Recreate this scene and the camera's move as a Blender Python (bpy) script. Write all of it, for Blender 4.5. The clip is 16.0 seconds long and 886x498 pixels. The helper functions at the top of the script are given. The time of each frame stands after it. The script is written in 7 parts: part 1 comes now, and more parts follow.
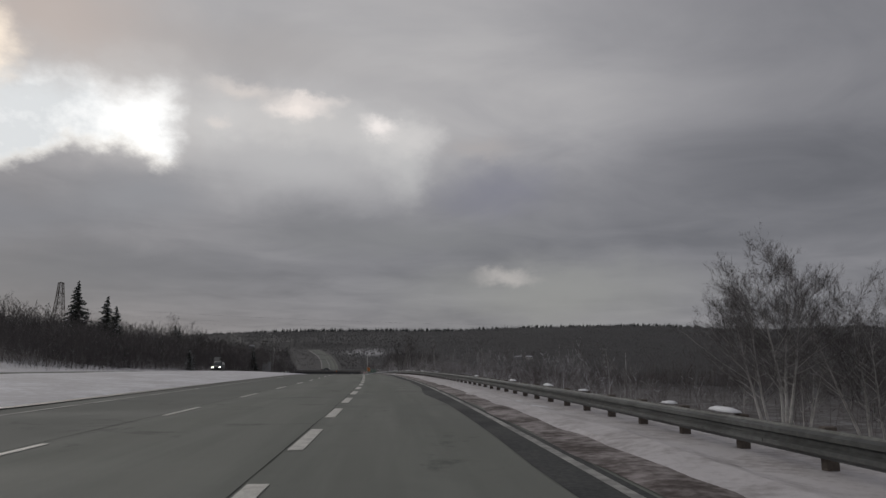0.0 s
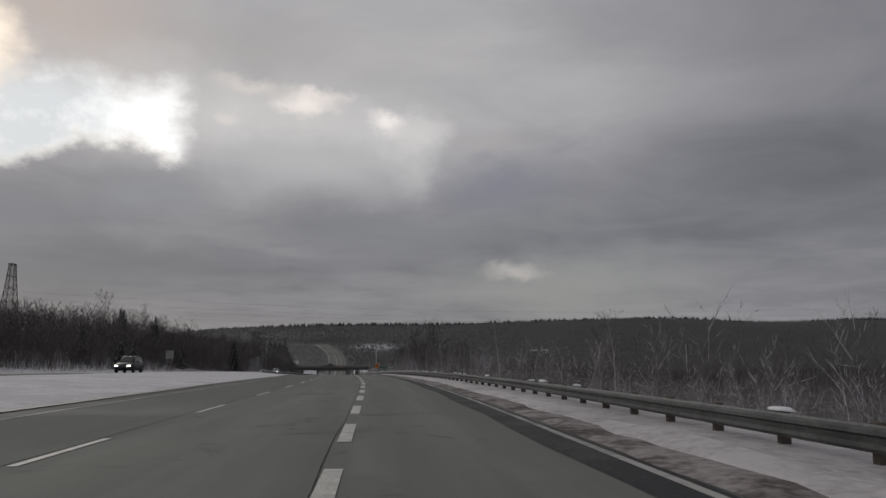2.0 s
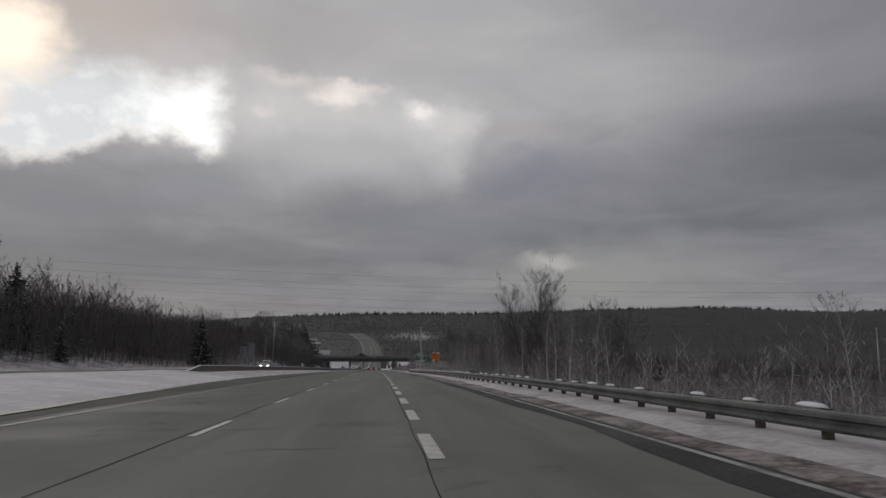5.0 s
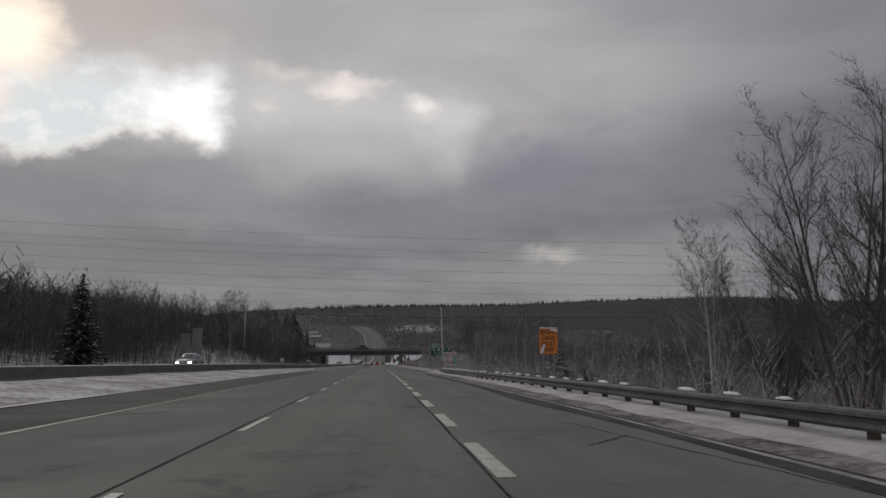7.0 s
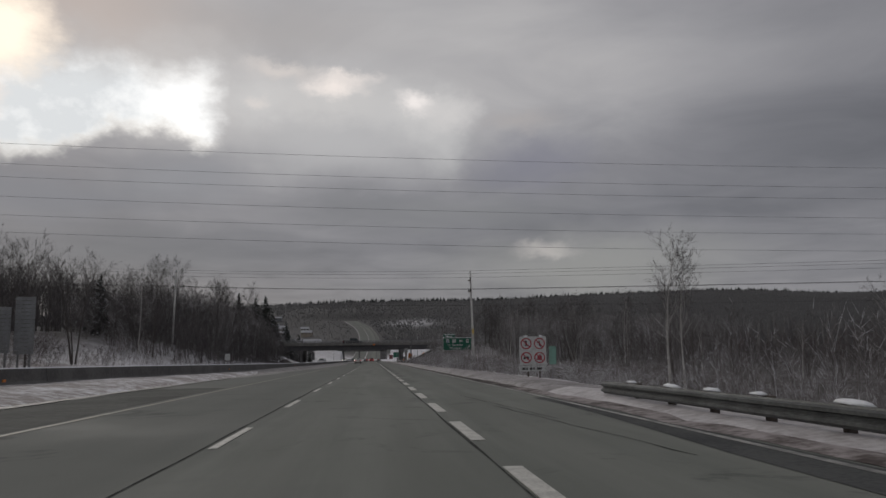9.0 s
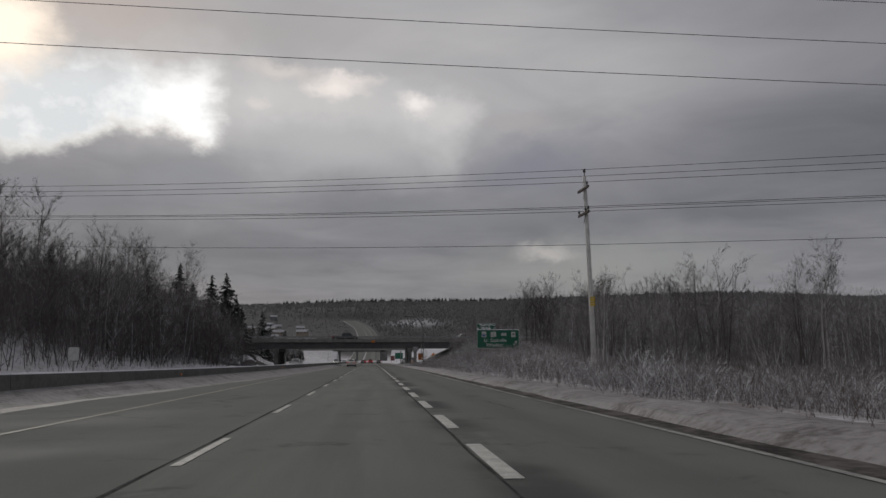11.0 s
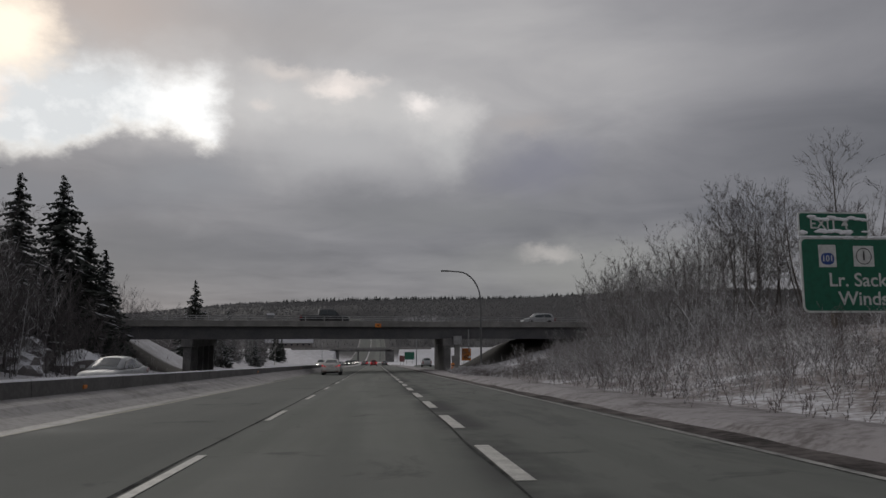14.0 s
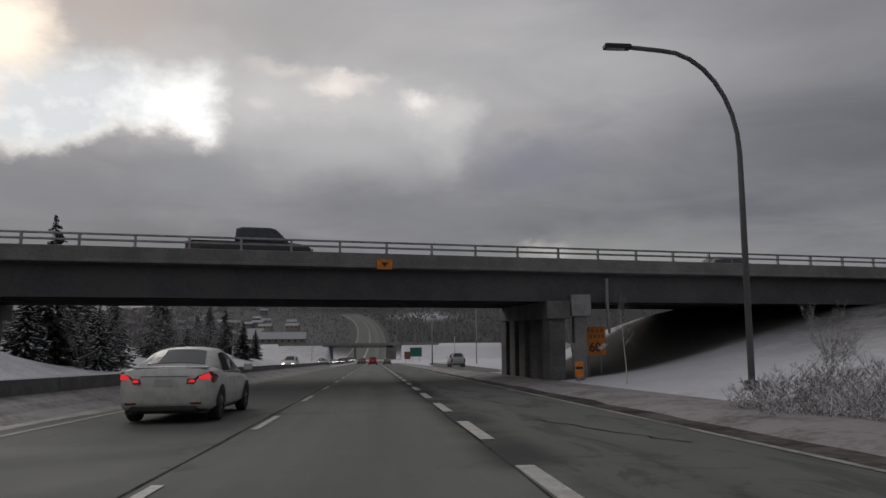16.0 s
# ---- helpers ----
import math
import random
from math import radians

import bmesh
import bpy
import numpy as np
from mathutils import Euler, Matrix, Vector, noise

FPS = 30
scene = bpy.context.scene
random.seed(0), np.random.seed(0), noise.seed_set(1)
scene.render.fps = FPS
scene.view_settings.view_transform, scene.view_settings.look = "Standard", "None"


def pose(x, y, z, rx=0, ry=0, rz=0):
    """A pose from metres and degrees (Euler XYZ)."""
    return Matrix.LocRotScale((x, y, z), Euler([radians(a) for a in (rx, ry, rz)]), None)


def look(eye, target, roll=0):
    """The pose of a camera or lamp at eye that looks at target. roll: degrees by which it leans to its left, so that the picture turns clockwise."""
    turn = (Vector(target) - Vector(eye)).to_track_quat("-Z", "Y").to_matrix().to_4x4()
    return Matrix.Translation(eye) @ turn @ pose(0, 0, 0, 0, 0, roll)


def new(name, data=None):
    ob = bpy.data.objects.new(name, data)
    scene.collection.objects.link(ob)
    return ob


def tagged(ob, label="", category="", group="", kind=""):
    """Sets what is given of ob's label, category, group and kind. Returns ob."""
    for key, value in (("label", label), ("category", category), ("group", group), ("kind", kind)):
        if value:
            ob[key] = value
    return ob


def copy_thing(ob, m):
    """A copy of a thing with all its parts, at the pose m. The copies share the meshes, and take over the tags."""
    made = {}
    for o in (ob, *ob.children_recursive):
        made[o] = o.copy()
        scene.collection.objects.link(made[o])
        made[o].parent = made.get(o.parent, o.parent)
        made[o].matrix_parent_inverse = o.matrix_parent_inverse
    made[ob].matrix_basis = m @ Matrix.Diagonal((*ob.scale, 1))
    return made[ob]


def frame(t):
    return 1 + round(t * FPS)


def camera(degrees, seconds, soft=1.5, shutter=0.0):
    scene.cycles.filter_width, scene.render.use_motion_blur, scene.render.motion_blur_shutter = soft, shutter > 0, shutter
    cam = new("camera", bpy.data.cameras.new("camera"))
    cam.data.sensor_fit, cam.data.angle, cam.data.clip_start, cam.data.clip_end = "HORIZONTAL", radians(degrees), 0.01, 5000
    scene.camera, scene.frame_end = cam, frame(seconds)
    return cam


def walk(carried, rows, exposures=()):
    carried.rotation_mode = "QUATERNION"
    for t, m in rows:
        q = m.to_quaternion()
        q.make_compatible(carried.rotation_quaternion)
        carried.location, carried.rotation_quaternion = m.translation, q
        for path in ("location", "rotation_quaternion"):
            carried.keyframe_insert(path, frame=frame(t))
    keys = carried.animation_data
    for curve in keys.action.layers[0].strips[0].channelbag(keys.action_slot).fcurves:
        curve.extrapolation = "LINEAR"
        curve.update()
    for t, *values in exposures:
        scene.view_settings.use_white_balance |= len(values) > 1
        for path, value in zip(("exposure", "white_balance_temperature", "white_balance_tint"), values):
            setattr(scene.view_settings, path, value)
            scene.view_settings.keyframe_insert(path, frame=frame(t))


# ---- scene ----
cam = camera(64.66, 16.0)
PATH = [
    (0.0, pose(-4.960, 0.000, 14.559, 98.453, -0.279, -9.253)),
    (0.5, pose(-4.146, 12.395, 14.400, 98.279, -0.290, -9.447)),
    (1.0, pose(-3.377, 24.663, 14.227, 98.213, -0.134, -9.341)),
    (1.5, pose(-2.669, 36.939, 14.038, 98.021, -0.143, -9.067)),
    (2.0, pose(-2.042, 49.234, 13.831, 98.013, -0.052, -8.519)),
    (2.5, pose(-1.521, 61.502, 13.602, 97.879, -0.256, -7.910)),
    (3.0, pose(-1.118, 73.839, 13.347, 97.805, -0.457, -7.183)),
    (3.5, pose(-0.834, 86.320, 13.065, 97.776, -0.722, -6.466)),
    (4.0, pose(-0.657, 98.839, 12.753, 97.538, -0.942, -5.954)),
    (4.5, pose(-0.561, 111.490, 12.409, 97.385, -0.514, -5.775)),
    (5.0, pose(-0.522, 124.249, 12.032, 97.259, -0.271, -5.671)),
    (5.5, pose(-0.520, 137.104, 11.624, 97.122, -0.126, -5.580)),
    (6.0, pose(-0.542, 150.052, 11.184, 96.953, -0.026, -5.509)),
    (6.5, pose(-0.576, 163.100, 10.716, 96.773, 0.065, -5.461)),
    (7.0, pose(-0.611, 176.269, 10.224, 96.716, 0.117, -5.429)),
    (7.5, pose(-0.631, 189.308, 9.710, 96.777, 0.417, -5.510)),
    (8.0, pose(-0.629, 202.200, 9.179, 96.577, 0.455, -5.628)),
    (8.5, pose(-0.604, 215.081, 8.635, 96.414, 0.490, -5.761)),
    (9.0, pose(-0.558, 227.933, 8.082, 96.384, 0.561, -5.897)),
    (9.5, pose(-0.494, 240.739, 7.527, 96.474, 0.319, -5.933)),
    (10.0, pose(-0.418, 253.510, 6.973, 96.535, 0.183, -5.970)),
    (10.5, pose(-0.338, 266.262, 6.422, 96.552, 0.113, -5.974)),
    (11.0, pose(-0.259, 279.004, 5.873, 96.541, 0.084, -5.937)),
    (11.5, pose(-0.188, 291.745, 5.324, 96.533, 0.081, -5.882)),
    (12.0, pose(-0.129, 304.494, 4.775, 96.553, 0.095, -5.876)),
    (12.5, pose(-0.082, 317.189, 4.225, 96.563, 0.175, -5.848)),
    (13.0, pose(-0.048, 329.944, 3.673, 96.635, 0.288, -5.774)),
    (13.5, pose(-0.024, 342.869, 3.118, 96.682, 0.489, -5.636)),
    (14.0, pose(-0.009, 355.690, 2.560, 96.619, 0.187, -5.638)),
    (14.5, pose(0.001, 368.540, 1.999, 96.635, -0.094, -5.707)),
    (15.0, pose(0.005, 381.565, 1.431, 96.628, -0.001, -5.694)),
    (15.5, pose(0.004, 394.550, 0.853, 96.625, 0.157, -5.590)),
    (16.0, pose(0.000, 407.612, 0.266, 96.417, 0.317, -5.722)),
]
walk(cam, PATH)

# ---- world, sun ----
SUN_AZ, SUN_EL = -27.0, 24.0   # degrees; azimuth from +y towards +x


def math_n(nt, op, a, b=None, c=None):
    n = nt.nodes.new("ShaderNodeMath")
    n.operation = op
    for i, v in enumerate((a, b, c)):
        if v is None:
            continue
        if isinstance(v, (int, float)):
            n.inputs[i].default_value = v
        else:
            nt.links.new(v, n.inputs[i])
    return n.outputs[0]


def mix_c(nt, fac, a, b, blend="MIX"):
    n = nt.nodes.new("ShaderNodeMix")
    n.data_type, n.blend_type = "RGBA", blend
    for sock, v in ((n.inputs[0], fac), (n.inputs[6], a), (n.inputs[7], b)):
        if isinstance(v, (int, float)):
            sock.default_value = v
        elif isinstance(v, tuple):
            sock.default_value = (*v, 1.0)[:4]
        else:
            nt.links.new(v, sock)
    return n.outputs[2]


def noise_n(nt, vec, scale, detail=4.0, rough=0.55, distort=0.0):
    n = nt.nodes.new("ShaderNodeTexNoise")
    n.inputs["Scale"].default_value, n.inputs["Detail"].default_value = scale, detail
    n.inputs["Roughness"].default_value, n.inputs["Distortion"].default_value = rough, distort
    if vec is not None:
        nt.links.new(vec, n.inputs["Vector"])
    return n


def ramp_n(nt, fac, stops):
    n = nt.nodes.new("ShaderNodeValToRGB")
    while len(n.color_ramp.elements) < len(stops):
        n.color_ramp.elements.new(0.5)
    for e, (p, c) in zip(n.color_ramp.elements, stops):
        e.position = p
        e.color = (*c, 1.0) if isinstance(c, tuple) else (c, c, c, 1.0)
    nt.links.new(fac, n.inputs[0])
    return n.outputs[0]


def range_n(nt, v, a, b, c=0.0, d=1.0, smooth=True):
    n = nt.nodes.new("ShaderNodeMapRange")
    n.interpolation_type = "SMOOTHSTEP" if smooth else "LINEAR"
    n.inputs[1].default_value, n.inputs[2].default_value = a, b
    n.inputs[3].default_value, n.inputs[4].default_value = c, d
    nt.links.new(v, n.inputs[0])
    return n.outputs[0]


def combine(nt, x, y, z=0.0):
    n = nt.nodes.new("ShaderNodeCombineXYZ")
    for i, v in enumerate((x, y, z)):
        if isinstance(v, (int, float)):
            n.inputs[i].default_value = v
        else:
            nt.links.new(v, n.inputs[i])
    return n.outputs[0]


def build_world():
    w = bpy.data.worlds.new("winter_sky")
    scene.world = w
    w.use_nodes = True
    nt = w.node_tree
    nt.nodes.clear()
    L = nt.links.new
    co = nt.nodes.new("ShaderNodeTexCoord").outputs["Generated"]
    sep = nt.nodes.new("ShaderNodeSeparateXYZ")
    L(co, sep.inputs[0])
    X, Y, Z = sep.outputs
    az = math_n(nt, "MULTIPLY", math_n(nt, "ARCTAN2", X, Y), 57.2958)
    el = math_n(nt, "MULTIPLY", math_n(nt, "ARCSINE", Z), 57.2958)

    def spread(v, a, b):
        return range_n(nt, v, a, b, smooth=False)
    # the cloud deck seen in perspective: slow billows and finer wisps
    zz = math_n(nt, "ADD", math_n(nt, "MAXIMUM", Z, 0.0), 0.10)
    deck = combine(nt, math_n(nt, "DIVIDE", X, zz), math_n(nt, "DIVIDE", Y, zz))
    big = noise_n(nt, deck, 0.5, 4.0, 0.5, 0.5).outputs[0]
    fine = noise_n(nt, deck, 1.6, 6.0, 0.55, 0.6).outputs[0]
    cloud = math_n(nt, "ADD", math_n(nt, "MULTIPLY", big, 0.6), math_n(nt, "MULTIPLY", fine, 0.4))
    # brightness by height: a grey band low down, the thin bright deck above it
    lum = ramp_n(nt, spread(el, 0.0, 90.0), [(0.0, 0.215), (0.03, 0.212), (0.065, 0.200), (0.10, 0.212), (0.135, 0.252), (0.165, 0.325), (0.20, 0.405), (0.25, 0.415), (0.30, 0.385), (0.5, 0.36), (1.0, 0.36)])
    # the thick cloud to the east
    east = math_n(nt, "MULTIPLY", range_n(nt, az, 9.0, 38.0), range_n(nt, el, 6.5, 15.0))
    lum = math_n(nt, "MULTIPLY", lum, math_n(nt, "SUBTRACT", 1.0, math_n(nt, "MULTIPLY", east, 0.44)))
    lum = math_n(nt, "MULTIPLY", lum, range_n(nt, cloud, 0.36, 0.64, 0.78, 1.22, smooth=False))
    tint = ramp_n(nt, lum, [(0.14, (0.965, 0.975, 1.08)), (0.24, (0.99, 0.98, 1.05)), (0.42, (1.015, 0.99, 1.0))])
    base = mix_c(nt, 1.0, tint, lum, "MULTIPLY")

    def warped(sa, se, seed, amount_a, amount_e, rough=0.6):
        n = noise_n(nt, combine(nt, math_n(nt, "DIVIDE", az, sa), math_n(nt, "DIVIDE", el, se), seed), 1.0, 6.0, rough).outputs["Color"]
        k = nt.nodes.new("ShaderNodeSeparateXYZ")
        L(n, k.inputs[0])
        return (math_n(nt, "ADD", az, math_n(nt, "MULTIPLY", math_n(nt, "SUBTRACT", k.outputs[0], 0.5), amount_a)),
                math_n(nt, "ADD", el, math_n(nt, "MULTIPLY", math_n(nt, "SUBTRACT", k.outputs[1], 0.5), amount_e)))
    wide_w, fine_w = warped(7.0, 5.0, 0.0, 8.0, 5.0), warped(2.4, 1.7, 3.0, 3.0, 2.6, 0.62)

    def patch(under, a, e, wa, we, col, gain, w=wide_w, r0=0.0):
        """A soft lighter or darker place in the cloud: azimuth, height, half sizes."""
        dx = math_n(nt, "DIVIDE", math_n(nt, "SUBTRACT", w[0], a), wa)
        dy = math_n(nt, "DIVIDE", math_n(nt, "SUBTRACT", w[1], e), we)
        r = math_n(nt, "SQRT", math_n(nt, "ADD", math_n(nt, "MULTIPLY", dx, dx), math_n(nt, "MULTIPLY", dy, dy)))
        return mix_c(nt, math_n(nt, "MULTIPLY", range_n(nt, r, r0, 1.6, 1.0, 0.0), gain), under, col)
    # broad shades of the deck
    base = patch(base, -22.0, 23.5, 9.0, 3.2, (0.47, 0.405, 0.375), 0.85)
    base = patch(base, -8.0, 23.4, 9.0, 2.2, (0.39, 0.37, 0.365), 0.6)
    base = patch(base, -3.0, 16.0, 10.0, 4.0, (0.47, 0.465, 0.47), 0.8)
    base = patch(base, -17.0, 18.6, 9.5, 3.6, (0.56, 0.54, 0.53), 0.85)
    base = patch(base, -24.0, 9.8, 9.0, 1.8, (0.20, 0.208, 0.235), 0.7)
    base = patch(base, -15.0, 12.0, 5.0, 1.8, (0.255, 0.262, 0.285), 0.7)
    base = patch(base, -20.0, 5.6, 12.0, 2.2, (0.150, 0.156, 0.174), 0.75)
    base = patch(base, 13.5, 13.4, 4.6, 2.0, (0.205, 0.205, 0.245), 0.8)
    base = patch(base, 6.0, 9.5, 12.0, 1.6, (0.205, 0.207, 0.215), 0.6)
    # lit gaps to the right of the opening
    base = patch(base, -9.0, 18.2, 3.6, 2.0, (0.58, 0.57, 0.565), 0.9, fine_w)
    base = patch(base, -3.0, 18.4, 5.0, 1.8, (0.58, 0.565, 0.555), 0.9, fine_w)
    base = patch(base, 4.0, 17.4, 4.0, 2.2, (0.56, 0.55, 0.545), 0.9, fine_w)
    base = patch(base, 6.2, 15.4, 1.8, 2.8, (0.50, 0.495, 0.495), 0.8, fine_w)
    base = patch(base, 12.5, 16.6, 3.0, 0.8, (0.40, 0.375, 0.37), 0.7, fine_w)
    base = patch(base, -3.2, 19.2, 2.4, 0.8, (0.90, 0.82, 0.77), 0.9, fine_w)
    base = patch(base, 3.9, 18.2, 1.5, 0.9, (0.92, 0.86, 0.83), 0.9, fine_w)
    base = patch(base, -9.2, 17.9, 1.0, 0.4, (0.70, 0.65, 0.62), 0.7, fine_w)
    base = patch(base, -7.4, 20.4, 2.8, 0.7, (0.66, 0.61, 0.58), 0.8, fine_w)
    base = patch(base, -2.0, 20.0, 2.4, 0.55, (0.82, 0.75, 0.71), 0.75, fine_w)
    base = patch(base, 6.6, 17.4, 2.2, 1.3, (0.62, 0.60, 0.59), 0.8, fine_w)
    # the glow low over the hill
    base = patch(base, 18.0, 4.8, 11.0, 2.6, (0.285, 0.285, 0.278), 0.85)
    base = patch(base, 14.4, 6.2, 2.4, 0.65, (0.46, 0.435, 0.42), 0.8, fine_w)
    # the torn opening: its ragged lower and upper edge by azimuth, and the sharp edge to its right
    fa, fe = fine_w
    across = spread(fa, -34.0, -10.0)
    low = ramp_n(nt, across, [(0.0, 0.42), (0.31, 0.41), (0.44, 0.42), (0.53, 0.47), (0.60, 0.505), (0.67, 0.495), (0.74, 0.515), (0.81, 0.48), (0.87, 0.455), (0.92, 0.47)])
    high = ramp_n(nt, across, [(0.0, 0.66), (0.33, 0.62), (0.50, 0.655), (0.63, 0.66), (0.72, 0.63), (0.80, 0.645), (0.90, 0.67)])
    low, high = math_n(nt, "MULTIPLY", low, 30.0), math_n(nt, "MULTIPLY", high, 30.0)
    over = math_n(nt, "SUBTRACT", fe, low)
    gap = math_n(nt, "MULTIPLY", range_n(nt, over, -0.8, 1.1), range_n(nt, math_n(nt, "SUBTRACT", high, fe), -1.6, 1.9))
    gap = math_n(nt, "MULTIPLY", gap, range_n(nt, fa, -11.3, -14.0))
    veil = noise_n(nt, combine(nt, math_n(nt, "DIVIDE", az, 3.0), math_n(nt, "DIVIDE", el, 2.4), 9.0), 1.0, 5.0, 0.6).outputs[0]
    glare = math_n(nt, "ADD", range_n(nt, az, -23.0, -13.5), math_n(nt, "MULTIPLY", math_n(nt, "SUBTRACT", veil, 0.5), 2.2))
    inside = mix_c(nt, math_n(nt, "MINIMUM", math_n(nt, "MAXIMUM", glare, 0.0), 1.0), (0.68, 0.705, 0.725), (1.10, 1.10, 1.09))
    # cream along the lower rim
    inside = mix_c(nt, range_n(nt, over, 1.3, 0.0, 0.0, 0.55), inside, (1.05, 0.99, 0.90))
    base = mix_c(nt, gap, base, inside)
    base = patch(base, -27.2, 20.6, 3.0, 2.6, (1.15, 0.99, 0.82), 1.0, fine_w, 0.3)
    base = patch(base, -28.4, 16.4, 1.4, 1.5, (0.95, 0.80, 0.70), 0.8, fine_w, 0.2)
    sky = nt.nodes.new("ShaderNodeTexSky")
    sky.sky_type, sky.sun_disc = "NISHITA", False
    sky.sun_elevation, sky.sun_rotation = radians(SUN_EL), radians(SUN_AZ)
    col = mix_c(nt, 0.002, base, sky.outputs[0], "ADD")
    # the snow-covered land below the horizon
    col = mix_c(nt, range_n(nt, el, -1.5, -0.2), (0.12, 0.12, 0.125), col)
    bg = nt.nodes.new("ShaderNodeBackground")
    bg.inputs[1].default_value = 1.0
    L(col, bg.inputs[0])
    out = nt.nodes.new("ShaderNodeOutputWorld")
    L(bg.outputs[0], out.inputs[0])


build_world()
sun = new("sun", bpy.data.lights.new("sun", "SUN"))
sun.data.energy, sun.data.angle, sun.data.color = 0.5, radians(25), (1.0, 0.95, 0.88)
sun.matrix_world = look((-300, 600, 400), (0, 0, 0))
sun.rotation_euler = Euler((radians(90 - SUN_EL), 0, radians(180 - SUN_AZ)))


# ---- lines of the road ----
def hermite(knots):
    ks, vs = [k for k, _ in knots], [v for _, v in knots]
    n = len(ks)
    d = [(vs[i + 1] - vs[i]) / (ks[i + 1] - ks[i]) for i in range(n - 1)]
    m = [d[0]] + [(d[i - 1] * (ks[i + 1] - ks[i]) + d[i] * (ks[i] - ks[i - 1])) / (ks[i + 1] - ks[i - 1]) for i in range(1, n - 1)] + [d[-1]]
    ks, vs, m = np.array(ks, float), np.array(vs, float), np.array(m, float)

    def at(y):
        y = np.asarray(y, float)
        i = np.clip(np.searchsorted(ks, y) - 1, 0, n - 2)
        h = ks[i + 1] - ks[i]
        t = np.clip((y - ks[i]) / h, 0, 1)
        v = (vs[i] * (1 + 2 * t) * (1 - t) ** 2 + m[i] * h * t * (1 - t) ** 2 + vs[i + 1] * t * t * (3 - 2 * t) - m[i + 1] * h * t * t * (1 - t))
        v = v + np.where(y < ks[0], (y - ks[0]) * m[0], 0) + np.where(y > ks[-1], (y - ks[-1]) * m[-1], 0)
        return v
    return at


# x of the lane line between the middle and the right lane, height of the road, centre of the other carriageway
line_x = hermite([(-120, -20.0), (-40, -10.4), (7, -5.6), (22, -4.35), (45, -2.74), (56, -2.12), (94, -0.42), (110, -0.08), (184, 0.73), (238, 0.98), (328, 1.37), (420, 1.67), (700, 2.8), (850, 4.5), (1000, 6.5), (1150, 3.0), (1250, -4.0), (1400, -24.0)])
road_z = hermite([(-120, 14.2), (-40, 13.75), (0, 13.38), (25, 13.05), (49, 12.65), (74, 12.17), (99, 11.57), (124, 10.85), (150, 10.0), (176, 9.04), (202, 8.0), (228, 6.90), (254, 5.79), (304, 3.60), (356, 1.38), (408, -0.91), (520, -5.8), (700, -13.5), (800, -16.5), (900, -14.5), (1000, -8.5), (1250, 9.0), (1400, 19.5)])
other_u = hermite([(-120, -27.0), (100, -26.0), (160, -25.0), (250, -19.5), (335, -15.4), (440, -14.8), (700, -14.0), (1400, -13.0)])
barrier_u = hermite([(186, -17.4), (224, -17.6), (258, -15.2), (290, -12.8), (335, -10.2), (440, -9.9), (800, -9.0), (1400, -9.2)])
other_dz = hermite([(-120, 0.5), (140, 0.45), (215, 0.6), (255, 0.6), (300, 0.35), (345, 0.1), (400, 0.03), (600, 0.0), (1400, 0.0)])


def smooth(a, b, v):
    t = np.clip((np.asarray(v, float) - a) / (b - a), 0, 1)
    return t * t * (3 - 2 * t)


def lump(x, y, s):
    """Cheap rolling unevenness, about -1 to 1."""
    return (np.sin(x / s * 1.3 + 1.7 * np.sin(y / s * 0.7)) + np.sin(y / s * 1.1 + 2.1 * np.sin(x / s * 0.8 + 1))) * 0.5


# right side: where the bank starts beside the road, how high the land behind it lies
right_h = hermite([(-120, -2.6), (230, -2.6), (262, -2.0), (290, -1.2), (320, -0.9), (345, 0.2), (379, 2.2), (405, 3.4), (432, 3.6), (446, 3.8), (456, 2.6), (470, 0.4), (520, 0.3), (700, 0.5), (1400, 3.0)])
right_run = hermite([(-120, 16.0), (230, 15.0), (300, 11.0), (379, 14.0), (405, 19.0), (432, 22.0), (446, 22.0), (520, 30.0), (1400, 30.0)])


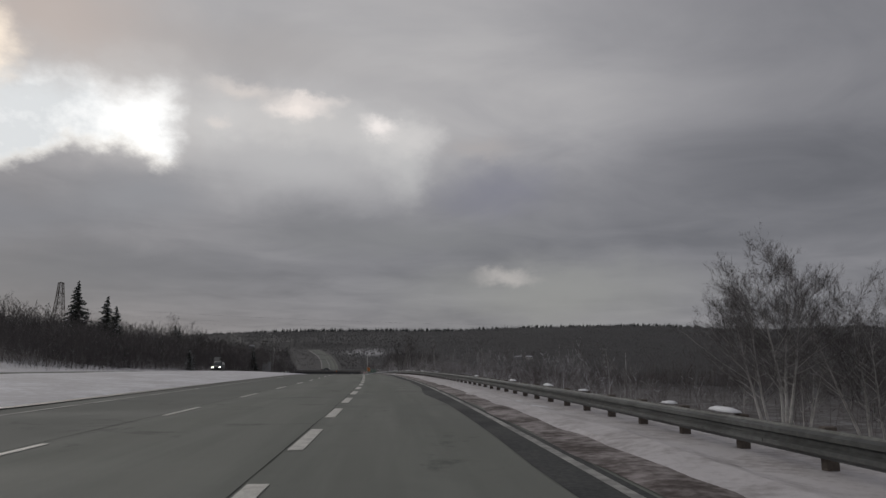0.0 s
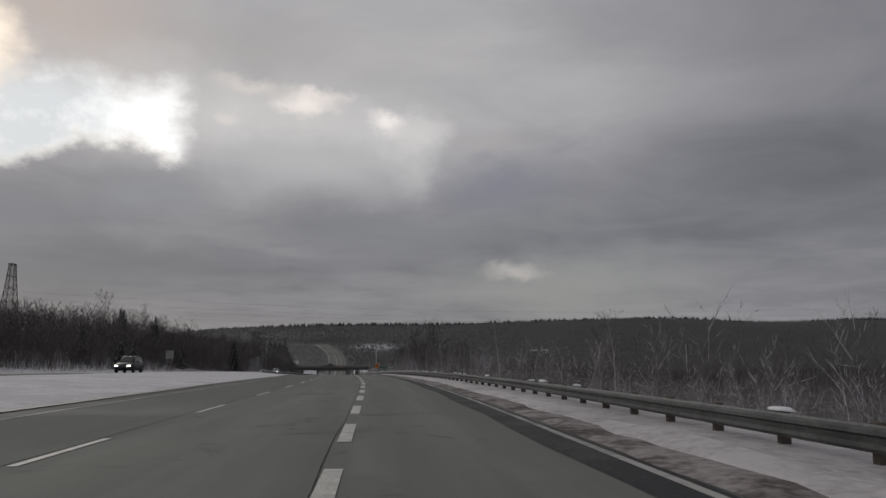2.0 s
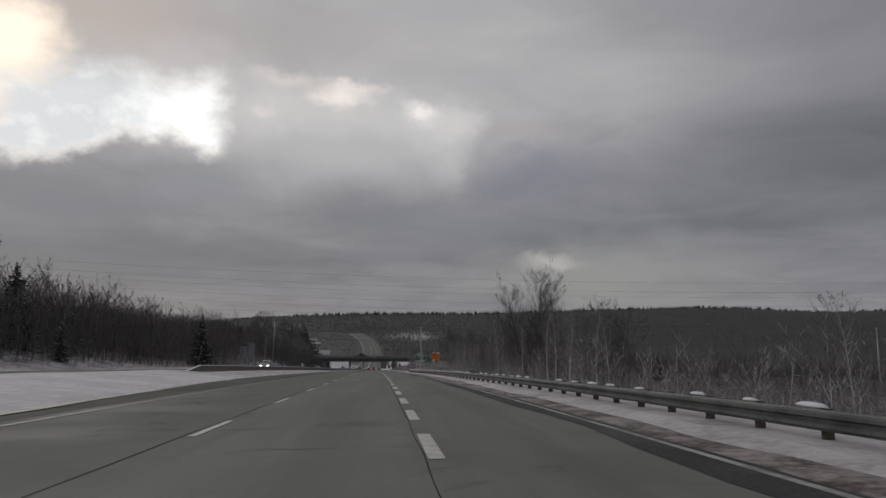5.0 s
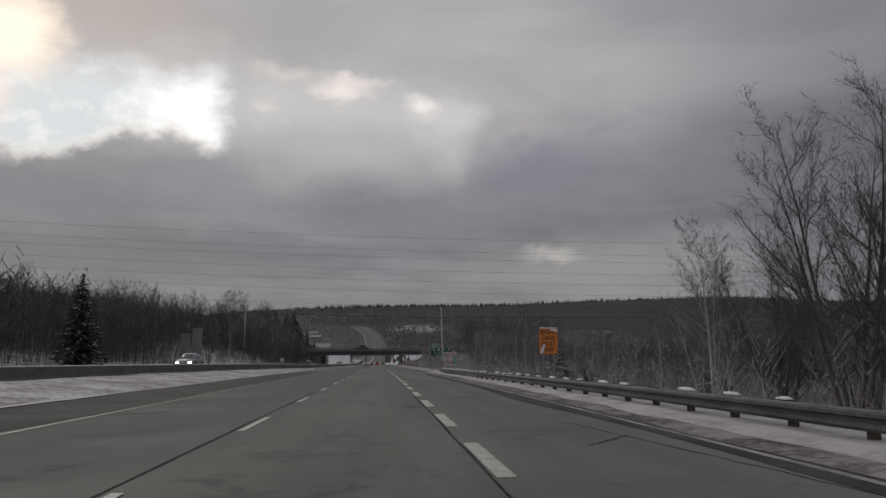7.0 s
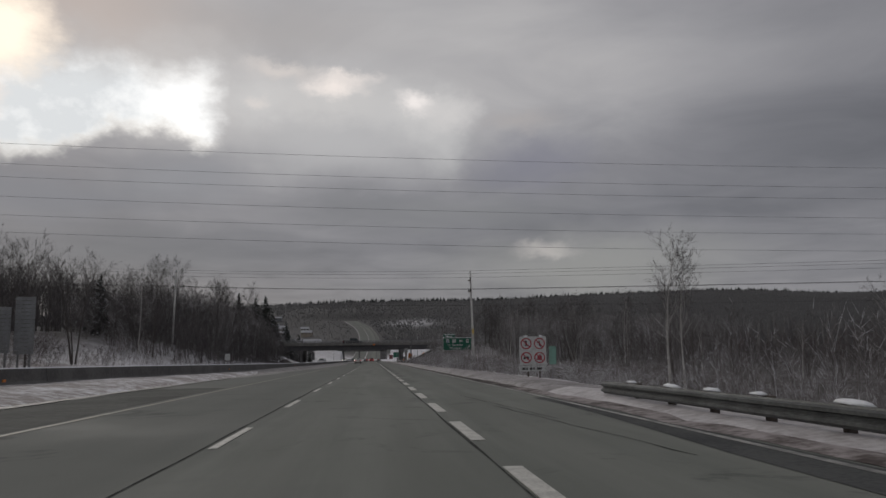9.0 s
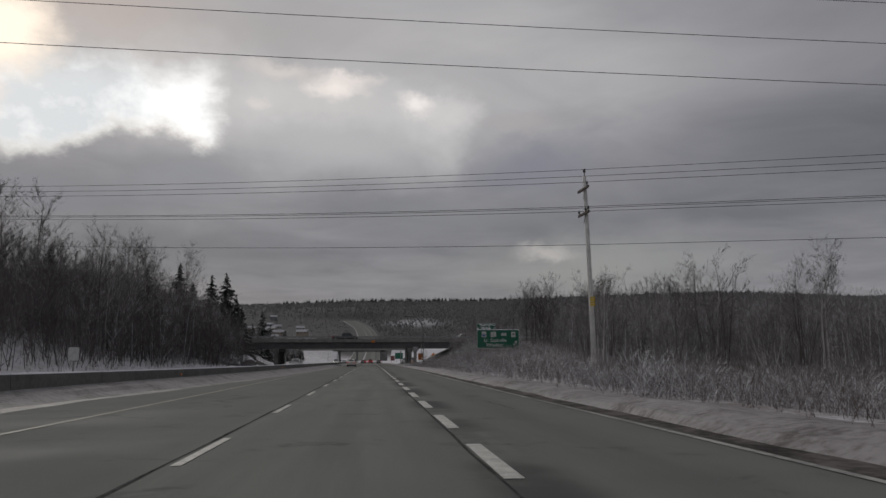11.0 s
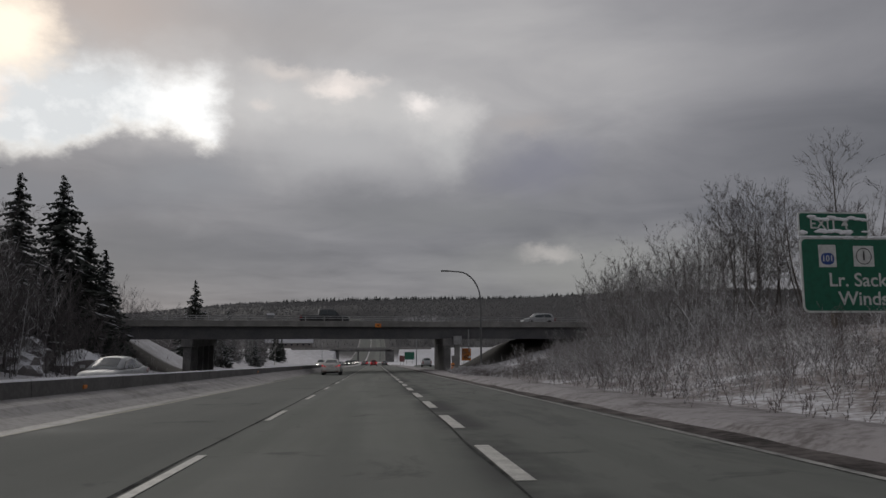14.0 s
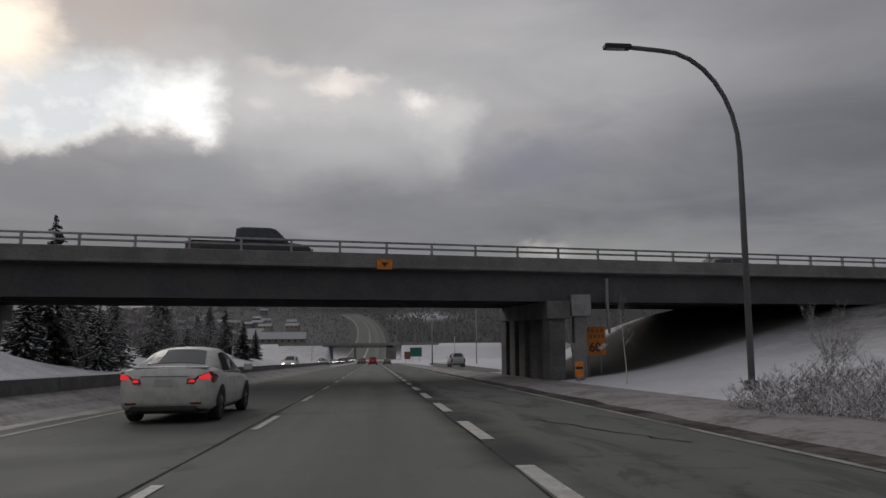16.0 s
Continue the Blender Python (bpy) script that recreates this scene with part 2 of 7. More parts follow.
def land(x, y):
    """Height of the ground (not of the paved strips) at x, y."""
    x, y = np.asarray(x, float), np.asarray(y, float)
    z = road_z(np.minimum(y, 1400))
    u = x - line_x(np.minimum(y, 1400))
    oc, dz = other_u(y), other_dz(y)
    out = np.zeros_like(u)
    # under the paved strips
    out = np.where((u > oc - 5.5) & (u < 5.0), -0.12, out)
    le = -8.3 - 2.9 * smooth(120, 185, y)
    le = np.where(y > 186, np.maximum(le, barrier_u(y) + 0.7), le)
    # the snowy median
    inner = np.where((y > 187) & (y < 300), np.minimum(oc + 4.4, barrier_u(y) - 0.35), oc + 4.4)
    med = (u < le) & (u > inner)
    t = np.clip((le - u) / np.maximum(le - inner, 0.5), 0, 1)
    out = np.where(med, 0.05 + dz * np.where(y > 187, 0.55, 1.0) * smooth(0, 1, t) + 0.10 * np.sin(t * 3.1416) + 0.03 * lump(x, y, 2.0), out)
    out = np.where(u <= inner, dz - 0.12, out)
    # right verge and land
    rr = smooth(0, 1, (u - 6.6) / right_run(y))
    out = np.where(u >= 5.0, 0.04 - 0.11 * smooth(5.0, 6.2, u) * smooth(275, 250, y) + 0.05 * lump(x, y, 1.7) + right_h(y) * rr + 0.25 * smooth(8, 20, u) * lump(x, y, 9.0), out)
    # left bank
    k = oc - 5.5 - u
    rise = smooth(0, 26, k) * (3.4 + 1.2 * lump(x, y, 30.0)) + smooth(20, 120, k) * 6.0
    # the wooded knoll behind the clearing
    rise = rise * (1 + 0.9 * smooth(285, 315, y) * smooth(420, 392, y))
    out = np.where(k > 0, dz - 0.1 + 0.1 * smooth(0, 2, k) + rise + 0.25 * smooth(2, 10, k) * lump(x, y, 7.0), out)
    out = out + np.where(k > 0, 3.8 * smooth(4, 16, k) * smooth(405, 432, y) * smooth(475, 455, y), 0)
    # the earth bank below the bridge end
    out = out + np.where(u > 5, 2.6 * smooth(10, 20, x) * smooth(442, 455, y) * smooth(476, 460, y), 0)
    near = z + out
    # banks that carry the crossing road
    d = np.abs(y - 445.8 - 0.167 * (x - 0.5))
    ramp = 2.95 - 0.5 * np.maximum(d - 7.0, 0)
    near = np.where((x > 33) | (x < -36), np.maximum(near, np.minimum(ramp, 2.95)), near)
    # the far valley and its wooded ridge
    ridge = 76 + 17 * smooth(100, 900, x) - 45 * smooth(0, -700, x) + 4 * lump(x, y * 0.2, 170.0)
    far = -14 + (ridge + 14) * smooth(850, 2150, y + 0.08 * np.abs(x)) + 5 * lump(x, y, 130.0) * smooth(700, 1000, y)
    side = smooth(60, 420, np.abs(u))
    valley = near * (1 - side) + side * np.where(u > 0, z * 0.6 - 8 + 10 * lump(x, y, 160), z + 10 + 6 * lump(x, y, 140))
    f = smooth(620, 1150, y)
    cut = smooth(30, 150, np.abs(u + 6)) * smooth(800, 1000, y)
    res = valley * (1 - f) + f * np.where(y > 780, far * cut + (z - 0.2) * (1 - cut), far)
    res = np.where(y > 1400, np.where(y > 1500, far, far * smooth(1400, 1500, y) + (1 - smooth(1400, 1500, y)) * res), res)
    d = np.abs(y - 770)
    ramp = -7.7 - 0.55 * np.maximum(d - 6.5, 0)
    res = np.where((u > 11.0) | (u < -24.0), np.maximum(res, ramp), res)
    return res


def at_u(y, u):
    return float(line_x(y)) + u


def on_land(x, y):
    return float(land(np.array([x]), np.array([y]))[0])


# ---- materials ----
def material(name, rough=0.8, metal=0.0):
    m = bpy.data.materials.new(name)
    m.use_nodes = True
    nt = m.node_tree
    b = nt.nodes["Principled BSDF"]
    b.inputs["Roughness"].default_value, b.inputs["Metallic"].default_value = rough, metal
    return m, nt, b


def bump(nt, b, height, strength=0.3, dist=0.02):
    n = nt.nodes.new("ShaderNodeBump")
    n.inputs["Strength"].default_value, n.inputs["Distance"].default_value = strength, dist
    nt.links.new(height, n.inputs["Height"])
    nt.links.new(n.outputs[0], b.inputs["Normal"])


def obj_co(nt):
    return nt.nodes.new("ShaderNodeTexCoord").outputs["Object"]


def mottled(name, a, b_col, scale, rough=0.8, metal=0.0, fine=None, bump_s=0.0, per_object=0.0, spec=0.5):
    """Two colours mixed by two scales of noise."""
    m, nt, b = material(name, rough, metal)
    b.inputs["Specular IOR Level"].default_value = spec
    co = obj_co(nt)
    n1 = noise_n(nt, co, scale, 4.0).outputs[0]
    n2 = noise_n(nt, co, fine or scale * 9, 3.0).outputs[0]
    f = math_n(nt, "ADD", math_n(nt, "MULTIPLY", n1, 0.6), math_n(nt, "MULTIPLY", n2, 0.4))
    col = mix_c(nt, range_n(nt, f, 0.36, 0.64), a, b_col)
    if per_object:
        r = nt.nodes.new("ShaderNodeObjectInfo").outputs["Random"]
        col = mix_c(nt, math_n(nt, "MULTIPLY", r, per_object), col, (0.02, 0.02, 0.02))
    nt.links.new(col, b.inputs["Base Color"])
    if bump_s:
        bump(nt, b, n2, bump_s)
    return m


def asphalt_mat():
    m, nt, b = material("asphalt_salted", 0.75)
    b.inputs["Specular IOR Level"].default_value = 0.22
    uvn = nt.nodes.new("ShaderNodeUVMap")
    uvn.uv_map = "strip"
    sep = nt.nodes.new("ShaderNodeSeparateXYZ")
    nt.links.new(uvn.outputs[0], sep.inputs[0])
    u, s = sep.outputs[0], sep.outputs[1]
    co = obj_co(nt)
    stretch = combine(nt, math_n(nt, "MULTIPLY", u, 0.9), math_n(nt, "MULTIPLY", s, 0.05))
    streak = noise_n(nt, stretch, 1.0, 5.0, 0.6).outputs[0]
    blot = noise_n(nt, co, 0.22, 5.0, 0.6).outputs[0]
    grain = noise_n(nt, co, 38.0, 3.0, 0.7).outputs[0]
    # wheel tracks polished by the traffic
    lane = math_n(nt, "PINGPONG", math_n(nt, "ADD", u, 0.0), 1.825)
    track = math_n(nt, "MULTIPLY", range_n(nt, lane, 0.35, 0.95), range_n(nt, lane, 1.1, 1.7, 1.0, 0.0))
    col = mix_c(nt, range_n(nt, streak, 0.35, 0.68), (0.158, 0.168, 0.150), (0.212, 0.222, 0.200))
    col = mix_c(nt, math_n(nt, "MULTIPLY", range_n(nt, blot, 0.48, 0.66), 0.6), col, (0.112, 0.119, 0.108))
    col = mix_c(nt, math_n(nt, "MULTIPLY", track, 0.35), col, (0.186, 0.193, 0.172))
    col = mix_c(nt, math_n(nt, "MULTIPLY", grain, 0.25), col, (0.10, 0.10, 0.09))
    # newer, darker right lane further on
    fresh = math_n(nt, "MULTIPLY", range_n(nt, s, 252.0, 300.0), range_n(nt, u, 0.25, 0.5))
    col = mix_c(nt, math_n(nt, "MULTIPLY", fresh, 0.30), col, (0.100, 0.106, 0.100))
    # the joint under the lane line, damp and broken further on
    joint = math_n(nt, "MULTIPLY", range_n(nt, math_n(nt, "ABSOLUTE", math_n(nt, "ADD", u, -0.12)), 0.15, 0.75, 1.0, 0.0), range_n(nt, s, 250.0, 300.0))
    col = mix_c(nt, math_n(nt, "MULTIPLY", joint, range_n(nt, blot, 0.35, 0.6)), col, (0.045, 0.046, 0.046))
    col = mix_c(nt, range_n(nt, u, -3.4, -4.3, 0.0, 0.72), col, (0.120, 0.127, 0.117))
    # dark drips and old patches
    patch = math_n(nt, "MULTIPLY", range_n(nt, noise_n(nt, co, 0.5, 6.0, 0.7, 0.8).outputs[0], 0.57, 0.68), 0.55)
    col = mix_c(nt, patch, col, (0.06, 0.061, 0.06))
    # broken, damp surface towards the overpass
    wet = noise_n(nt, combine(nt, math_n(nt, "MULTIPLY", u, 1.1), math_n(nt, "MULTIPLY", s, 0.32), 4.0), 1.0, 7.0, 0.68, 0.6).outputs[0]
    near_deck = math_n(nt, "MULTIPLY", range_n(nt, s, 330.0, 400.0), range_n(nt, u, 0.0, 0.6))
    col = mix_c(nt, math_n(nt, "MULTIPLY", math_n(nt, "MULTIPLY", range_n(nt, wet, 0.50, 0.60), near_deck), 0.55), col, (0.058, 0.060, 0.058))
    nt.links.new(col, b.inputs["Base Color"])
    nt.links.new(range_n(nt, blot, 0.4, 0.7, 0.9, 0.72), b.inputs["Roughness"])
    bump(nt, b, grain, 0.25, 0.01)
    return m


def snow_mat(name, dirty=0.35, brown=(0.17, 0.12, 0.095), clean=(0.80, 0.81, 0.84)):
    m, nt, b = material(name, 0.7)
    co = obj_co(nt)
    n1 = noise_n(nt, co, 0.7, 6.0, 0.65).outputs[0]
    n2 = noise_n(nt, co, 6.0, 4.0, 0.6).outputs[0]
    f = math_n(nt, "ADD", math_n(nt, "MULTIPLY", n1, 0.6), math_n(nt, "MULTIPLY", n2, 0.4))
    col = mix_c(nt, math_n(nt, "MULTIPLY", range_n(nt, f, 0.42, 0.66), dirty), clean, brown)
    nt.links.new(col, b.inputs["Base Color"])
    bump(nt, b, f, 0.6, 0.08)
    return m


def ground_mat():
    m, nt, b = material("snowy_ground", 0.85)
    co = obj_co(nt)
    at = nt.nodes.new("ShaderNodeAttribute")
    at.attribute_name = "cover"
    sep = nt.nodes.new("ShaderNodeSeparateColor")
    nt.links.new(at.outputs["Color"], sep.inputs[0])
    wood, dist_, dirt = sep.outputs
    n1 = noise_n(nt, co, 0.35, 6.0, 0.65).outputs[0]
    n2 = noise_n(nt, co, 3.2, 5.0, 0.65).outputs[0]
    n3 = noise_n(nt, co, 0.012, 6.0, 0.6, 0.6).outputs[0]
    n4 = noise_n(nt, co, 0.09, 5.0, 0.7).outputs[0]
    f = math_n(nt, "ADD", math_n(nt, "MULTIPLY", n1, 0.5), math_n(nt, "MULTIPLY", n2, 0.5))
    snow = mix_c(nt, math_n(nt, "MINIMUM", math_n(nt, "MULTIPLY", range_n(nt, f, 0.38, 0.58), dirt), 1.0), (0.70, 0.70, 0.73), (0.14, 0.105, 0.088))
    # woodland floor: thin snow and litter, dimmed in colour for shade between stems
    shaded_floor_c = mix_c(nt, range_n(nt, f, 0.38, 0.56), (0.20, 0.195, 0.20), (0.050, 0.042, 0.038))
    near = mix_c(nt, wood, snow, shaded_floor_c)
    forest = mix_c(nt, range_n(nt, n4, 0.35, 0.7), (0.034, 0.033, 0.034), (0.048, 0.046, 0.047))
    forest = mix_c(nt, math_n(nt, "MULTIPLY", range_n(nt, n3, 0.58, 0.74), 0.3), forest, (0.13, 0.13, 0.14))
    land_c = mix_c(nt, dist_, near, forest)
    # bare earth under the deck, its colour darkened for the shade there
    shaded_earth = mix_c(nt, n2, (0.035, 0.031, 0.028), (0.075, 0.066, 0.058))
    nt.links.new(mix_c(nt, at.outputs["Alpha"], shaded_earth, land_c), b.inputs["Base Color"])
    bump(nt, b, f, 0.5, 0.12)
    return m


M_ASPHALT = asphalt_mat()
M_SHOULDER = mottled("wet_shoulder", (0.042, 0.044, 0.046), (0.090, 0.092, 0.090), 0.5, 0.8, fine=14.0, bump_s=0.3, spec=0.12)
M_SLUSH = mottled("brown_slush", (0.075, 0.060, 0.055), (0.36, 0.325, 0.32), 0.9, 0.8, fine=6.0, bump_s=0.6, spec=0.15)
M_GREY_SLUSH = mottled("grey_slush", (0.095, 0.092, 0.086), (0.20, 0.192, 0.185), 0.9, 0.6, fine=7.0, bump_s=0.5)
M_DAMP = mottled("damp_asphalt", (0.080, 0.082, 0.076), (0.130, 0.132, 0.122), 0.35, 0.9, fine=5.0, bump_s=0.2, spec=0.1)
M_TAR = mottled("tar_seam", (0.030, 0.030, 0.030), (0.085, 0.088, 0.083), 3.0, 0.95, fine=20.0, spec=0.05)
M_LINE = mottled("worn_white_paint", (0.62, 0.61, 0.56), (0.40, 0.39, 0.36), 3.0, 0.6, fine=30.0)
M_YELLOW = mottled("worn_yellow_paint", (0.22, 0.195, 0.135), (0.14, 0.138, 0.12), 3.0, 0.6, fine=30.0)
M_EDGE = mottled("dirty_white_paint", (0.42, 0.41, 0.385), (0.13, 0.132, 0.125), 0.5, 0.7, fine=6.0)
M_SNOW = snow_mat("clean_snow", 0.12)
M_BANK = snow_mat("ploughed_snow", 0.6, (0.14, 0.115, 0.105), (0.54, 0.515, 0.52))
M_GROUND = ground_mat()
M_CONCRETE = mottled("weathered_concrete", (0.24, 0.233, 0.222), (0.155, 0.15, 0.143), 0.8, 0.85, fine=9.0, bump_s=0.25)
M_DARK_CONC = mottled("stained_concrete", (0.165, 0.160, 0.157), (0.095, 0.093, 0.092), 0.7, 0.85, fine=8.0, bump_s=0.2)
M_GIRDER = mottled("dark_steel_girder", (0.070, 0.070, 0.076), (0.100, 0.098, 0.100), 0.7, 0.7, fine=6.0)
M_GALV = mottled("galvanised_steel", (0.36, 0.36, 0.365), (0.24, 0.24, 0.24), 2.0, 0.45, 0.7, fine=18.0)
M_ALU = mottled("dull_aluminium", (0.36, 0.36, 0.36), (0.26, 0.26, 0.26), 2.0, 0.4, 0.8, fine=18.0)
M_POSTWOOD = mottled("weathered_post", (0.075, 0.06, 0.05), (0.12, 0.10, 0.085), 3.0, 0.9, fine=20.0)
M_POLEWOOD = mottled("grey_pole_wood", (0.62, 0.61, 0.59), (0.44, 0.43, 0.42), 2.0, 0.9, fine=16.0)
M_BARK = mottled("dark_bark", (0.085, 0.074, 0.068), (0.155, 0.138, 0.128), 4.0, 0.9, per_object=0.3)
M_PALEBARK = mottled("pale_birch_bark", (0.62, 0.60, 0.575), (0.36, 0.34, 0.32), 2.5, 0.9, fine=14.0, per_object=0.15)


def twig_mat(name, a, b_col, pale, share):
    """Twigs: each its own shade between two colours, a share of them pale."""
    m, nt, b = material(name, 0.9)
    b.inputs["Specular IOR Level"].default_value = 0.2
    r = nt.nodes.new("ShaderNodeNewGeometry").outputs["Random Per Island"]
    n = noise_n(nt, obj_co(nt), 0.5, 4.0).outputs[0]
    col = mix_c(nt, math_n(nt, "ADD", math_n(nt, "MULTIPLY", r, 0.6), math_n(nt, "MULTIPLY", range_n(nt, n, 0.35, 0.65), 0.4)), a, b_col)
    n2 = math_n(nt, "FRACT", math_n(nt, "MULTIPLY", r, 37.7))
    col = mix_c(nt, math_n(nt, "MULTIPLY", range_n(nt, n2, 1.0 - share, 1.0 - share + 0.02), range_n(nt, n, 0.38, 0.5)), col, pale)
    nt.links.new(col, b.inputs["Base Color"])
    return m


M_TWIG = twig_mat("bare_twigs", (0.080, 0.073, 0.072), (0.175, 0.163, 0.162), (0.28, 0.27, 0.265), 0.08)
M_REDTWIG = twig_mat("reddish_bare_twigs", (0.072, 0.060, 0.058), (0.135, 0.116, 0.113), (0.22, 0.21, 0.21), 0.03)
M_FROSTWOOD = twig_mat("frosted_bare_twigs", (0.125, 0.115, 0.113), (0.29, 0.277, 0.277), (0.55, 0.545, 0.55), 0.30)
M_SNOWTWIG = twig_mat("snowy_twigs", (0.11, 0.096, 0.092), (0.27, 0.256, 0.256), (0.58, 0.575, 0.59), 0.35)
M_NEEDLE = mottled("spruce_needles", (0.028, 0.035, 0.030), (0.052, 0.060, 0.050), 1.2, 0.9, per_object=0.2)
M_FARWIRE = mottled("weathered_cable", (0.13, 0.13, 0.135), (0.19, 0.19, 0.19), 3.0, 0.6)
M_WIRE = mottled("dark_cable", (0.06, 0.06, 0.064), (0.10, 0.10, 0.10), 3.0, 0.6)


# ---- building helpers ----
def mesh_of(name, verts, faces, mat, uvs=None):
    me = bpy.data.meshes.new(name)
    me.from_pydata([tuple(v) for v in verts], [], [tuple(f) for f in faces])
    if mat is not None:
        me.materials.append(mat)
    return me


def part(name, bm, mat, parent=None, label="", smooth_it=False):
    """Link a bmesh as one mesh object under a thing or a part."""
    me = bpy.data.meshes.new(name)
    bm.to_mesh(me)
    bm.free()
    me.materials.append(mat)
    if smooth_it:
        for p in me.polygons:
            p.use_smooth = True
    ob = new(name, me)
    ob.parent = parent
    if label:
        tagged(ob, label)
    return ob


def link(name, me, parent=None, label=""):
    ob = new(name, me)
    ob.parent = parent
    if label:
        tagged(ob, label)
    return ob


def thing(name, m, label, category, group=""):
    e = new(name)
    e.matrix_world = m
    e.empty_display_size = 0.2
    return tagged(e, label, category, group)


def box(bm, x0, x1, y0, y1, z0, z1, bevel=0.0, m=None):
    r = bmesh.ops.create_cube(bm, size=1.0)
    vs = r["verts"]
    bmesh.ops.scale(bm, vec=(x1 - x0, y1 - y0, z1 - z0), verts=vs)
    bmesh.ops.translate(bm, vec=((x0 + x1) / 2, (y0 + y1) / 2, (z0 + z1) / 2), verts=vs)
    if bevel:
        es = list({e for v in vs for e in v.link_edges})
        g = bmesh.ops.bevel(bm, geom=es, offset=bevel, segments=1, affect="EDGES")
        vs = list({v for f in g["faces"] for v in f.verts} | {v for v in vs if v.is_valid})
    if m is not None:
        bmesh.ops.transform(bm, matrix=m, verts=[v for v in vs if v.is_valid])
    return vs


def tube(bm, points, radii, sides=8, cap=True):
    """A round bar along points."""
    pts = [Vector(p) for p in points]
    rings = []
    for i, p in enumerate(pts):
        d = (pts[min(i + 1, len(pts) - 1)] - pts[max(i - 1, 0)]).normalized()
        a = d.orthogonal().normalized() if i == 0 else (a - d * a.dot(d)).normalized()
        b = d.cross(a)
        r = radii[i] if isinstance(radii, (list, tuple)) else radii
        rings.append([bm.verts.new(p + (a * math.cos(k * 2 * math.pi / sides) + b * math.sin(k * 2 * math.pi / sides)) * r) for k in range(sides)])
    for q, w in zip(rings, rings[1:]):
        for k in range(sides):
            bm.faces.new((q[k], q[(k + 1) % sides], w[(k + 1) % sides], w[k]))
    if cap:
        bm.faces.new(rings[0][::-1])
        bm.faces.new(rings[-1])


def sweep(name, ys, profile, mat, kind="structure", label="", category="", xz=None, close=False, parent=None, uv=False):
    """A strip along the road: profile(y) gives rows of (u, height over the road)."""
    rows = []
    for y in ys:
        x0, z0 = float(line_x(y)), float(road_z(y))
        rows.append([(x0 + u, y, z0 + h, u) for u, h in profile(y)])
    n = len(rows[0])
    verts = [v[:3] for r in rows for v in r]
    faces = []
    for i in range(len(rows) - 1):
        for j in range(n if close else n - 1):
            a, b = i * n + j, i * n + (j + 1) % n
            faces.append((a, b, b + n, a + n))
    if close:
        faces.append(tuple(range(n))[::-1])
        faces.append(tuple((len(rows) - 1) * n + j for j in range(n)))
    me = mesh_of(name, verts, faces, mat)
    if uv:
        lay = me.uv_layers.new(name="strip")
        us = [(v[3], v[1]) for r in rows for v in r]
        for lp in me.loops:
            lay.data[lp.index].uv = us[lp.vertex_index]
    ob = new(name, me)
    ob.parent = parent
    if kind:
        tagged(ob, label, category, "", kind)
    return ob


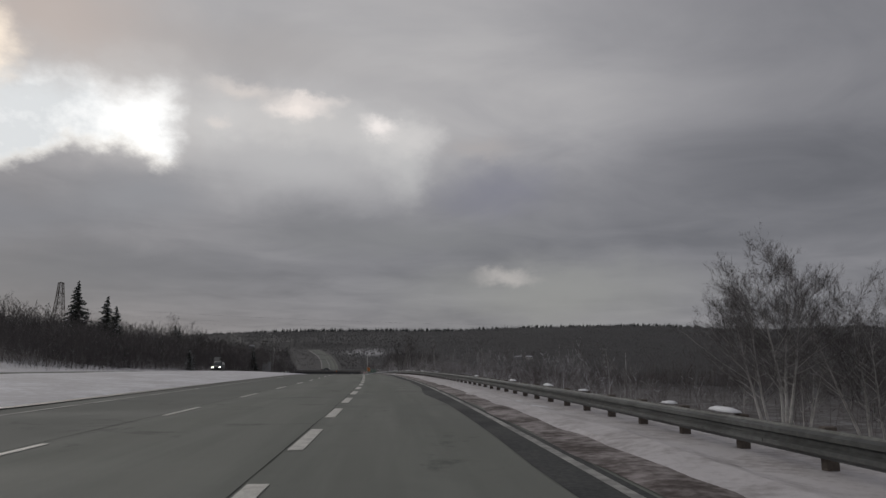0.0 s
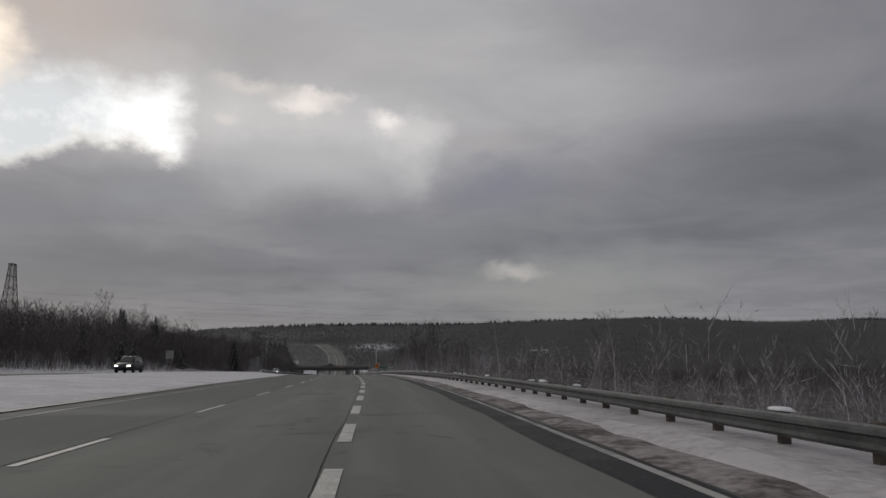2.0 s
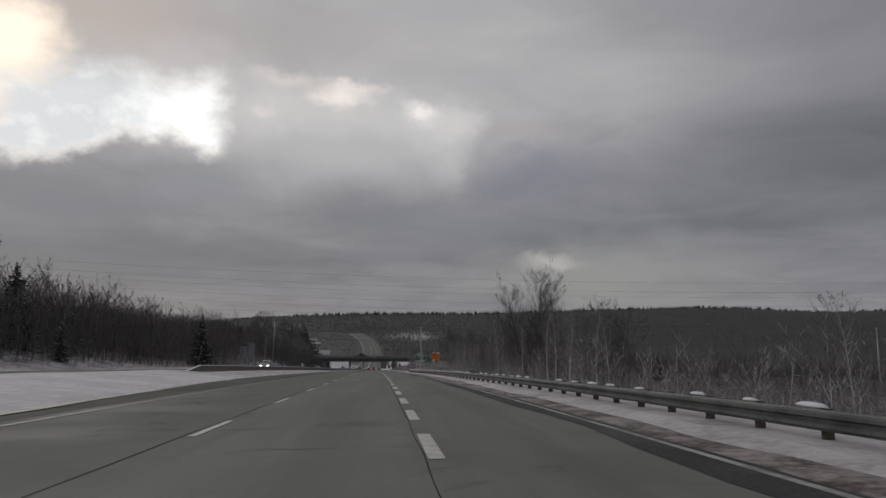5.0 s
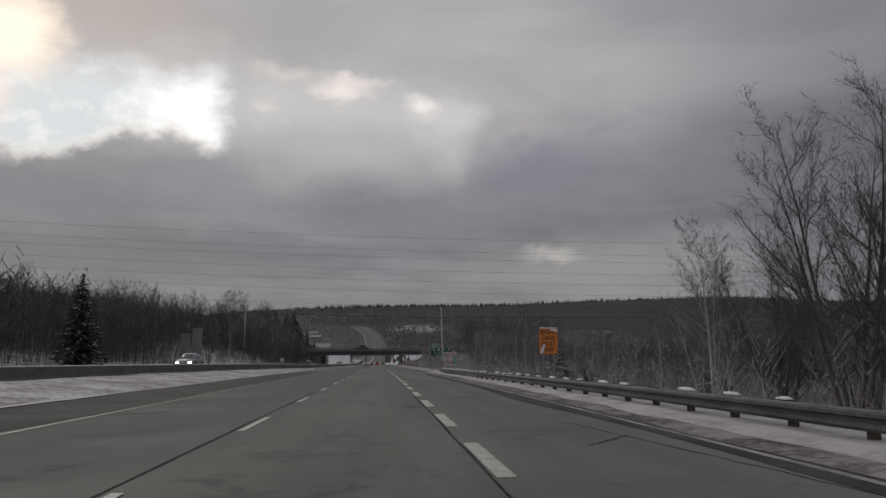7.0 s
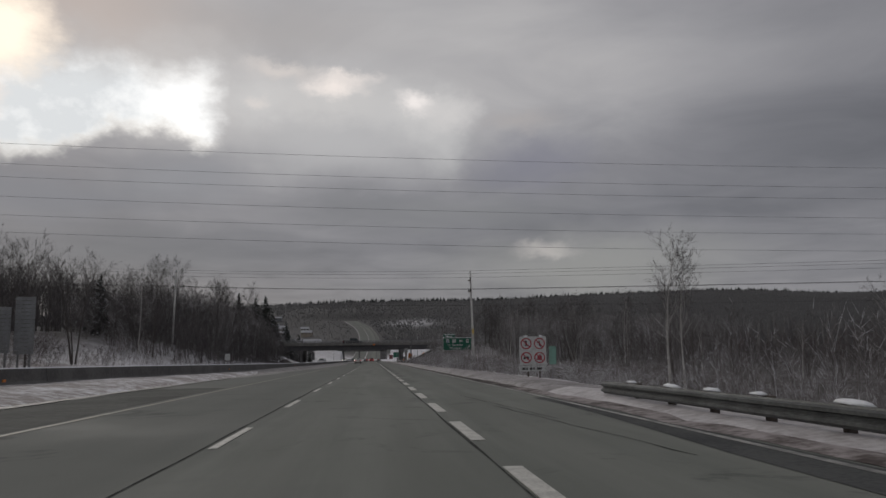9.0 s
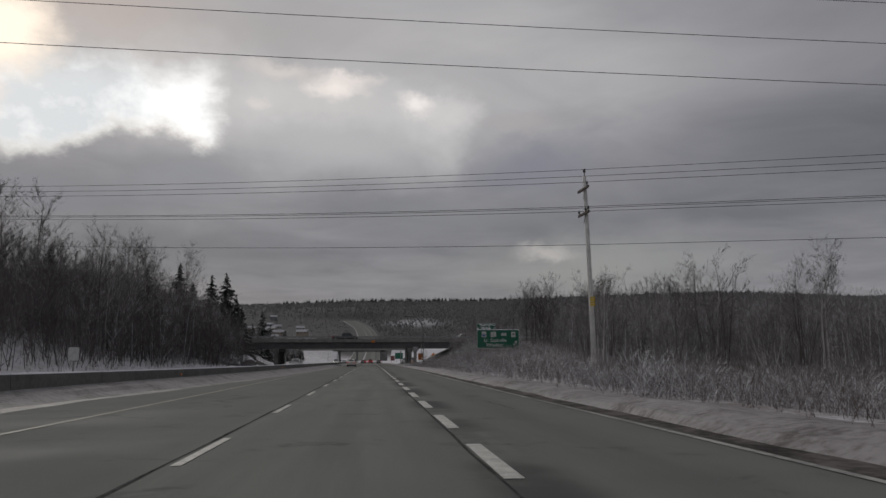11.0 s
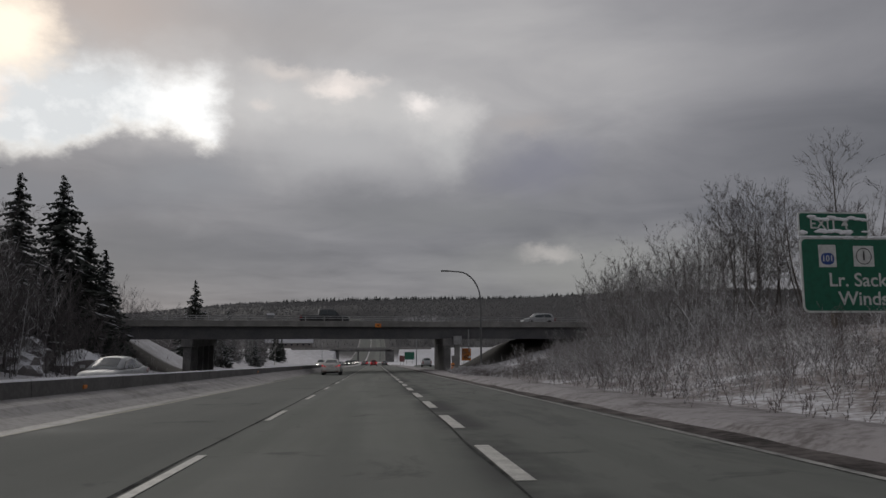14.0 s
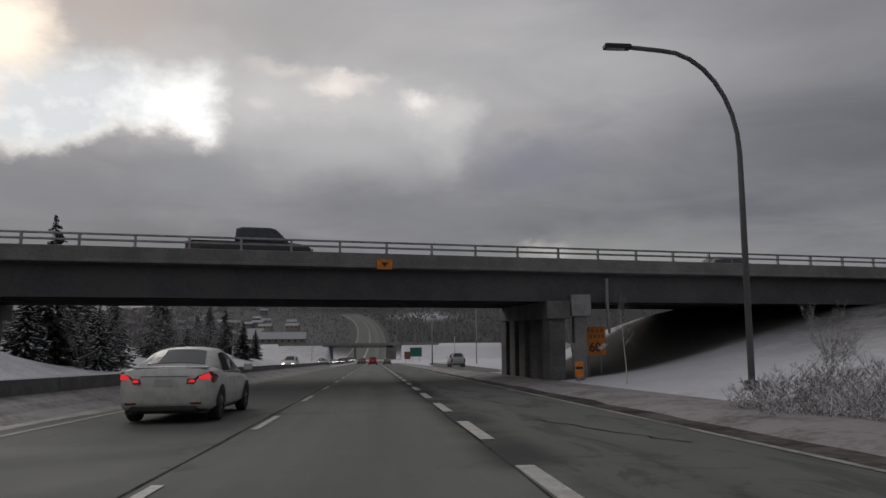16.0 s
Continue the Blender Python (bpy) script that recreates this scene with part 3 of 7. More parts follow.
# ---- ground ----
def build_ground():
    ys = np.concatenate([np.arange(-110, 424, 4.0), np.arange(424, 468, 1.0), np.arange(468, 620, 4.0), np.arange(620, 1500, 14.0), np.arange(1500, 2400, 40.0), [2600, 3000, 3600, 4400]])
    us = np.concatenate([[-2600, -1900, -1400, -1000, -740, -560, -430, -330, -260, -200, -160, -130, -105, -88, -74], np.arange(-64, -30, 2.5), np.arange(-30, -7, 1.0), [-6, -3, 0, 3], np.arange(4.4, 9, 0.6), np.arange(9, 30, 1.4), np.arange(31, 60, 3.0), [64, 72, 84, 100, 120, 150, 190, 240, 310, 400, 520, 680, 900, 1200, 1600, 2100, 2700]])
    Yg, Ug = np.meshgrid(ys, us, indexing="ij")
    Xg = Ug + line_x(np.minimum(Yg, 1400))
    Zg = land(Xg, Yg)
    n = len(us)
    verts = np.stack([Xg, Yg, Zg], -1).reshape(-1, 3)
    i, j = np.meshgrid(np.arange(len(ys) - 1), np.arange(n - 1), indexing="ij")
    a = (i * n + j).ravel()
    faces = np.stack([a, a + 1, a + n + 1, a + n], 1)
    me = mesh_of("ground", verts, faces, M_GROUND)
    oc = other_u(Yg)
    # where the shade-dimmed woodland floor replaces the open snow
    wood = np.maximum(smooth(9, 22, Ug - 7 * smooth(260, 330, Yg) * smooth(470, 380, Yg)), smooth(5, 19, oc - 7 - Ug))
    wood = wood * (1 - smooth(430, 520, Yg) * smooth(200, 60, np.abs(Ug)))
    dist_ = np.maximum(smooth(45, 110, np.abs(Ug + 8)) * (1 - 0.6 * smooth(500, 560, Yg) * smooth(260, 120, np.abs(Ug)) * smooth(900, 700, Yg)), smooth(800, 900, Yg) * np.maximum(smooth(10.6, 12.0, np.abs(Ug + 8)), smooth(1385, 1400, Yg)))
    for cx, cy, cr in ((336, 1222, 26), (70, 1320, 40), (-150, 1010, 60), (-180, 1130, 60), (-240, 1210, 60)):
        dist_ = dist_ * (1 - 0.75 * np.exp(-((Xg - cx) / cr) ** 2 - ((Yg - cy) / cr / 1.5) ** 2))
    dirt = np.where(Ug > 0, 0.5 - 0.35 * smooth(424, 430, Yg), 0.35 + 0.45 * smooth(175, 195, Yg) * smooth(310, 290, Yg)) + 0.35 * smooth(255, 280, Yg) * smooth(428, 408, Yg) * (Ug > 4)
    dirt = dirt + 0.5 * smooth(800, 880, Yg) * smooth(24, 15, np.abs(Ug + 8))
    # no snow beneath the deck: 0 brings in the earth coloured for shade
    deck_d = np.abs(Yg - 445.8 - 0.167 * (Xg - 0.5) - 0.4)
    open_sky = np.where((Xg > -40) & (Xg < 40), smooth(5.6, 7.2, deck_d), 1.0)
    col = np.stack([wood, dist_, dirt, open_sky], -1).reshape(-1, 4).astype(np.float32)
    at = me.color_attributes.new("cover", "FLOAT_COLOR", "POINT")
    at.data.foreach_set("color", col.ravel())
    for p in me.polygons:
        p.use_smooth = True
    tagged(new("ground", me), "snow-covered rolling ground with dark, shade-toned woodland floor", "ground", "", "structure")


build_ground()
ROAD_Y = list(np.arange(-100, 620, 3.0)) + list(np.arange(620, 1410, 10.0))


def right_edge(y):
    """u of the pavement's right edge."""
    return 4.1 + 0.0 * y


def left_edge(y):
    w = -8.35 - 2.9 * float(smooth(120, 185, y))
    return max(w, float(barrier_u(max(y, 186))) + 0.7) if y > 186 else w


road = sweep("road", ROAD_Y, lambda y: [(left_edge(y), 0.0), (-7.4, 0.0), (-3.65, 0.0), (0.0, 0.0), (2.6, 0.0), (right_edge(y), 0.0)], M_ASPHALT, label="grey salted asphalt highway with three lanes", category="road", uv=True)
other = sweep("road", ROAD_Y, lambda y: [(float(other_u(y)) + k, float(other_dz(y))) for k in (-5.2, -1.8, 1.8, min(4.6, float(barrier_u(y) - other_u(y)) - 0.2) if 187 < y < 300 else 4.6)], M_ASPHALT, label="grey asphalt carriageway for oncoming traffic", category="road", uv=True)

def jitter(y, k):
    return noise.noise(Vector((y * 0.23, k * 7.3, 0.5)))


# wet shoulder, slush and snow along the right edge
sweep("shoulder", [y for y in ROAD_Y if y < 250], lambda y: [(2.85 + 0.35 * jitter(y * 0.6, 15), 0.006), (3.62, 0.006)], M_SHOULDER, label="dark wet asphalt shoulder strip", category="shoulder")


sweep("shoulder", [y for y in ROAD_Y if 96 < y < 262], lambda y: [(left_edge(y) + 0.1, 0.006), (-7.85 + 0.25 * jitter(y * 0.7, 16) - 0.4 * float(smooth(180, 110, y)), 0.006)], M_DAMP, label="damp dark asphalt inner shoulder", category="shoulder")


SLUSH_Y = list(np.arange(-60, 620, 1.5))
M_DARKSLUSH = mottled("dark_road_grit", (0.030, 0.026, 0.024), (0.145, 0.128, 0.122), 0.8, 0.85, fine=5.0, bump_s=0.6, spec=0.12)
sweep("slush", [y for y in SLUSH_Y if y < 256], lambda y: [(3.66 + 0.16 * jitter(y * 2, 1), 0.008), (4.0 + 0.1 * jitter(y * 3, 14), 0.035 + 0.03 * jitter(y * 3, 2)), (4.6 + 0.15 * jitter(y, 3), 0.03)], M_SLUSH, label="brown frozen slush along the road edge", category="slush")
sweep("slush", [y for y in SLUSH_Y if y > 254], lambda y: [(3.56 + 0.14 * jitter(y * 2, 1), 0.008), (4.0 + 0.1 * jitter(y * 3, 14), 0.03 + 0.03 * jitter(y * 3, 2)), (4.6 + 0.15 * jitter(y, 3), 0.02)], M_DARKSLUSH, label="dark gritty slush at the foot of the snow bank", category="slush")


def bank(y):
    k = float(smooth(238, 262, y))
    h = (0.10 + 0.13 * k) * (1 - 0.4 * float(smooth(395, 425, y))) * (1 + 0.5 * jitter(y, 7))
    lo = -0.09 * (1 - k)
    return [(4.15 - 0.15 * k + 0.35 * jitter(y * 2, 4) * (1 - 0.6 * k), 0.01), (4.45 - 0.15 * k + 0.16 * jitter(y * 2, 5), 0.6 * h), (4.85 + 0.14 * jitter(y * 2, 6), h + 0.04 * jitter(y * 3, 17)), (5.25 + 0.1 * jitter(y * 2, 18), 0.95 * h + 0.5 * lo + 0.05 * jitter(y * 3, 8)), (5.9, 0.5 * h + lo + 0.07), (6.8, 0.10 + lo), (7.6, lo - 0.12)]


# gritty snow, darkened further in colour for its shaded face towards the road
M_PLOUGHED = snow_mat("dirty_shaded_ploughed_snow", 0.95, (0.085, 0.07, 0.066), (0.31, 0.29, 0.292))
sweep("snow_bank", [y for y in SLUSH_Y if y < 251], bank, M_BANK, label="trodden roadside snow below the guardrail, brown with grit", category="snow bank")
sweep("snow_bank", [y for y in SLUSH_Y if y > 249], bank, M_PLOUGHED, label="ploughed roadside snow bank, dirty at the foot", category="snow bank")
sweep("slush", SLUSH_Y, lambda y: [(left_edge(y) - 0.3, 0.01), (left_edge(y) + 0.25 + 0.15 * jitter(y, 9), 0.03), (left_edge(y) + 1.1 * float(smooth(262, 300, y)) + 0.1 + 0.25 * jitter(y, 10), 0.008)], M_GREY_SLUSH, label="grey slush on the inner shoulder", category="slush")


def lbank(y):
    b = float(barrier_u(max(y, 186)))
    k = float(smooth(270, 310, y))
    return [(b + 0.16, 0.20 + 0.22 * k), (b + 0.7, 0.17 + 0.10 * k + 0.06 * jitter(y, 11)), (b + 1.0 + 0.2 * jitter(y, 12), 0.09 + 0.05 * k), (min(b + 1.5, left_edge(y) + 0.9) + 0.2 * jitter(y, 13), 0.01)]


M_LBANK = snow_mat("barrier_foot_snow", 0.75, (0.17, 0.155, 0.145), (0.44, 0.43, 0.435))
M_FOOTSLUSH = snow_mat("barrier_foot_slush", 0.85, (0.085, 0.078, 0.073), (0.25, 0.24, 0.24))
sweep("snow_bank", [y for y in SLUSH_Y if 187 < y < 286], lbank, M_LBANK, label="low snow bank at the foot of the median barrier", category="snow bank")
sweep("snow_bank", [y for y in SLUSH_Y if 284 < y < 526], lbank, M_FOOTSLUSH, label="grey frozen slush at the foot of the median barrier", category="snow bank")

# ---- lane markings ----
DASH = hermite([(-12, -59.6), (0, 7.2), (18, 107.6), (29, 169.8), (42, 241.0), (53, 299.8), (74, 415.3), (110, 613.0)])
THIN = hermite([(-8, -57.0), (0, 9.6), (6, 59.5), (13, 119.7), (21, 190.2), (28, 247.5), (38, 330.5), (50, 429.7), (72, 611.0)])


def dash_mesh(name, length, width):
    bm = bmesh.new()
    box(bm, -width / 2, width / 2, -length / 2, length / 2, 0.0, 0.007)
    me = bpy.data.meshes.new(name)
    bm.to_mesh(me)
    bm.free()
    me.materials.append(M_LINE)
    return me


def lay(me, y, u, parent, name):
    ob = link(name, me, parent)
    dx = float(line_x(y + 1) - line_x(y - 1)) / 2
    dz = float(road_z(y + 1) - road_z(y - 1)) / 2
    ob.matrix_world = Matrix.Translation((at_u(y, u), y, float(road_z(y)) + 0.004)) @ Euler((math.atan(dz), 0, -math.atan(dx))).to_matrix().to_4x4()
    return ob


me_wide, me_thin = dash_mesh("lane_dash", 2.95, 0.21), dash_mesh("lane_dash", 2.9, 0.12)
for k in range(-10, 108):
    lay(me_wide, float(DASH(k)) - 1.48, 0.0, road, "lane_dash")
for k in range(-6, 70):
    lay(me_thin, float(THIN(k)), -3.65, road, "lane_dash")
sweep("edge_line", ROAD_Y, lambda y: [(3.38, 0.010), (3.51, 0.010)], M_EDGE, kind="", parent=road)
sweep("edge_line", [y for y in ROAD_Y if y > 100], lambda y: [(-7.62, 0.010), (-7.48, 0.010)], M_YELLOW, kind="", parent=road)
sweep("edge_line", [y for y in ROAD_Y if y <= 103], lambda y: [(-7.24, 0.010), (-7.12, 0.010)], M_EDGE, kind="", parent=road)
SEAM_Y = list(np.arange(-40, 560, 0.8))
def seam(u, w, seed):
    """A thin poured seam, wider and narrower along the way."""
    def prof(y):
        c, k = u + 0.035 * jitter(y * 1.5, seed), w * (0.55 + 0.45 * jitter(y * 2.3, seed + 1)) * (0.35 + 0.65 * float(smooth(110, 190, y)))
        return [(c - k, 0.005), (c + k, 0.005)]
    sweep("tar_seam", SEAM_Y, prof, M_TAR, kind="", parent=road)


seam(-3.80, 0.045, 21)
seam(-0.15, 0.035, 23)
ramp = sweep("ramp", [y for y in np.arange(446, 660, 4.0)], lambda y: [(4.0 + 0.03 * (y - 446) + 0.00022 * (y - 446) ** 2 + k, 0.12 * float(smooth(446, 470, y)) + 0.004) for k in (0.0, 2.5, 5.2)], M_ASPHALT, label="grey asphalt exit ramp beyond the overpass", category="road", uv=True)


def crack(y0, u0, y1, u1, w, seed, n=14):
    """A ragged dark crack in the asphalt."""
    r = random.Random(seed)
    rows = []
    for k in range(n + 1):
        t = k / n
        y = y0 + (y1 - y0) * t
        u = u0 + (u1 - u0) * t + r.uniform(-1, 1) * w * 1.2
        hw = w * r.uniform(0.2, 0.6)
        x, z = at_u(y, u), float(road_z(y)) + 0.007
        dy = 0.5 * hw if abs(y1 - y0) < abs(u1 - u0) else 0.0
        rows.append(((x - (0 if dy else hw), y - dy, z), (x + (0 if dy else hw), y + dy, z)))
    verts = [v for p in rows for v in p]
    me = mesh_of("crack", verts, [(2 * k, 2 * k + 1, 2 * k + 3, 2 * k + 2) for k in range(n)], M_TAR)
    link("crack", me, road)


for c in ((189.5, 2.2, 182.0, 3.1, 0.03, 1), (186.0, 1.6, 187.2, 2.6, 0.06, 2), (210.0, 1.0, 207.5, 1.7, 0.04, 3), (214.5, -3.0, 211.0, -1.9, 0.05, 4), (245.0, 1.4, 236.0, 2.3, 0.03, 5), (250.0, 1.2, 241.0, 2.0, 0.025, 6), (324.0, -3.9, 320.5, -3.2, 0.16, 7), (322.8, -3.6, 319.5, -4.0, 0.12, 8), (402.0, -0.9, 407.5, -1.2, 0.035, 9), (407.6, -1.5, 407.4, -0.2, 0.05, 10), (430.0, 0.9, 424.0, 2.0, 0.05, 11), (421.0, 1.4, 417.0, 2.6, 0.07, 12), (385.0, 1.2, 381.0, 2.2, 0.05, 13), (346.0, 1.9, 341.0, 2.2, 0.03, 14), (300.0, 1.8, 296.0, 2.0, 0.04, 15), (176.0, 1.4, 174.0, 2.9, 0.03, 16)):
    crack(*c)


# ---- paints and lights of things ----
def plain(name, col, rough=0.5, metal=0.0, coat=0.0, emit=0.0):
    m, nt, b = material(name, rough, metal)
    co = obj_co(nt)
    n = noise_n(nt, co, 5.0, 4.0).outputs[0]
    dark = tuple(c * 0.78 for c in col)
    nt.links.new(mix_c(nt, range_n(nt, n, 0.4, 0.7), col, dark), b.inputs["Base Color"])
    b.inputs["Coat Weight"].default_value = coat
    if emit:
        b.inputs["Emission Color"].default_value = (*col, 1.0)
        b.inputs["Emission Strength"].default_value = emit
    return m


M_GREEN = plain("green_sign_sheeting", (0.006, 0.105, 0.062), 0.45)
M_SIGNWHITE = plain("white_sign_sheeting", (0.55, 0.56, 0.55), 0.5)
M_ORANGE = plain("orange_sign_sheeting", (0.72, 0.23, 0.035), 0.5)
M_SIGNRED = plain("red_sign_ink", (0.38, 0.03, 0.05), 0.5)
M_SIGNBLACK = plain("black_sign_ink", (0.02, 0.02, 0.02), 0.5)
M_SIGNBLUE = plain("blue_sign_ink", (0.02, 0.06, 0.24), 0.5)
M_TEAL = plain("pale_green_sheeting", (0.20, 0.36, 0.30), 0.5)
M_GLASS = plain("tinted_car_glass", (0.035, 0.045, 0.05), 0.15, 0.0, 0.2)
M_TYRE = plain("tyre_rubber", (0.022, 0.022, 0.023), 0.85)
M_RIM = plain("dusty_alloy", (0.16, 0.16, 0.165), 0.5, 0.6)
M_TRIM = plain("black_plastic", (0.025, 0.025, 0.026), 0.6)
M_BRAKE = plain("lit_brake_lamp", (0.85, 0.04, 0.05), 0.3, emit=0.6)
M_LENS = plain("red_lamp_lens", (0.22, 0.02, 0.03), 0.2, coat=0.5)
M_HEAD = plain("lit_headlamp", (1.0, 0.95, 0.85), 0.3, emit=5.0)
M_CLEAR = plain("clear_lamp_lens", (0.45, 0.45, 0.47), 0.15, coat=0.5)
PAINTS = {k: plain(k + "_car_paint", c, 0.5, 0.0, 0.15) for k, c in dict(white=(0.62, 0.61, 0.58), red=(0.30, 0.02, 0.025), dark=(0.03, 0.033, 0.036), silver=(0.36, 0.37, 0.38), grey=(0.12, 0.125, 0.13)).items()}


# ---- median barrier ----
M_BARRIER = mottled("grimy_barrier_concrete", (0.17, 0.165, 0.158), (0.105, 0.102, 0.098), 0.8, 0.85, fine=7.0, bump_s=0.25)


def build_barrier():
    y0 = 187.0
    e = thing("median_barrier", Matrix.Translation((at_u(260, float(barrier_u(260))), 260, float(road_z(260)))), "long grey concrete median barrier with snow on top", "barrier")
    inv = e.matrix_world.inverted()
    y, k = y0, 0
    while y < 522:
        step = 6.0 if y < 470 else 20.0
        ys = np.linspace(y + 0.02, y + step - 0.02, 4)

        def prof(yy):
            b, d = float(barrier_u(yy)), 0.0 + 0.22 * float(smooth(330, 240, yy))
            t = min(1.0, 0.25 + (yy - y0) / 8.0)
            return [(b + 0.30, d - 0.25), (b + 0.30, d + 0.08), (b + 0.13, d + 0.30 * t), (b + 0.09, d + 0.78 * t), (b - 0.09, d + 0.78 * t), (b - 0.13, d + 0.30 * t), (b - 0.30, d + 0.08), (b - 0.30, d - 0.25)]
        s = sweep("barrier_section", ys, prof, M_BARRIER, kind="", close=True)
        s.parent, s.matrix_parent_inverse = e, inv
        c = sweep("snow_cap", ys, lambda yy: [(float(barrier_u(yy)) + 0.10, prof(yy)[3][1] + 0.002), (float(barrier_u(yy)) + 0.06, prof(yy)[3][1] + 0.05 + 0.02 * jitter(yy, 31)), (float(barrier_u(yy)) - 0.06, prof(yy)[3][1] + 0.05 + 0.02 * jitter(yy, 32)), (float(barrier_u(yy)) - 0.10, prof(yy)[3][1] + 0.002)], M_SNOW, kind="")
        c.parent, c.matrix_parent_inverse = e, inv
        if k % 5 == 1:
            bm = bmesh.new()
            b = float(barrier_u(y + 3))
            box(bm, -0.02, 0.02, -0.12, 0.12, -0.05, 0.05, 0.008)
            r = part("reflector", bm, M_ORANGE, e, "orange reflector plate")
            r.matrix_world = Matrix.Translation((at_u(y + 3, b + 0.125), y + 3, float(road_z(y + 3)) + 0.55))
        y += step
        k += 1


build_barrier()

# ---- guardrail ----
rail_u = hermite([(-60, 6.0), (110, 6.05), (165, 5.85), (190, 5.55), (225, 5.0), (247, 4.9)])


def build_guardrail():
    e = thing("guardrail", Matrix.Translation((at_u(100, 6.0), 100, float(road_z(100)))), "weathered steel W-beam guardrail on dark wooden posts, snow-capped", "guardrail")
    inv = e.matrix_world.inverted()
    W = [(0.0, 0.0), (-0.015, 0.03), (-0.085, 0.055), (-0.085, 0.105), (-0.02, 0.135), (-0.02, 0.175), (-0.085, 0.205), (-0.085, 0.255), (-0.015, 0.28), (0.0, 0.31)]
    prof = W + [(x + 0.012, z) for x, z in reversed(W)]
    y = -30.0
    while y < 246.0:
        y1 = min(y + 7.6, 246.6)
        s = sweep("rail", np.linspace(y, y1 - 0.01, 5), lambda yy: [(float(rail_u(yy)) - 0.2 + a, 0.17 + b) for a, b in prof], M_RAIL, kind="", close=True)
        s.parent, s.matrix_parent_inverse = e, inv
        y += 7.6
    bm = bmesh.new()
    box(bm, -0.075, 0.075, -0.06, 0.06, -0.5, 0.76, 0.012)
    post_me = bpy.data.meshes.new("post")
    bm.to_mesh(post_me)
    bm.free()
    post_me.materials.append(M_POSTWOOD)
    bm = bmesh.new()
    box(bm, -0.10, 0.07, -0.06, 0.06, 0.45, 0.74, 0.01)
    block_me = bpy.data.meshes.new("blockout")
    bm.to_mesh(block_me)
    bm.free()
    block_me.materials.append(M_POSTWOOD)
    caps = []
    for s in range(3):
        bm = bmesh.new()
        bmesh.ops.create_icosphere(bm, subdivisions=2, radius=1.0)
        rnd = random.Random(s)
        for v in bm.verts:
            v.co = Vector((v.co.x * 0.11, v.co.y * (0.20 + 0.10 * s), max(v.co.z, -0.05) * (0.042 + 0.010 * s))) * (1 + 0.12 * rnd.uniform(-1, 1))
        me = bpy.data.meshes.new("snow_cap")
        bm.to_mesh(me)
        bm.free()
        me.materials.append(M_SNOW)
        for p in me.polygons:
            p.use_smooth = True
        caps.append(me)
    rnd = random.Random(5)
    y, k = -29.0, 0
    while y < 246:
        u = float(rail_u(y))
        base = Matrix.Translation((at_u(y, u), y, float(road_z(y)) - 0.27))
        link("post", post_me, e).matrix_world = base
        link("blockout", block_me, e).matrix_world = base @ Matrix.Translation((-0.10, 0, 0))
        if rnd.random() < 0.3 + 0.55 * float(smooth(70, 170, y)):
            link("snow_cap", caps[k % 3], e, "").matrix_world = base @ Matrix.Translation((-0.05, 0, 0.775)) @ Matrix.Translation((-0.06, rnd.uniform(-0.3, 0.3), 0)) @ Euler((0, 0, rnd.choice((0.0, 3.1416)))).to_matrix().to_4x4()
        y += 1.9
        k += 1


M_RAIL = mottled("weathered_rail_steel", (0.125, 0.13, 0.127), (0.06, 0.062, 0.06), 1.2, 0.6, 0.35, fine=10.0)
build_guardrail()

# ---- overpass ----
SKEW = math.atan(0.167)
BR = Matrix.Translation((0.5, 439.6, 0)) @ Euler((0, 0.0045, SKEW)).to_matrix().to_4x4()   # local x along the deck, y away


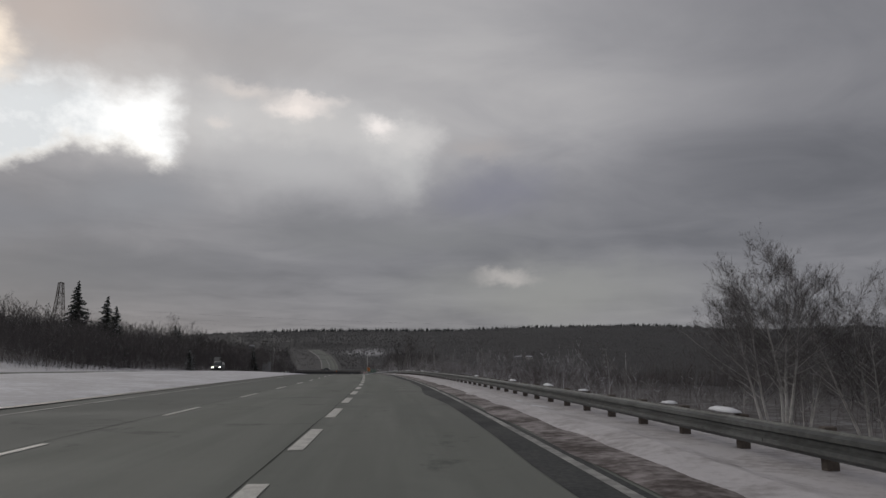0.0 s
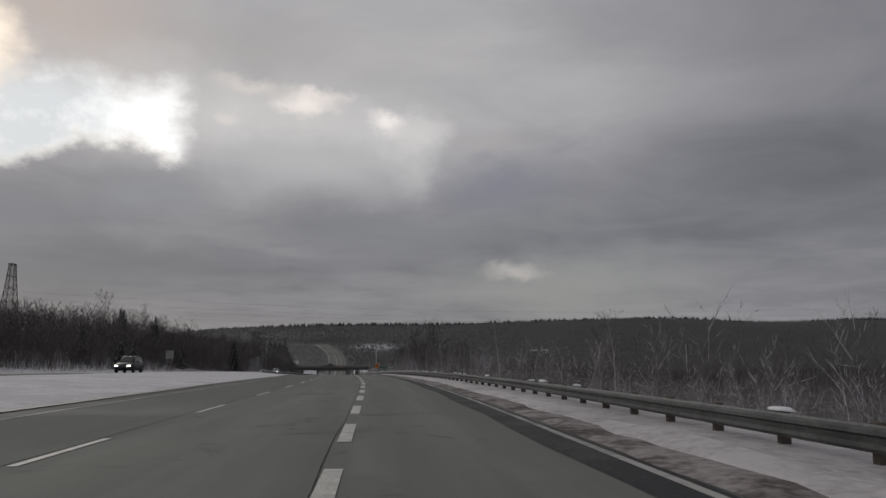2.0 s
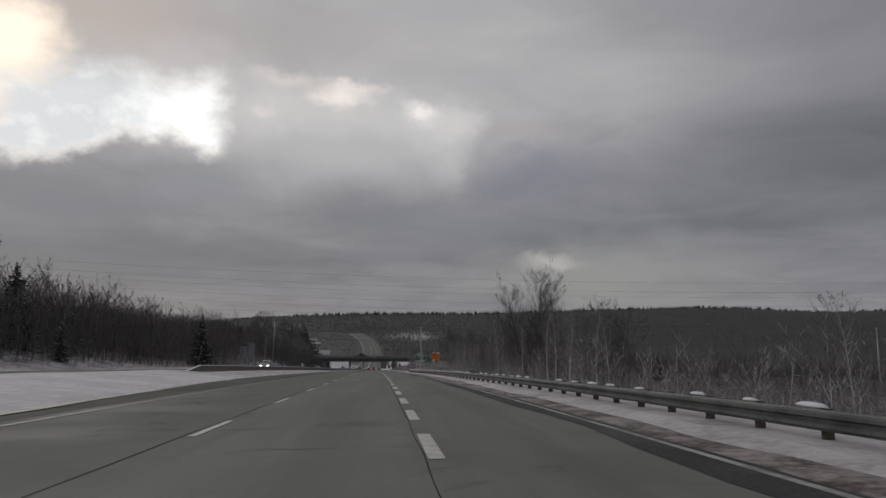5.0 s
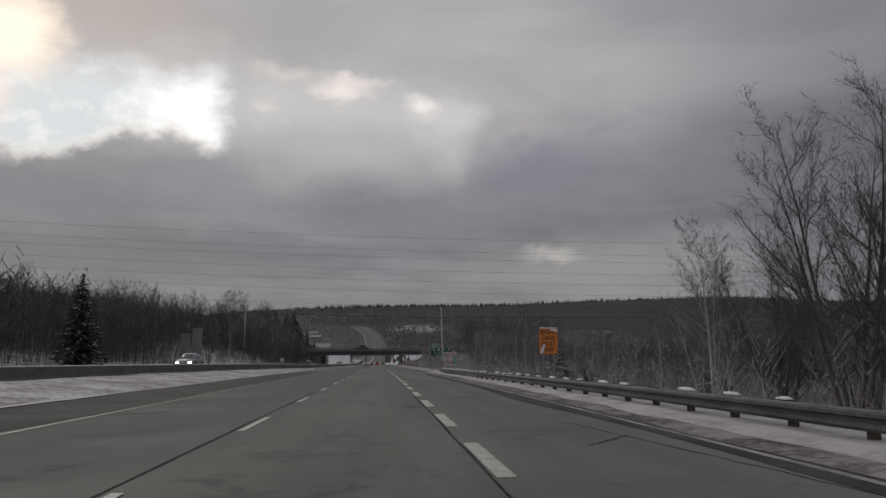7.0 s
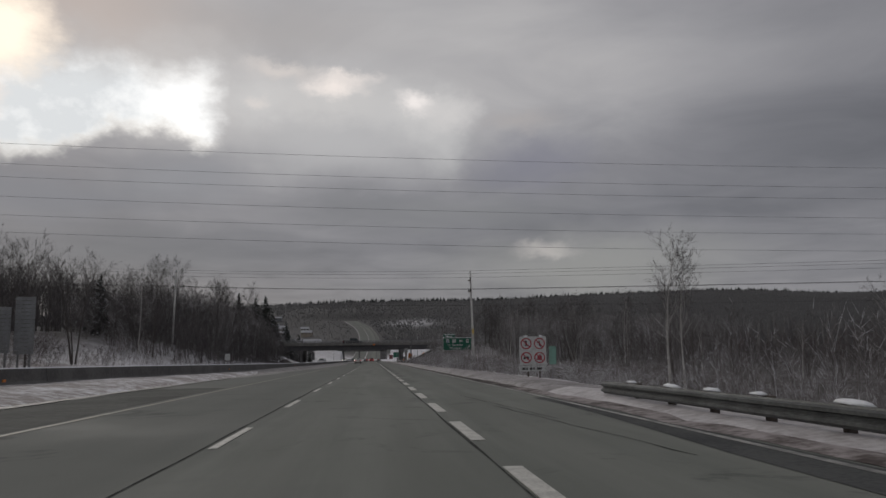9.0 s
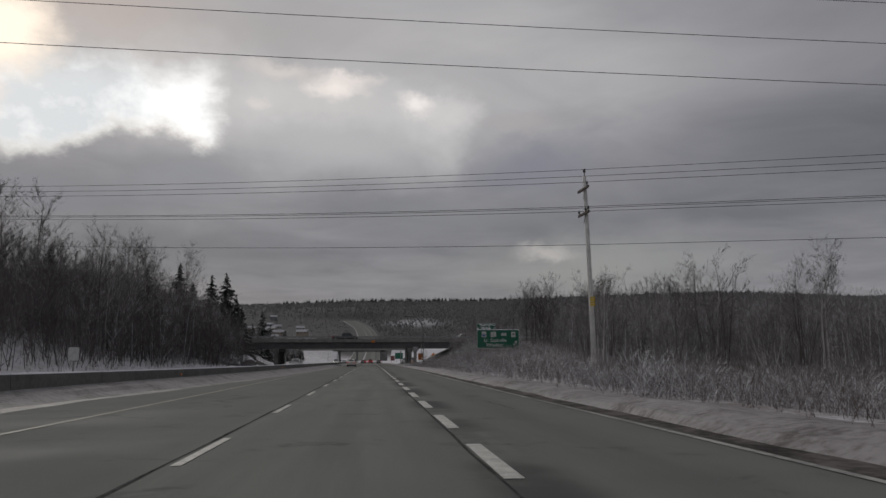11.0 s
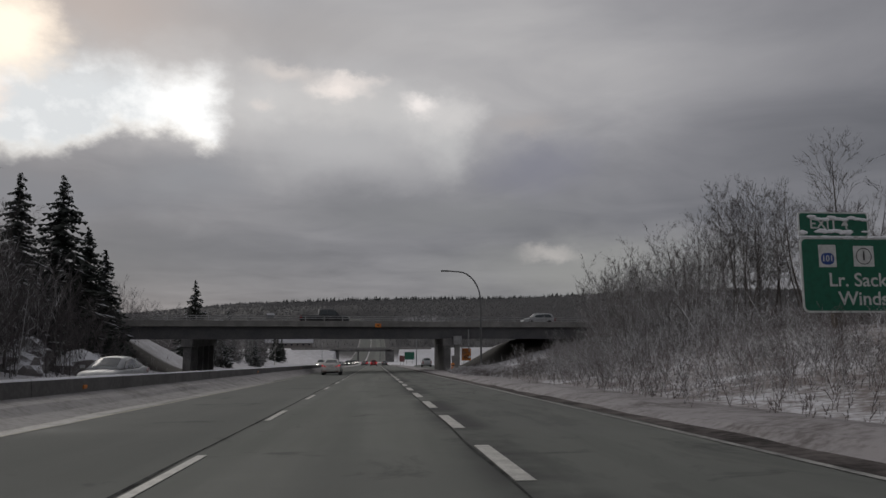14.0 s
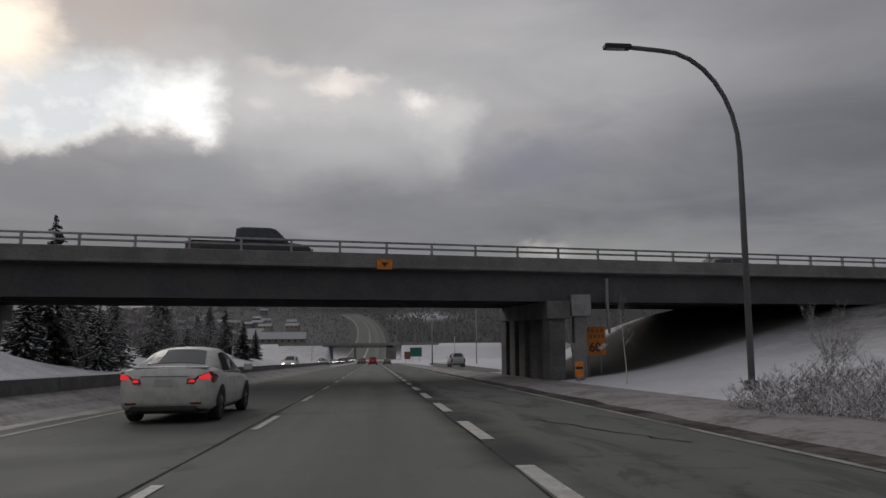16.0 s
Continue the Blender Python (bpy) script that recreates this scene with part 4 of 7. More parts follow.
def build_overpass():
    e = thing("overpass_bridge", BR, "dark steel-girder highway overpass with concrete parapet and aluminium railing", "bridge")

    def p(name, mat, fill, label="", parent=e):
        bm = bmesh.new()
        fill(bm)
        ob = part(name, bm, mat, None, label)
        ob.parent = parent
        return ob
    x0, x1, wd = -46.0, 48.0, 12.4
    p("deck_slab", M_DARK_CONC, lambda bm: box(bm, x0, x1, 0.25, wd - 0.25, 2.92, 3.22, 0.02))
    for y in (0.0, wd - 0.45):
        near = y == 0.0
        p("parapet", M_CONCRETE, lambda bm: (box(bm, x0, x1, y, y + 0.45, 3.08, 3.66, 0.03), box(bm, x0, x1, y - (0.10 if near else -0.10), y + 0.45, 2.98, 3.12, 0.02)), "brown-grey stained concrete parapet")
        for z in (3.93, 4.18):
            p("rail", M_ALU, lambda bm: box(bm, x0, x1, y + 0.17, y + 0.27, z - 0.045, z + 0.045, 0.02), "dull aluminium rail")
        for i in range(int((x1 - x0) / 2.15)):
            xx = x0 + 1 + i * 2.15
            p("rail_post", M_ALU, lambda bm: (box(bm, xx - 0.05, xx + 0.05, y + 0.16, y + 0.30, 3.66, 4.22, 0.015), box(bm, xx - 0.09, xx + 0.09, y + 0.12, y + 0.34, 3.655, 3.69, 0.008)))
    for y in (0.35, 3.2, 6.1, 9.0, wd - 0.75):
        def gird(bm):
            box(bm, x0 + 4, x1 - 4, y + 0.11, y + 0.17, 1.62, 2.92)
            box(bm, x0 + 4, x1 - 4, y - 0.08, y + 0.36, 1.55, 1.62)
            for k in range(0 if y < 1 else 28):
                xs = x0 + 6 + k * 3.0
                box(bm, xs - 0.015, xs + 0.015, y - 0.02, y + 0.11, 1.62, 2.92)
        p("girder", M_GIRDER, gird)
    sg = p("lane_sign", M_ORANGE, lambda bm: box(bm, -0.36, 0.36, -0.16, -0.12, 2.92, 3.38, 0.01), "small orange sign plate with a black arrow")
    p("arrow", M_SIGNBLACK, lambda bm: (box(bm, -0.15, 0.15, -0.17, -0.162, 3.18, 3.23), box(bm, -0.09, 0.09, -0.17, -0.162, 3.11, 3.18), box(bm, -0.03, 0.03, -0.17, -0.162, 3.03, 3.11)), parent=sg)
    p("downpipe", M_GALV, lambda bm: tube(bm, [(11.2, -0.05, 2.7), (11.2, -0.05, 1.6), (11.32, 0.0, 0.0)], [0.09, 0.09, 0.07], 8), "grey drain pipe below the deck edge")
    # piers, in the line of the road
    for px, n in ((8.6, 5), (-21.3, 5)):
        zb = -3.9
        for k in range(n):
            yy = 0.2 + k * (wd - 1.3) / (n - 1)
            p("pier_column", M_DARK_CONC, lambda bm: box(bm, px - 0.42 + 0.167 * yy, px + 0.42 + 0.167 * yy, yy, yy + 0.95, zb, 0.75, 0.06))

        def cap(bm):
            vs = box(bm, px - 0.6, px + 0.6, -0.1, wd + 0.1, 0.70, 1.57, 0.04)
            for v in bm.verts:
                v.co.x += 0.167 * v.co.y
        p("pier_cap", M_DARK_CONC, cap)
    for xa, xb in ((x0, -35.5), (33.0, x1)):
        p("abutment", M_DARK_CONC, lambda bm: box(bm, xa, xb, 0.3, wd - 0.3, -2.5, 2.95, 0.05))
    return e


build_overpass()


def sheet(bm, w, h, t=0.03, r=0.08, seg=4):
    """An upright plate with rounded corners, front at y = 0, facing -y, centred."""
    pts = []
    for cx, cz, a0 in ((w / 2 - r, h / 2 - r, 0), (-w / 2 + r, h / 2 - r, 90), (-w / 2 + r, -h / 2 + r, 180), (w / 2 - r, -h / 2 + r, 270)):
        for k in range(seg + 1):
            a = radians(a0 + 90 * k / seg)
            pts.append((cx + r * math.cos(a), cz + r * math.sin(a)))
    f = bm.faces.new([bm.verts.new((x, 0, z)) for x, z in pts])
    g = bmesh.ops.extrude_face_region(bm, geom=[f])
    bmesh.ops.translate(bm, vec=(0, t, 0), verts=[v for v in g["geom"] if isinstance(v, bmesh.types.BMVert)])
    bmesh.ops.recalc_face_normals(bm, faces=bm.faces)


def letters(text, size, mat, parent, x, z, y=-0.012, center=True, squeeze=1.0, name="lettering"):
    cu = bpy.data.curves.new(name, "FONT")
    cu.body, cu.size, cu.extrude = text, size, 0.003
    cu.align_x, cu.align_y = ("CENTER" if center else "LEFT"), "CENTER"
    cu.offset = size * 0.012
    tmp = bpy.data.objects.new(name, cu)
    scene.collection.objects.link(tmp)
    bpy.context.view_layer.update()
    me = bpy.data.meshes.new_from_object(tmp.evaluated_get(bpy.context.evaluated_depsgraph_get()))
    bpy.data.objects.remove(tmp)
    me.materials.clear()
    me.materials.append(mat)
    ob = link(name, me, parent)
    ob.matrix_basis = Matrix.Translation((x, y, z)) @ Euler((radians(90), 0, 0)).to_matrix().to_4x4() @ Matrix.Diagonal((squeeze, 1, 1, 1))
    return ob


def plate(name, parent, mat, w, h, x=0, z=0, y=0.0, r=0.05, t=0.02, label=""):
    bm = bmesh.new()
    sheet(bm, w, h, t, r)
    bmesh.ops.translate(bm, vec=(x, y, z), verts=bm.verts)
    return part(name, bm, mat, parent, label)


def sign_posts(e, xs, top, bottom, r=0.05, mat=None, square=True, y=0.06):
    for x in xs:
        bm = bmesh.new()
        if square:
            box(bm, x - r, x + r, y, y + 2 * r, bottom, top, 0.01)
        else:
            tube(bm, [(x, y + r, bottom), (x, y + r, top)], r, 10)
        part("post", bm, mat or M_GALV, e)


def ring(bm, cx, cz, r0, r1, y, n=28):
    a = [(math.cos(k * 2 * math.pi / n), math.sin(k * 2 * math.pi / n)) for k in range(n)]
    vi = [bm.verts.new((cx + r0 * c, y, cz + r0 * s)) for c, s in a]
    vo = [bm.verts.new((cx + r1 * c, y, cz + r1 * s)) for c, s in a]
    for k in range(n):
        bm.faces.new((vi[k], vi[(k + 1) % n], vo[(k + 1) % n], vo[k]))


def snow_blob(bm, x, y, z, sx, sy, sz, seed=0):
    r = bmesh.ops.create_icosphere(bm, subdivisions=2, radius=1.0)
    rnd = random.Random(seed)
    for v in r["verts"]:
        k = 1 + 0.2 * rnd.uniform(-1, 1)
        v.co = Vector((x + v.co.x * sx * k, y + v.co.y * sy * k, z + v.co.z * sz * k))


def guide_sign():
    x, y = 18.1, 379.0
    gz = on_land(x, y)
    e = thing("guide_sign", Matrix.Translation((x, y, gz)), "large green highway guide sign on two posts, snow-dusted edges", "road sign")
    W, H = 6.15, 2.68
    cz = 4.47 - gz
    plate("border", e, M_SIGNWHITE, W, H, 0, cz, 0.0, 0.22, 0.03)
    board = plate("board", e, M_GREEN, W - 0.14, H - 0.14, 0, cz, -0.006, 0.17, 0.03)
    plate("border", e, M_SIGNWHITE, 2.66, 0.90, -W / 2 + 1.33, cz + H / 2 + 0.46, 0.0, 0.1, 0.03)
    plate("exit_tab", e, M_GREEN, 2.56, 0.80, -W / 2 + 1.33, cz + H / 2 + 0.46, -0.006, 0.08, 0.03)
    letters("EXIT 4", 0.52, M_SIGNWHITE, e, -W / 2 + 1.15, cz + H / 2 + 0.47)
    letters("Lr. Sackville", 0.68, M_SIGNWHITE, e, -0.42, cz - 0.20, squeeze=1.02)
    letters("Windsor", 0.68, M_SIGNWHITE, e, -0.45, cz - 0.86, squeeze=1.05)
    s = plate("route_marker", e, M_SIGNWHITE, 0.66, 0.80, -2.06, cz + 0.67, -0.012, 0.02, 0.01)
    plate("shield", s, M_SIGNBLUE, 0.50, 0.42, -2.06, cz + 0.57, -0.016, 0.18, 0.008)
    letters("101", 0.30, M_SIGNWHITE, s, -2.06, cz + 0.57, -0.02)
    s = plate("route_marker", e, M_SIGNWHITE, 0.78, 0.74, -0.68, cz + 0.67, -0.012, 0.02, 0.01)
    bm = bmesh.new()
    ring(bm, -0.68, cz + 0.67, 0.27, 0.30, -0.016)
    part("shield", bm, M_SIGNBLACK, s)
    letters("1", 0.46, M_SIGNBLACK, s, -0.68, cz + 0.67, -0.018)
    s = plate("direction_plate", e, M_SIGNWHITE, 0.76, 0.40, 0.82, cz + 0.67, -0.012, 0.03, 0.01)
    letters("WEST", 0.24, M_SIGNBLACK, s, 0.82, cz + 0.67, -0.018)
    s = plate("symbol_plate", e, M_SIGNWHITE, 0.62, 0.76, 2.22, cz + 0.64, -0.012, 0.03, 0.01)
    plate("bar", s, M_SIGNBLACK, 0.50, 0.10, 2.22, cz + 0.68, -0.016, 0.01, 0.006)
    plate("bar", s, M_SIGNBLACK, 0.18, 0.12, 2.22, cz + 0.79, -0.016, 0.04, 0.006)
    plate("bar", s, M_GREEN, 0.46, 0.05, 2.22, cz + 0.42, -0.016, 0.01, 0.006)
    bm = bmesh.new()
    for pts in (((-0.07, -0.42), (0.07, -0.42), (0.07, 0.08), (-0.07, 0.08)), ((-0.25, 0.06), (0.25, 0.06), (0.0, 0.42))):
        bm.faces.new([bm.verts.new((a, 0, b)) for a, b in pts])
    g = bmesh.ops.extrude_face_region(bm, geom=list(bm.faces))
    bmesh.ops.translate(bm, vec=(0, 0.006, 0), verts=[v for v in g["geom"] if isinstance(v, bmesh.types.BMVert)])
    bmesh.ops.rotate(bm, cent=(0, 0, 0), matrix=Matrix.Rotation(radians(38), 3, "Y"), verts=bm.verts)
    bmesh.ops.translate(bm, vec=(2.5, -0.018, cz - 0.55), verts=bm.verts)
    part("arrow", bm, M_SIGNWHITE, e)
    bm = bmesh.new()
    rnd = random.Random(3)
    for k in range(26):
        xx = -W / 2 + 0.1 + rnd.random() * (W - 0.2)
        snow_blob(bm, xx, 0.0, cz + H / 2 + 0.01, rnd.uniform(0.08, 0.3), 0.05, rnd.uniform(0.02, 0.06), k)
    for k in range(16):
        xx = -W / 2 + 0.1 + rnd.random() * 2.45
        snow_blob(bm, xx, -0.02, cz + H / 2 + 0.16 + 0.1 * rnd.random(), rnd.uniform(0.06, 0.2), 0.03, rnd.uniform(0.04, 0.09), k)
    for k in range(9):
        snow_blob(bm, -W / 2 + 0.5 + 0.25 * k, -0.02, cz + H / 2 + 0.74 - 0.10 * abs(math.sin(k)), 0.18, 0.025, 0.06, k)
    part("snow_crust", bm, M_SNOW, e, smooth_it=True)
    sign_posts(e, (-1.75, 1.75), cz + H / 2 - 0.1, -0.4, 0.13, M_POSTWOOD, y=0.04)


def work_sign(x, y, z_mid, w, h, lines, name="work_sign", label=""):
    gz = on_land(x, y)
    e = thing(name, Matrix.Translation((x, y, gz)), label, "road sign")
    cz = z_mid - gz
    b = plate("board", e, M_ORANGE, w, h, 0, cz, 0.0, 0.05, 0.015)
    for text, size, dz in lines:
        letters(text, size, M_SIGNBLACK, b, 0, cz + dz, -0.004)
    sign_posts(e, (-w * 0.28, w * 0.28), cz + h / 2 - 0.05, -0.4, 0.028, M_GALV, y=0.02)
    bm = bmesh.new()
    for k in range(5):
        snow_blob(bm, -w / 2 + w * (k + 0.5) / 5, 0.0, cz + h / 2, w * 0.10, 0.03, 0.03, k)
    part("snow_crust", bm, M_SNOW, e, smooth_it=True)
    return e, cz


def prohibition_sign():
    x, y = 9.25, 270.0
    gz = on_land(x, y)
    e = thing("prohibition_sign", Matrix.Translation((x, y, gz)), "white sign with four red prohibition rings on two posts", "road sign")
    cz = 6.62 - gz
    b = plate("board", e, M_SIGNWHITE, 1.66, 1.72, 0, cz, 0.0, 0.04, 0.015)
    plate("board", e, M_SIGNWHITE, 1.66, 0.36, 0, cz - 1.06, 0.0, 0.03, 0.015)
    for i, (cx, dz) in enumerate(((-0.41, 0.43), (0.41, 0.43), (-0.41, -0.41), (0.41, -0.41))):
        bm = bmesh.new()
        ring(bm, cx, cz + dz, 0.27, 0.34, -0.003)
        s = bmesh.ops.create_cube(bm, size=1.0)["verts"]
        bmesh.ops.scale(bm, vec=(0.60, 0.002, 0.06), verts=s)
        bmesh.ops.rotate(bm, cent=(0, 0, 0), matrix=Matrix.Rotation(radians(45), 3, "Y"), verts=s)
        bmesh.ops.translate(bm, vec=(cx, -0.004, cz + dz), verts=s)
        rg = part("ring", bm, M_SIGNRED, b)
        bm = bmesh.new()
        m = M_SIGNRED if i == 3 else M_SIGNBLACK
        for (px, pz, w, h) in (((0, 0.05, 0.10, 0.26), (0.06, -0.1, 0.22, 0.08), (-0.06, 0.12, 0.2, 0.06)), ((0, 0.02, 0.08, 0.30), (0.07, -0.12, 0.06, 0.16), (-0.08, 0.05, 0.16, 0.05)), ((-0.1, -0.03, 0.14, 0.14), (0.1, -0.03, 0.14, 0.14), (0, 0.05, 0.24, 0.04)), ((0, 0, 0.28, 0.2), (0.03, 0.12, 0.14, 0.12), (-0.02, -0.12, 0.36, 0.06)))[i]:
            box(bm, cx + px - w / 2, cx + px + w / 2, -0.0025, -0.0005, cz + dz + pz - h / 2, cz + dz + pz + h / 2)
        part("symbol", bm, m, b)
    for k, w in enumerate((0.22, 0.12, 0.2, 0.1, 0.26, 0.12)):
        bm = bmesh.new()
        box(bm, -0.66 + k * 0.22, -0.66 + k * 0.22 + w * 0.8, -0.004, -0.0005, cz - 1.14, cz - 1.0)
        part("bar", bm, M_SIGNBLACK, b)
    bm = bmesh.new()
    for k in (-0.45, 0.5):
        snow_blob(bm, k, 0, cz + 0.88, 0.12, 0.05, 0.05, 1)
    part("snow_crust", bm, M_SNOW, e, smooth_it=True)
    sign_posts(e, (-0.3, 0.42), cz + 0.8, -0.4, 0.045, M_POSTWOOD, y=0.02)
    x, y = 9.42, 266.0
    gz = on_land(x, y)
    e = thing("marker_sign", Matrix.Translation((x, y, gz)), "narrow pale green marker sign on a post", "road sign")
    plate("board", e, M_TEAL, 0.40, 0.98, 0, 6.5 - gz, 0.0, 0.03, 0.012)
    sign_posts(e, (0.0,), 6.9 - gz, -0.3, 0.03, M_GALV, y=0.015)


guide_sign()
EX, CX = work_sign(6.76, 206.0, 9.81, 0.80, 1.10, [("RIGHT", 0.24, 0.37), ("LANE", 0.24, 0.12), ("MUST", 0.24, -0.13), ("EXIT", 0.24, -0.38)], label="orange work-zone sign with black letters on thin posts")
bm = bmesh.new()
for k in range(5):
    snow_blob(bm, -0.30 + 0.025 * k, -0.015, CX - 0.46 + 0.07 * k, 0.07 - 0.006 * k, 0.012, 0.06, k)
for k in range(4):
    snow_blob(bm, 0.16 + 0.06 * k, -0.012, CX + 0.47 - 0.012 * k, 0.07, 0.012, 0.05, k + 9)
part("snow_patch", bm, M_SNOW, EX, smooth_it=True)
E60, CZ = work_sign(11.6, 443.6, -0.45, 1.15, 1.52, [("60", 0.66, -0.36)], label="orange speed sign with black numerals on thin posts")
bm = bmesh.new()
for k in range(4):
    snow_blob(bm, 0.32 + 0.06 * k, -0.02, CZ - 0.38 + 0.05 * k, 0.13, 0.02, 0.09, k)
part("snow_patch", bm, M_SNOW, E60, smooth_it=True)
M_WORN = plain("worn_sign_ink", (0.36, 0.13, 0.03), 0.6)
for dz, cuts in ((0.52, (-0.36, -0.12, 0.12, 0.36)), (0.22, (-0.42, -0.21, 0.0, 0.21, 0.42))):
    for c in cuts:
        bm = bmesh.new()
        box(bm, c - 0.07, c + 0.07, -0.006, -0.001, CZ + dz - 0.10, CZ + dz + 0.10)
        part("bar", bm, M_WORN, E60)
prohibition_sign()


# ---- poles, wires, lamp, tower ----
def utility_pole(x, y, top, low, lean, label):
    e = thing("utility_pole", Matrix.Translation((x, y, low)), label, "utility pole", "roadside utility poles")
    h = top - low
    bm = bmesh.new()
    tube(bm, [(0, 0, -0.6), (lean * 0.3, 0, h * 0.35), (lean, 0, h)], [0.155, 0.145, 0.11], 12)
    part("pole", bm, M_POLEWOOD, e, smooth_it=True)
    for dz, ys in ((-0.85, (-0.9,)), (-2.35, (-1.05, -0.5, 0.75))):
        bm = bmesh.new()
        box(bm, lean - 0.20, lean - 0.08, -1.15, 0.85, h + dz - 0.07, h + dz + 0.07, 0.01)
        arm = part("crossarm", bm, M_POSTWOOD, e)
        bm = bmesh.new()
        tube(bm, [(lean - 0.12, -0.6, h + dz), (lean - 0.1, 0, h + dz - 0.55)], 0.02, 6)
        part("brace", bm, M_GALV, arm)
        for yy in ys:
            bm = bmesh.new()
            tube(bm, [(lean - 0.14, yy, h + dz + 0.07), (lean - 0.14, yy, h + dz + 0.14), (lean - 0.14, yy, h + dz + 0.16), (lean - 0.14, yy, h + dz + 0.30), (lean - 0.14, yy, h + dz + 0.34)], [0.03, 0.03, 0.075, 0.06, 0.03], 8)
            part("insulator", bm, M_TRIM, arm)
    bm = bmesh.new()
    tube(bm, [(lean, 0, h), (lean, 0, h + 0.22), (lean, 0, h + 0.24), (lean, 0, h + 0.38), (lean, 0, h + 0.44)], [0.03, 0.03, 0.09, 0.07, 0.03], 8)
    part("insulator", bm, M_TRIM, e)
    return e


M_TAGYELLOW = plain("yellow_tag", (0.62, 0.42, 0.03), 0.5)
PZ, PX, PY = 2.0, 12.95, 319.6
e = utility_pole(PX, PY, 15.1, on_land(PX, PY), -0.35, "tall grey wooden utility pole with two crossarms and a yellow tag")
bm = bmesh.new()
for k in range(4):
    box(bm, -0.26, 0.05, -0.205, -0.19, 5.05 - 0.14 * k, 5.15 - 0.14 * k)
part("tag", bm, M_TAGYELLOW, e, "yellow tag bars")
LX, LY = -29.75, 336.2
utility_pole(LX, LY, 16.6, on_land(LX, LY), 0.25, "slender grey wooden utility pole beside the far carriageway")
utility_pole(-78.0, 354.0, 19.5, on_land(-78, 354), 0.0, "grey wooden utility pole among bare trees")
utility_pole(118.0, 280.0, 15.0, on_land(118, 280), 0.0, "grey wooden utility pole in the valley scrub")


def wire(name, pts, r, label, group, mat=None):
    bm = bmesh.new()
    tube(bm, pts, r, 5, cap=False)
    ob = part(name, bm, mat or M_WIRE, None)
    return tagged(ob, label, "cable", group)


def sag(a, b, drop, n=16):
    a, b = Vector(a), Vector(b)
    return [a.lerp(b, k / n) - Vector((0, 0, drop * 4 * (k / n) * (1 - k / n))) for k in range(n + 1)]


POLES = [(-78.0, 354.0, 19.5), (LX + 0.25, LY, 16.6), (PX - 0.35, PY, 15.1), (118.0, 280.0, 15.0)]
for dy, dz in ((0, 0.4), (-0.9, -0.55), (0.3, 0.05), (-1.05, -2.05), (-0.5, -2.05), (0.75, -2.05), (0, -4.2)):
    for a, b in zip(POLES, POLES[1:]):
        wire("overhead_wire", sag((a[0], a[1] + dy, a[2] + dz), (b[0], b[1] + dy, b[2] + dz), 0.2), 0.015, "thin dark overhead wire strung between utility poles", "utility wires")
for k, (z, dy) in enumerate(((28.3, 0), (26.1, 0), (24.4, 1), (22.3, 2), (20.0, 0), (18.2, 1))):
    for s in (-3.0,):
        wire("transmission_cable", sag((-115, 317 + s, z + 5.0), (330, 300 + s, z + 9.0), 8.3 if k % 2 else 8.0, 40), 0.017, "thin dark high-voltage cable crossing over the highway", "transmission cables", M_FARWIRE)


def lattice_tower(x, y, base, top):
    e = thing("lattice_tower", Matrix.Translation((x, y, base)), "grey steel lattice transmission tower behind the trees", "pylon")
    h = top - base
    n = 9

    def half(t):
        return 2.1 * (1 - t) ** 1.2 + 0.85
    for sx, sy in ((-1, -1), (1, -1), (1, 1), (-1, 1)):
        bm = bmesh.new()
        tube(bm, [(sx * half(k / n), sy * half(k / n), h * k / n) for k in range(n + 1)], 0.13, 5)
        part("leg", bm, M_POSTWOOD, e)
    for k in range(n):
        bm = bmesh.new()
        a, b = half(k / n), half((k + 1) / n)
        z0, z1 = h * k / n, h * (k + 1) / n
        cs = [(-1, -1), (1, -1), (1, 1), (-1, 1)]
        for i in range(4):
            p, q = cs[i], cs[(i + 1) % 4]
            tube(bm, [(p[0] * a, p[1] * a, z0), (q[0] * b, q[1] * b, z1)], 0.07, 4)
            tube(bm, [(q[0] * a, q[1] * a, z0), (p[0] * b, p[1] * b, z1)], 0.07, 4)
            tube(bm, [(p[0] * b, p[1] * b, z1), (q[0] * b, q[1] * b, z1)], 0.07, 4)
        part("bracing", bm, M_POSTWOOD, e)
    for z, w in ((-0.3, 3.4), (-4.5, 4.0), (-9.0, 3.6)):
        bm = bmesh.new()
        tube(bm, [(0, -w, h + z), (0, 0, h + z + 0.6), (0, w, h + z)], 0.12, 4)
        tube(bm, [(0, -w, h + z), (0, w, h + z)], 0.10, 4)
        part("crossarm", bm, M_POSTWOOD, e)


lattice_tower(-117, 317, on_land(-117, 317) - 0.3, 43.2)


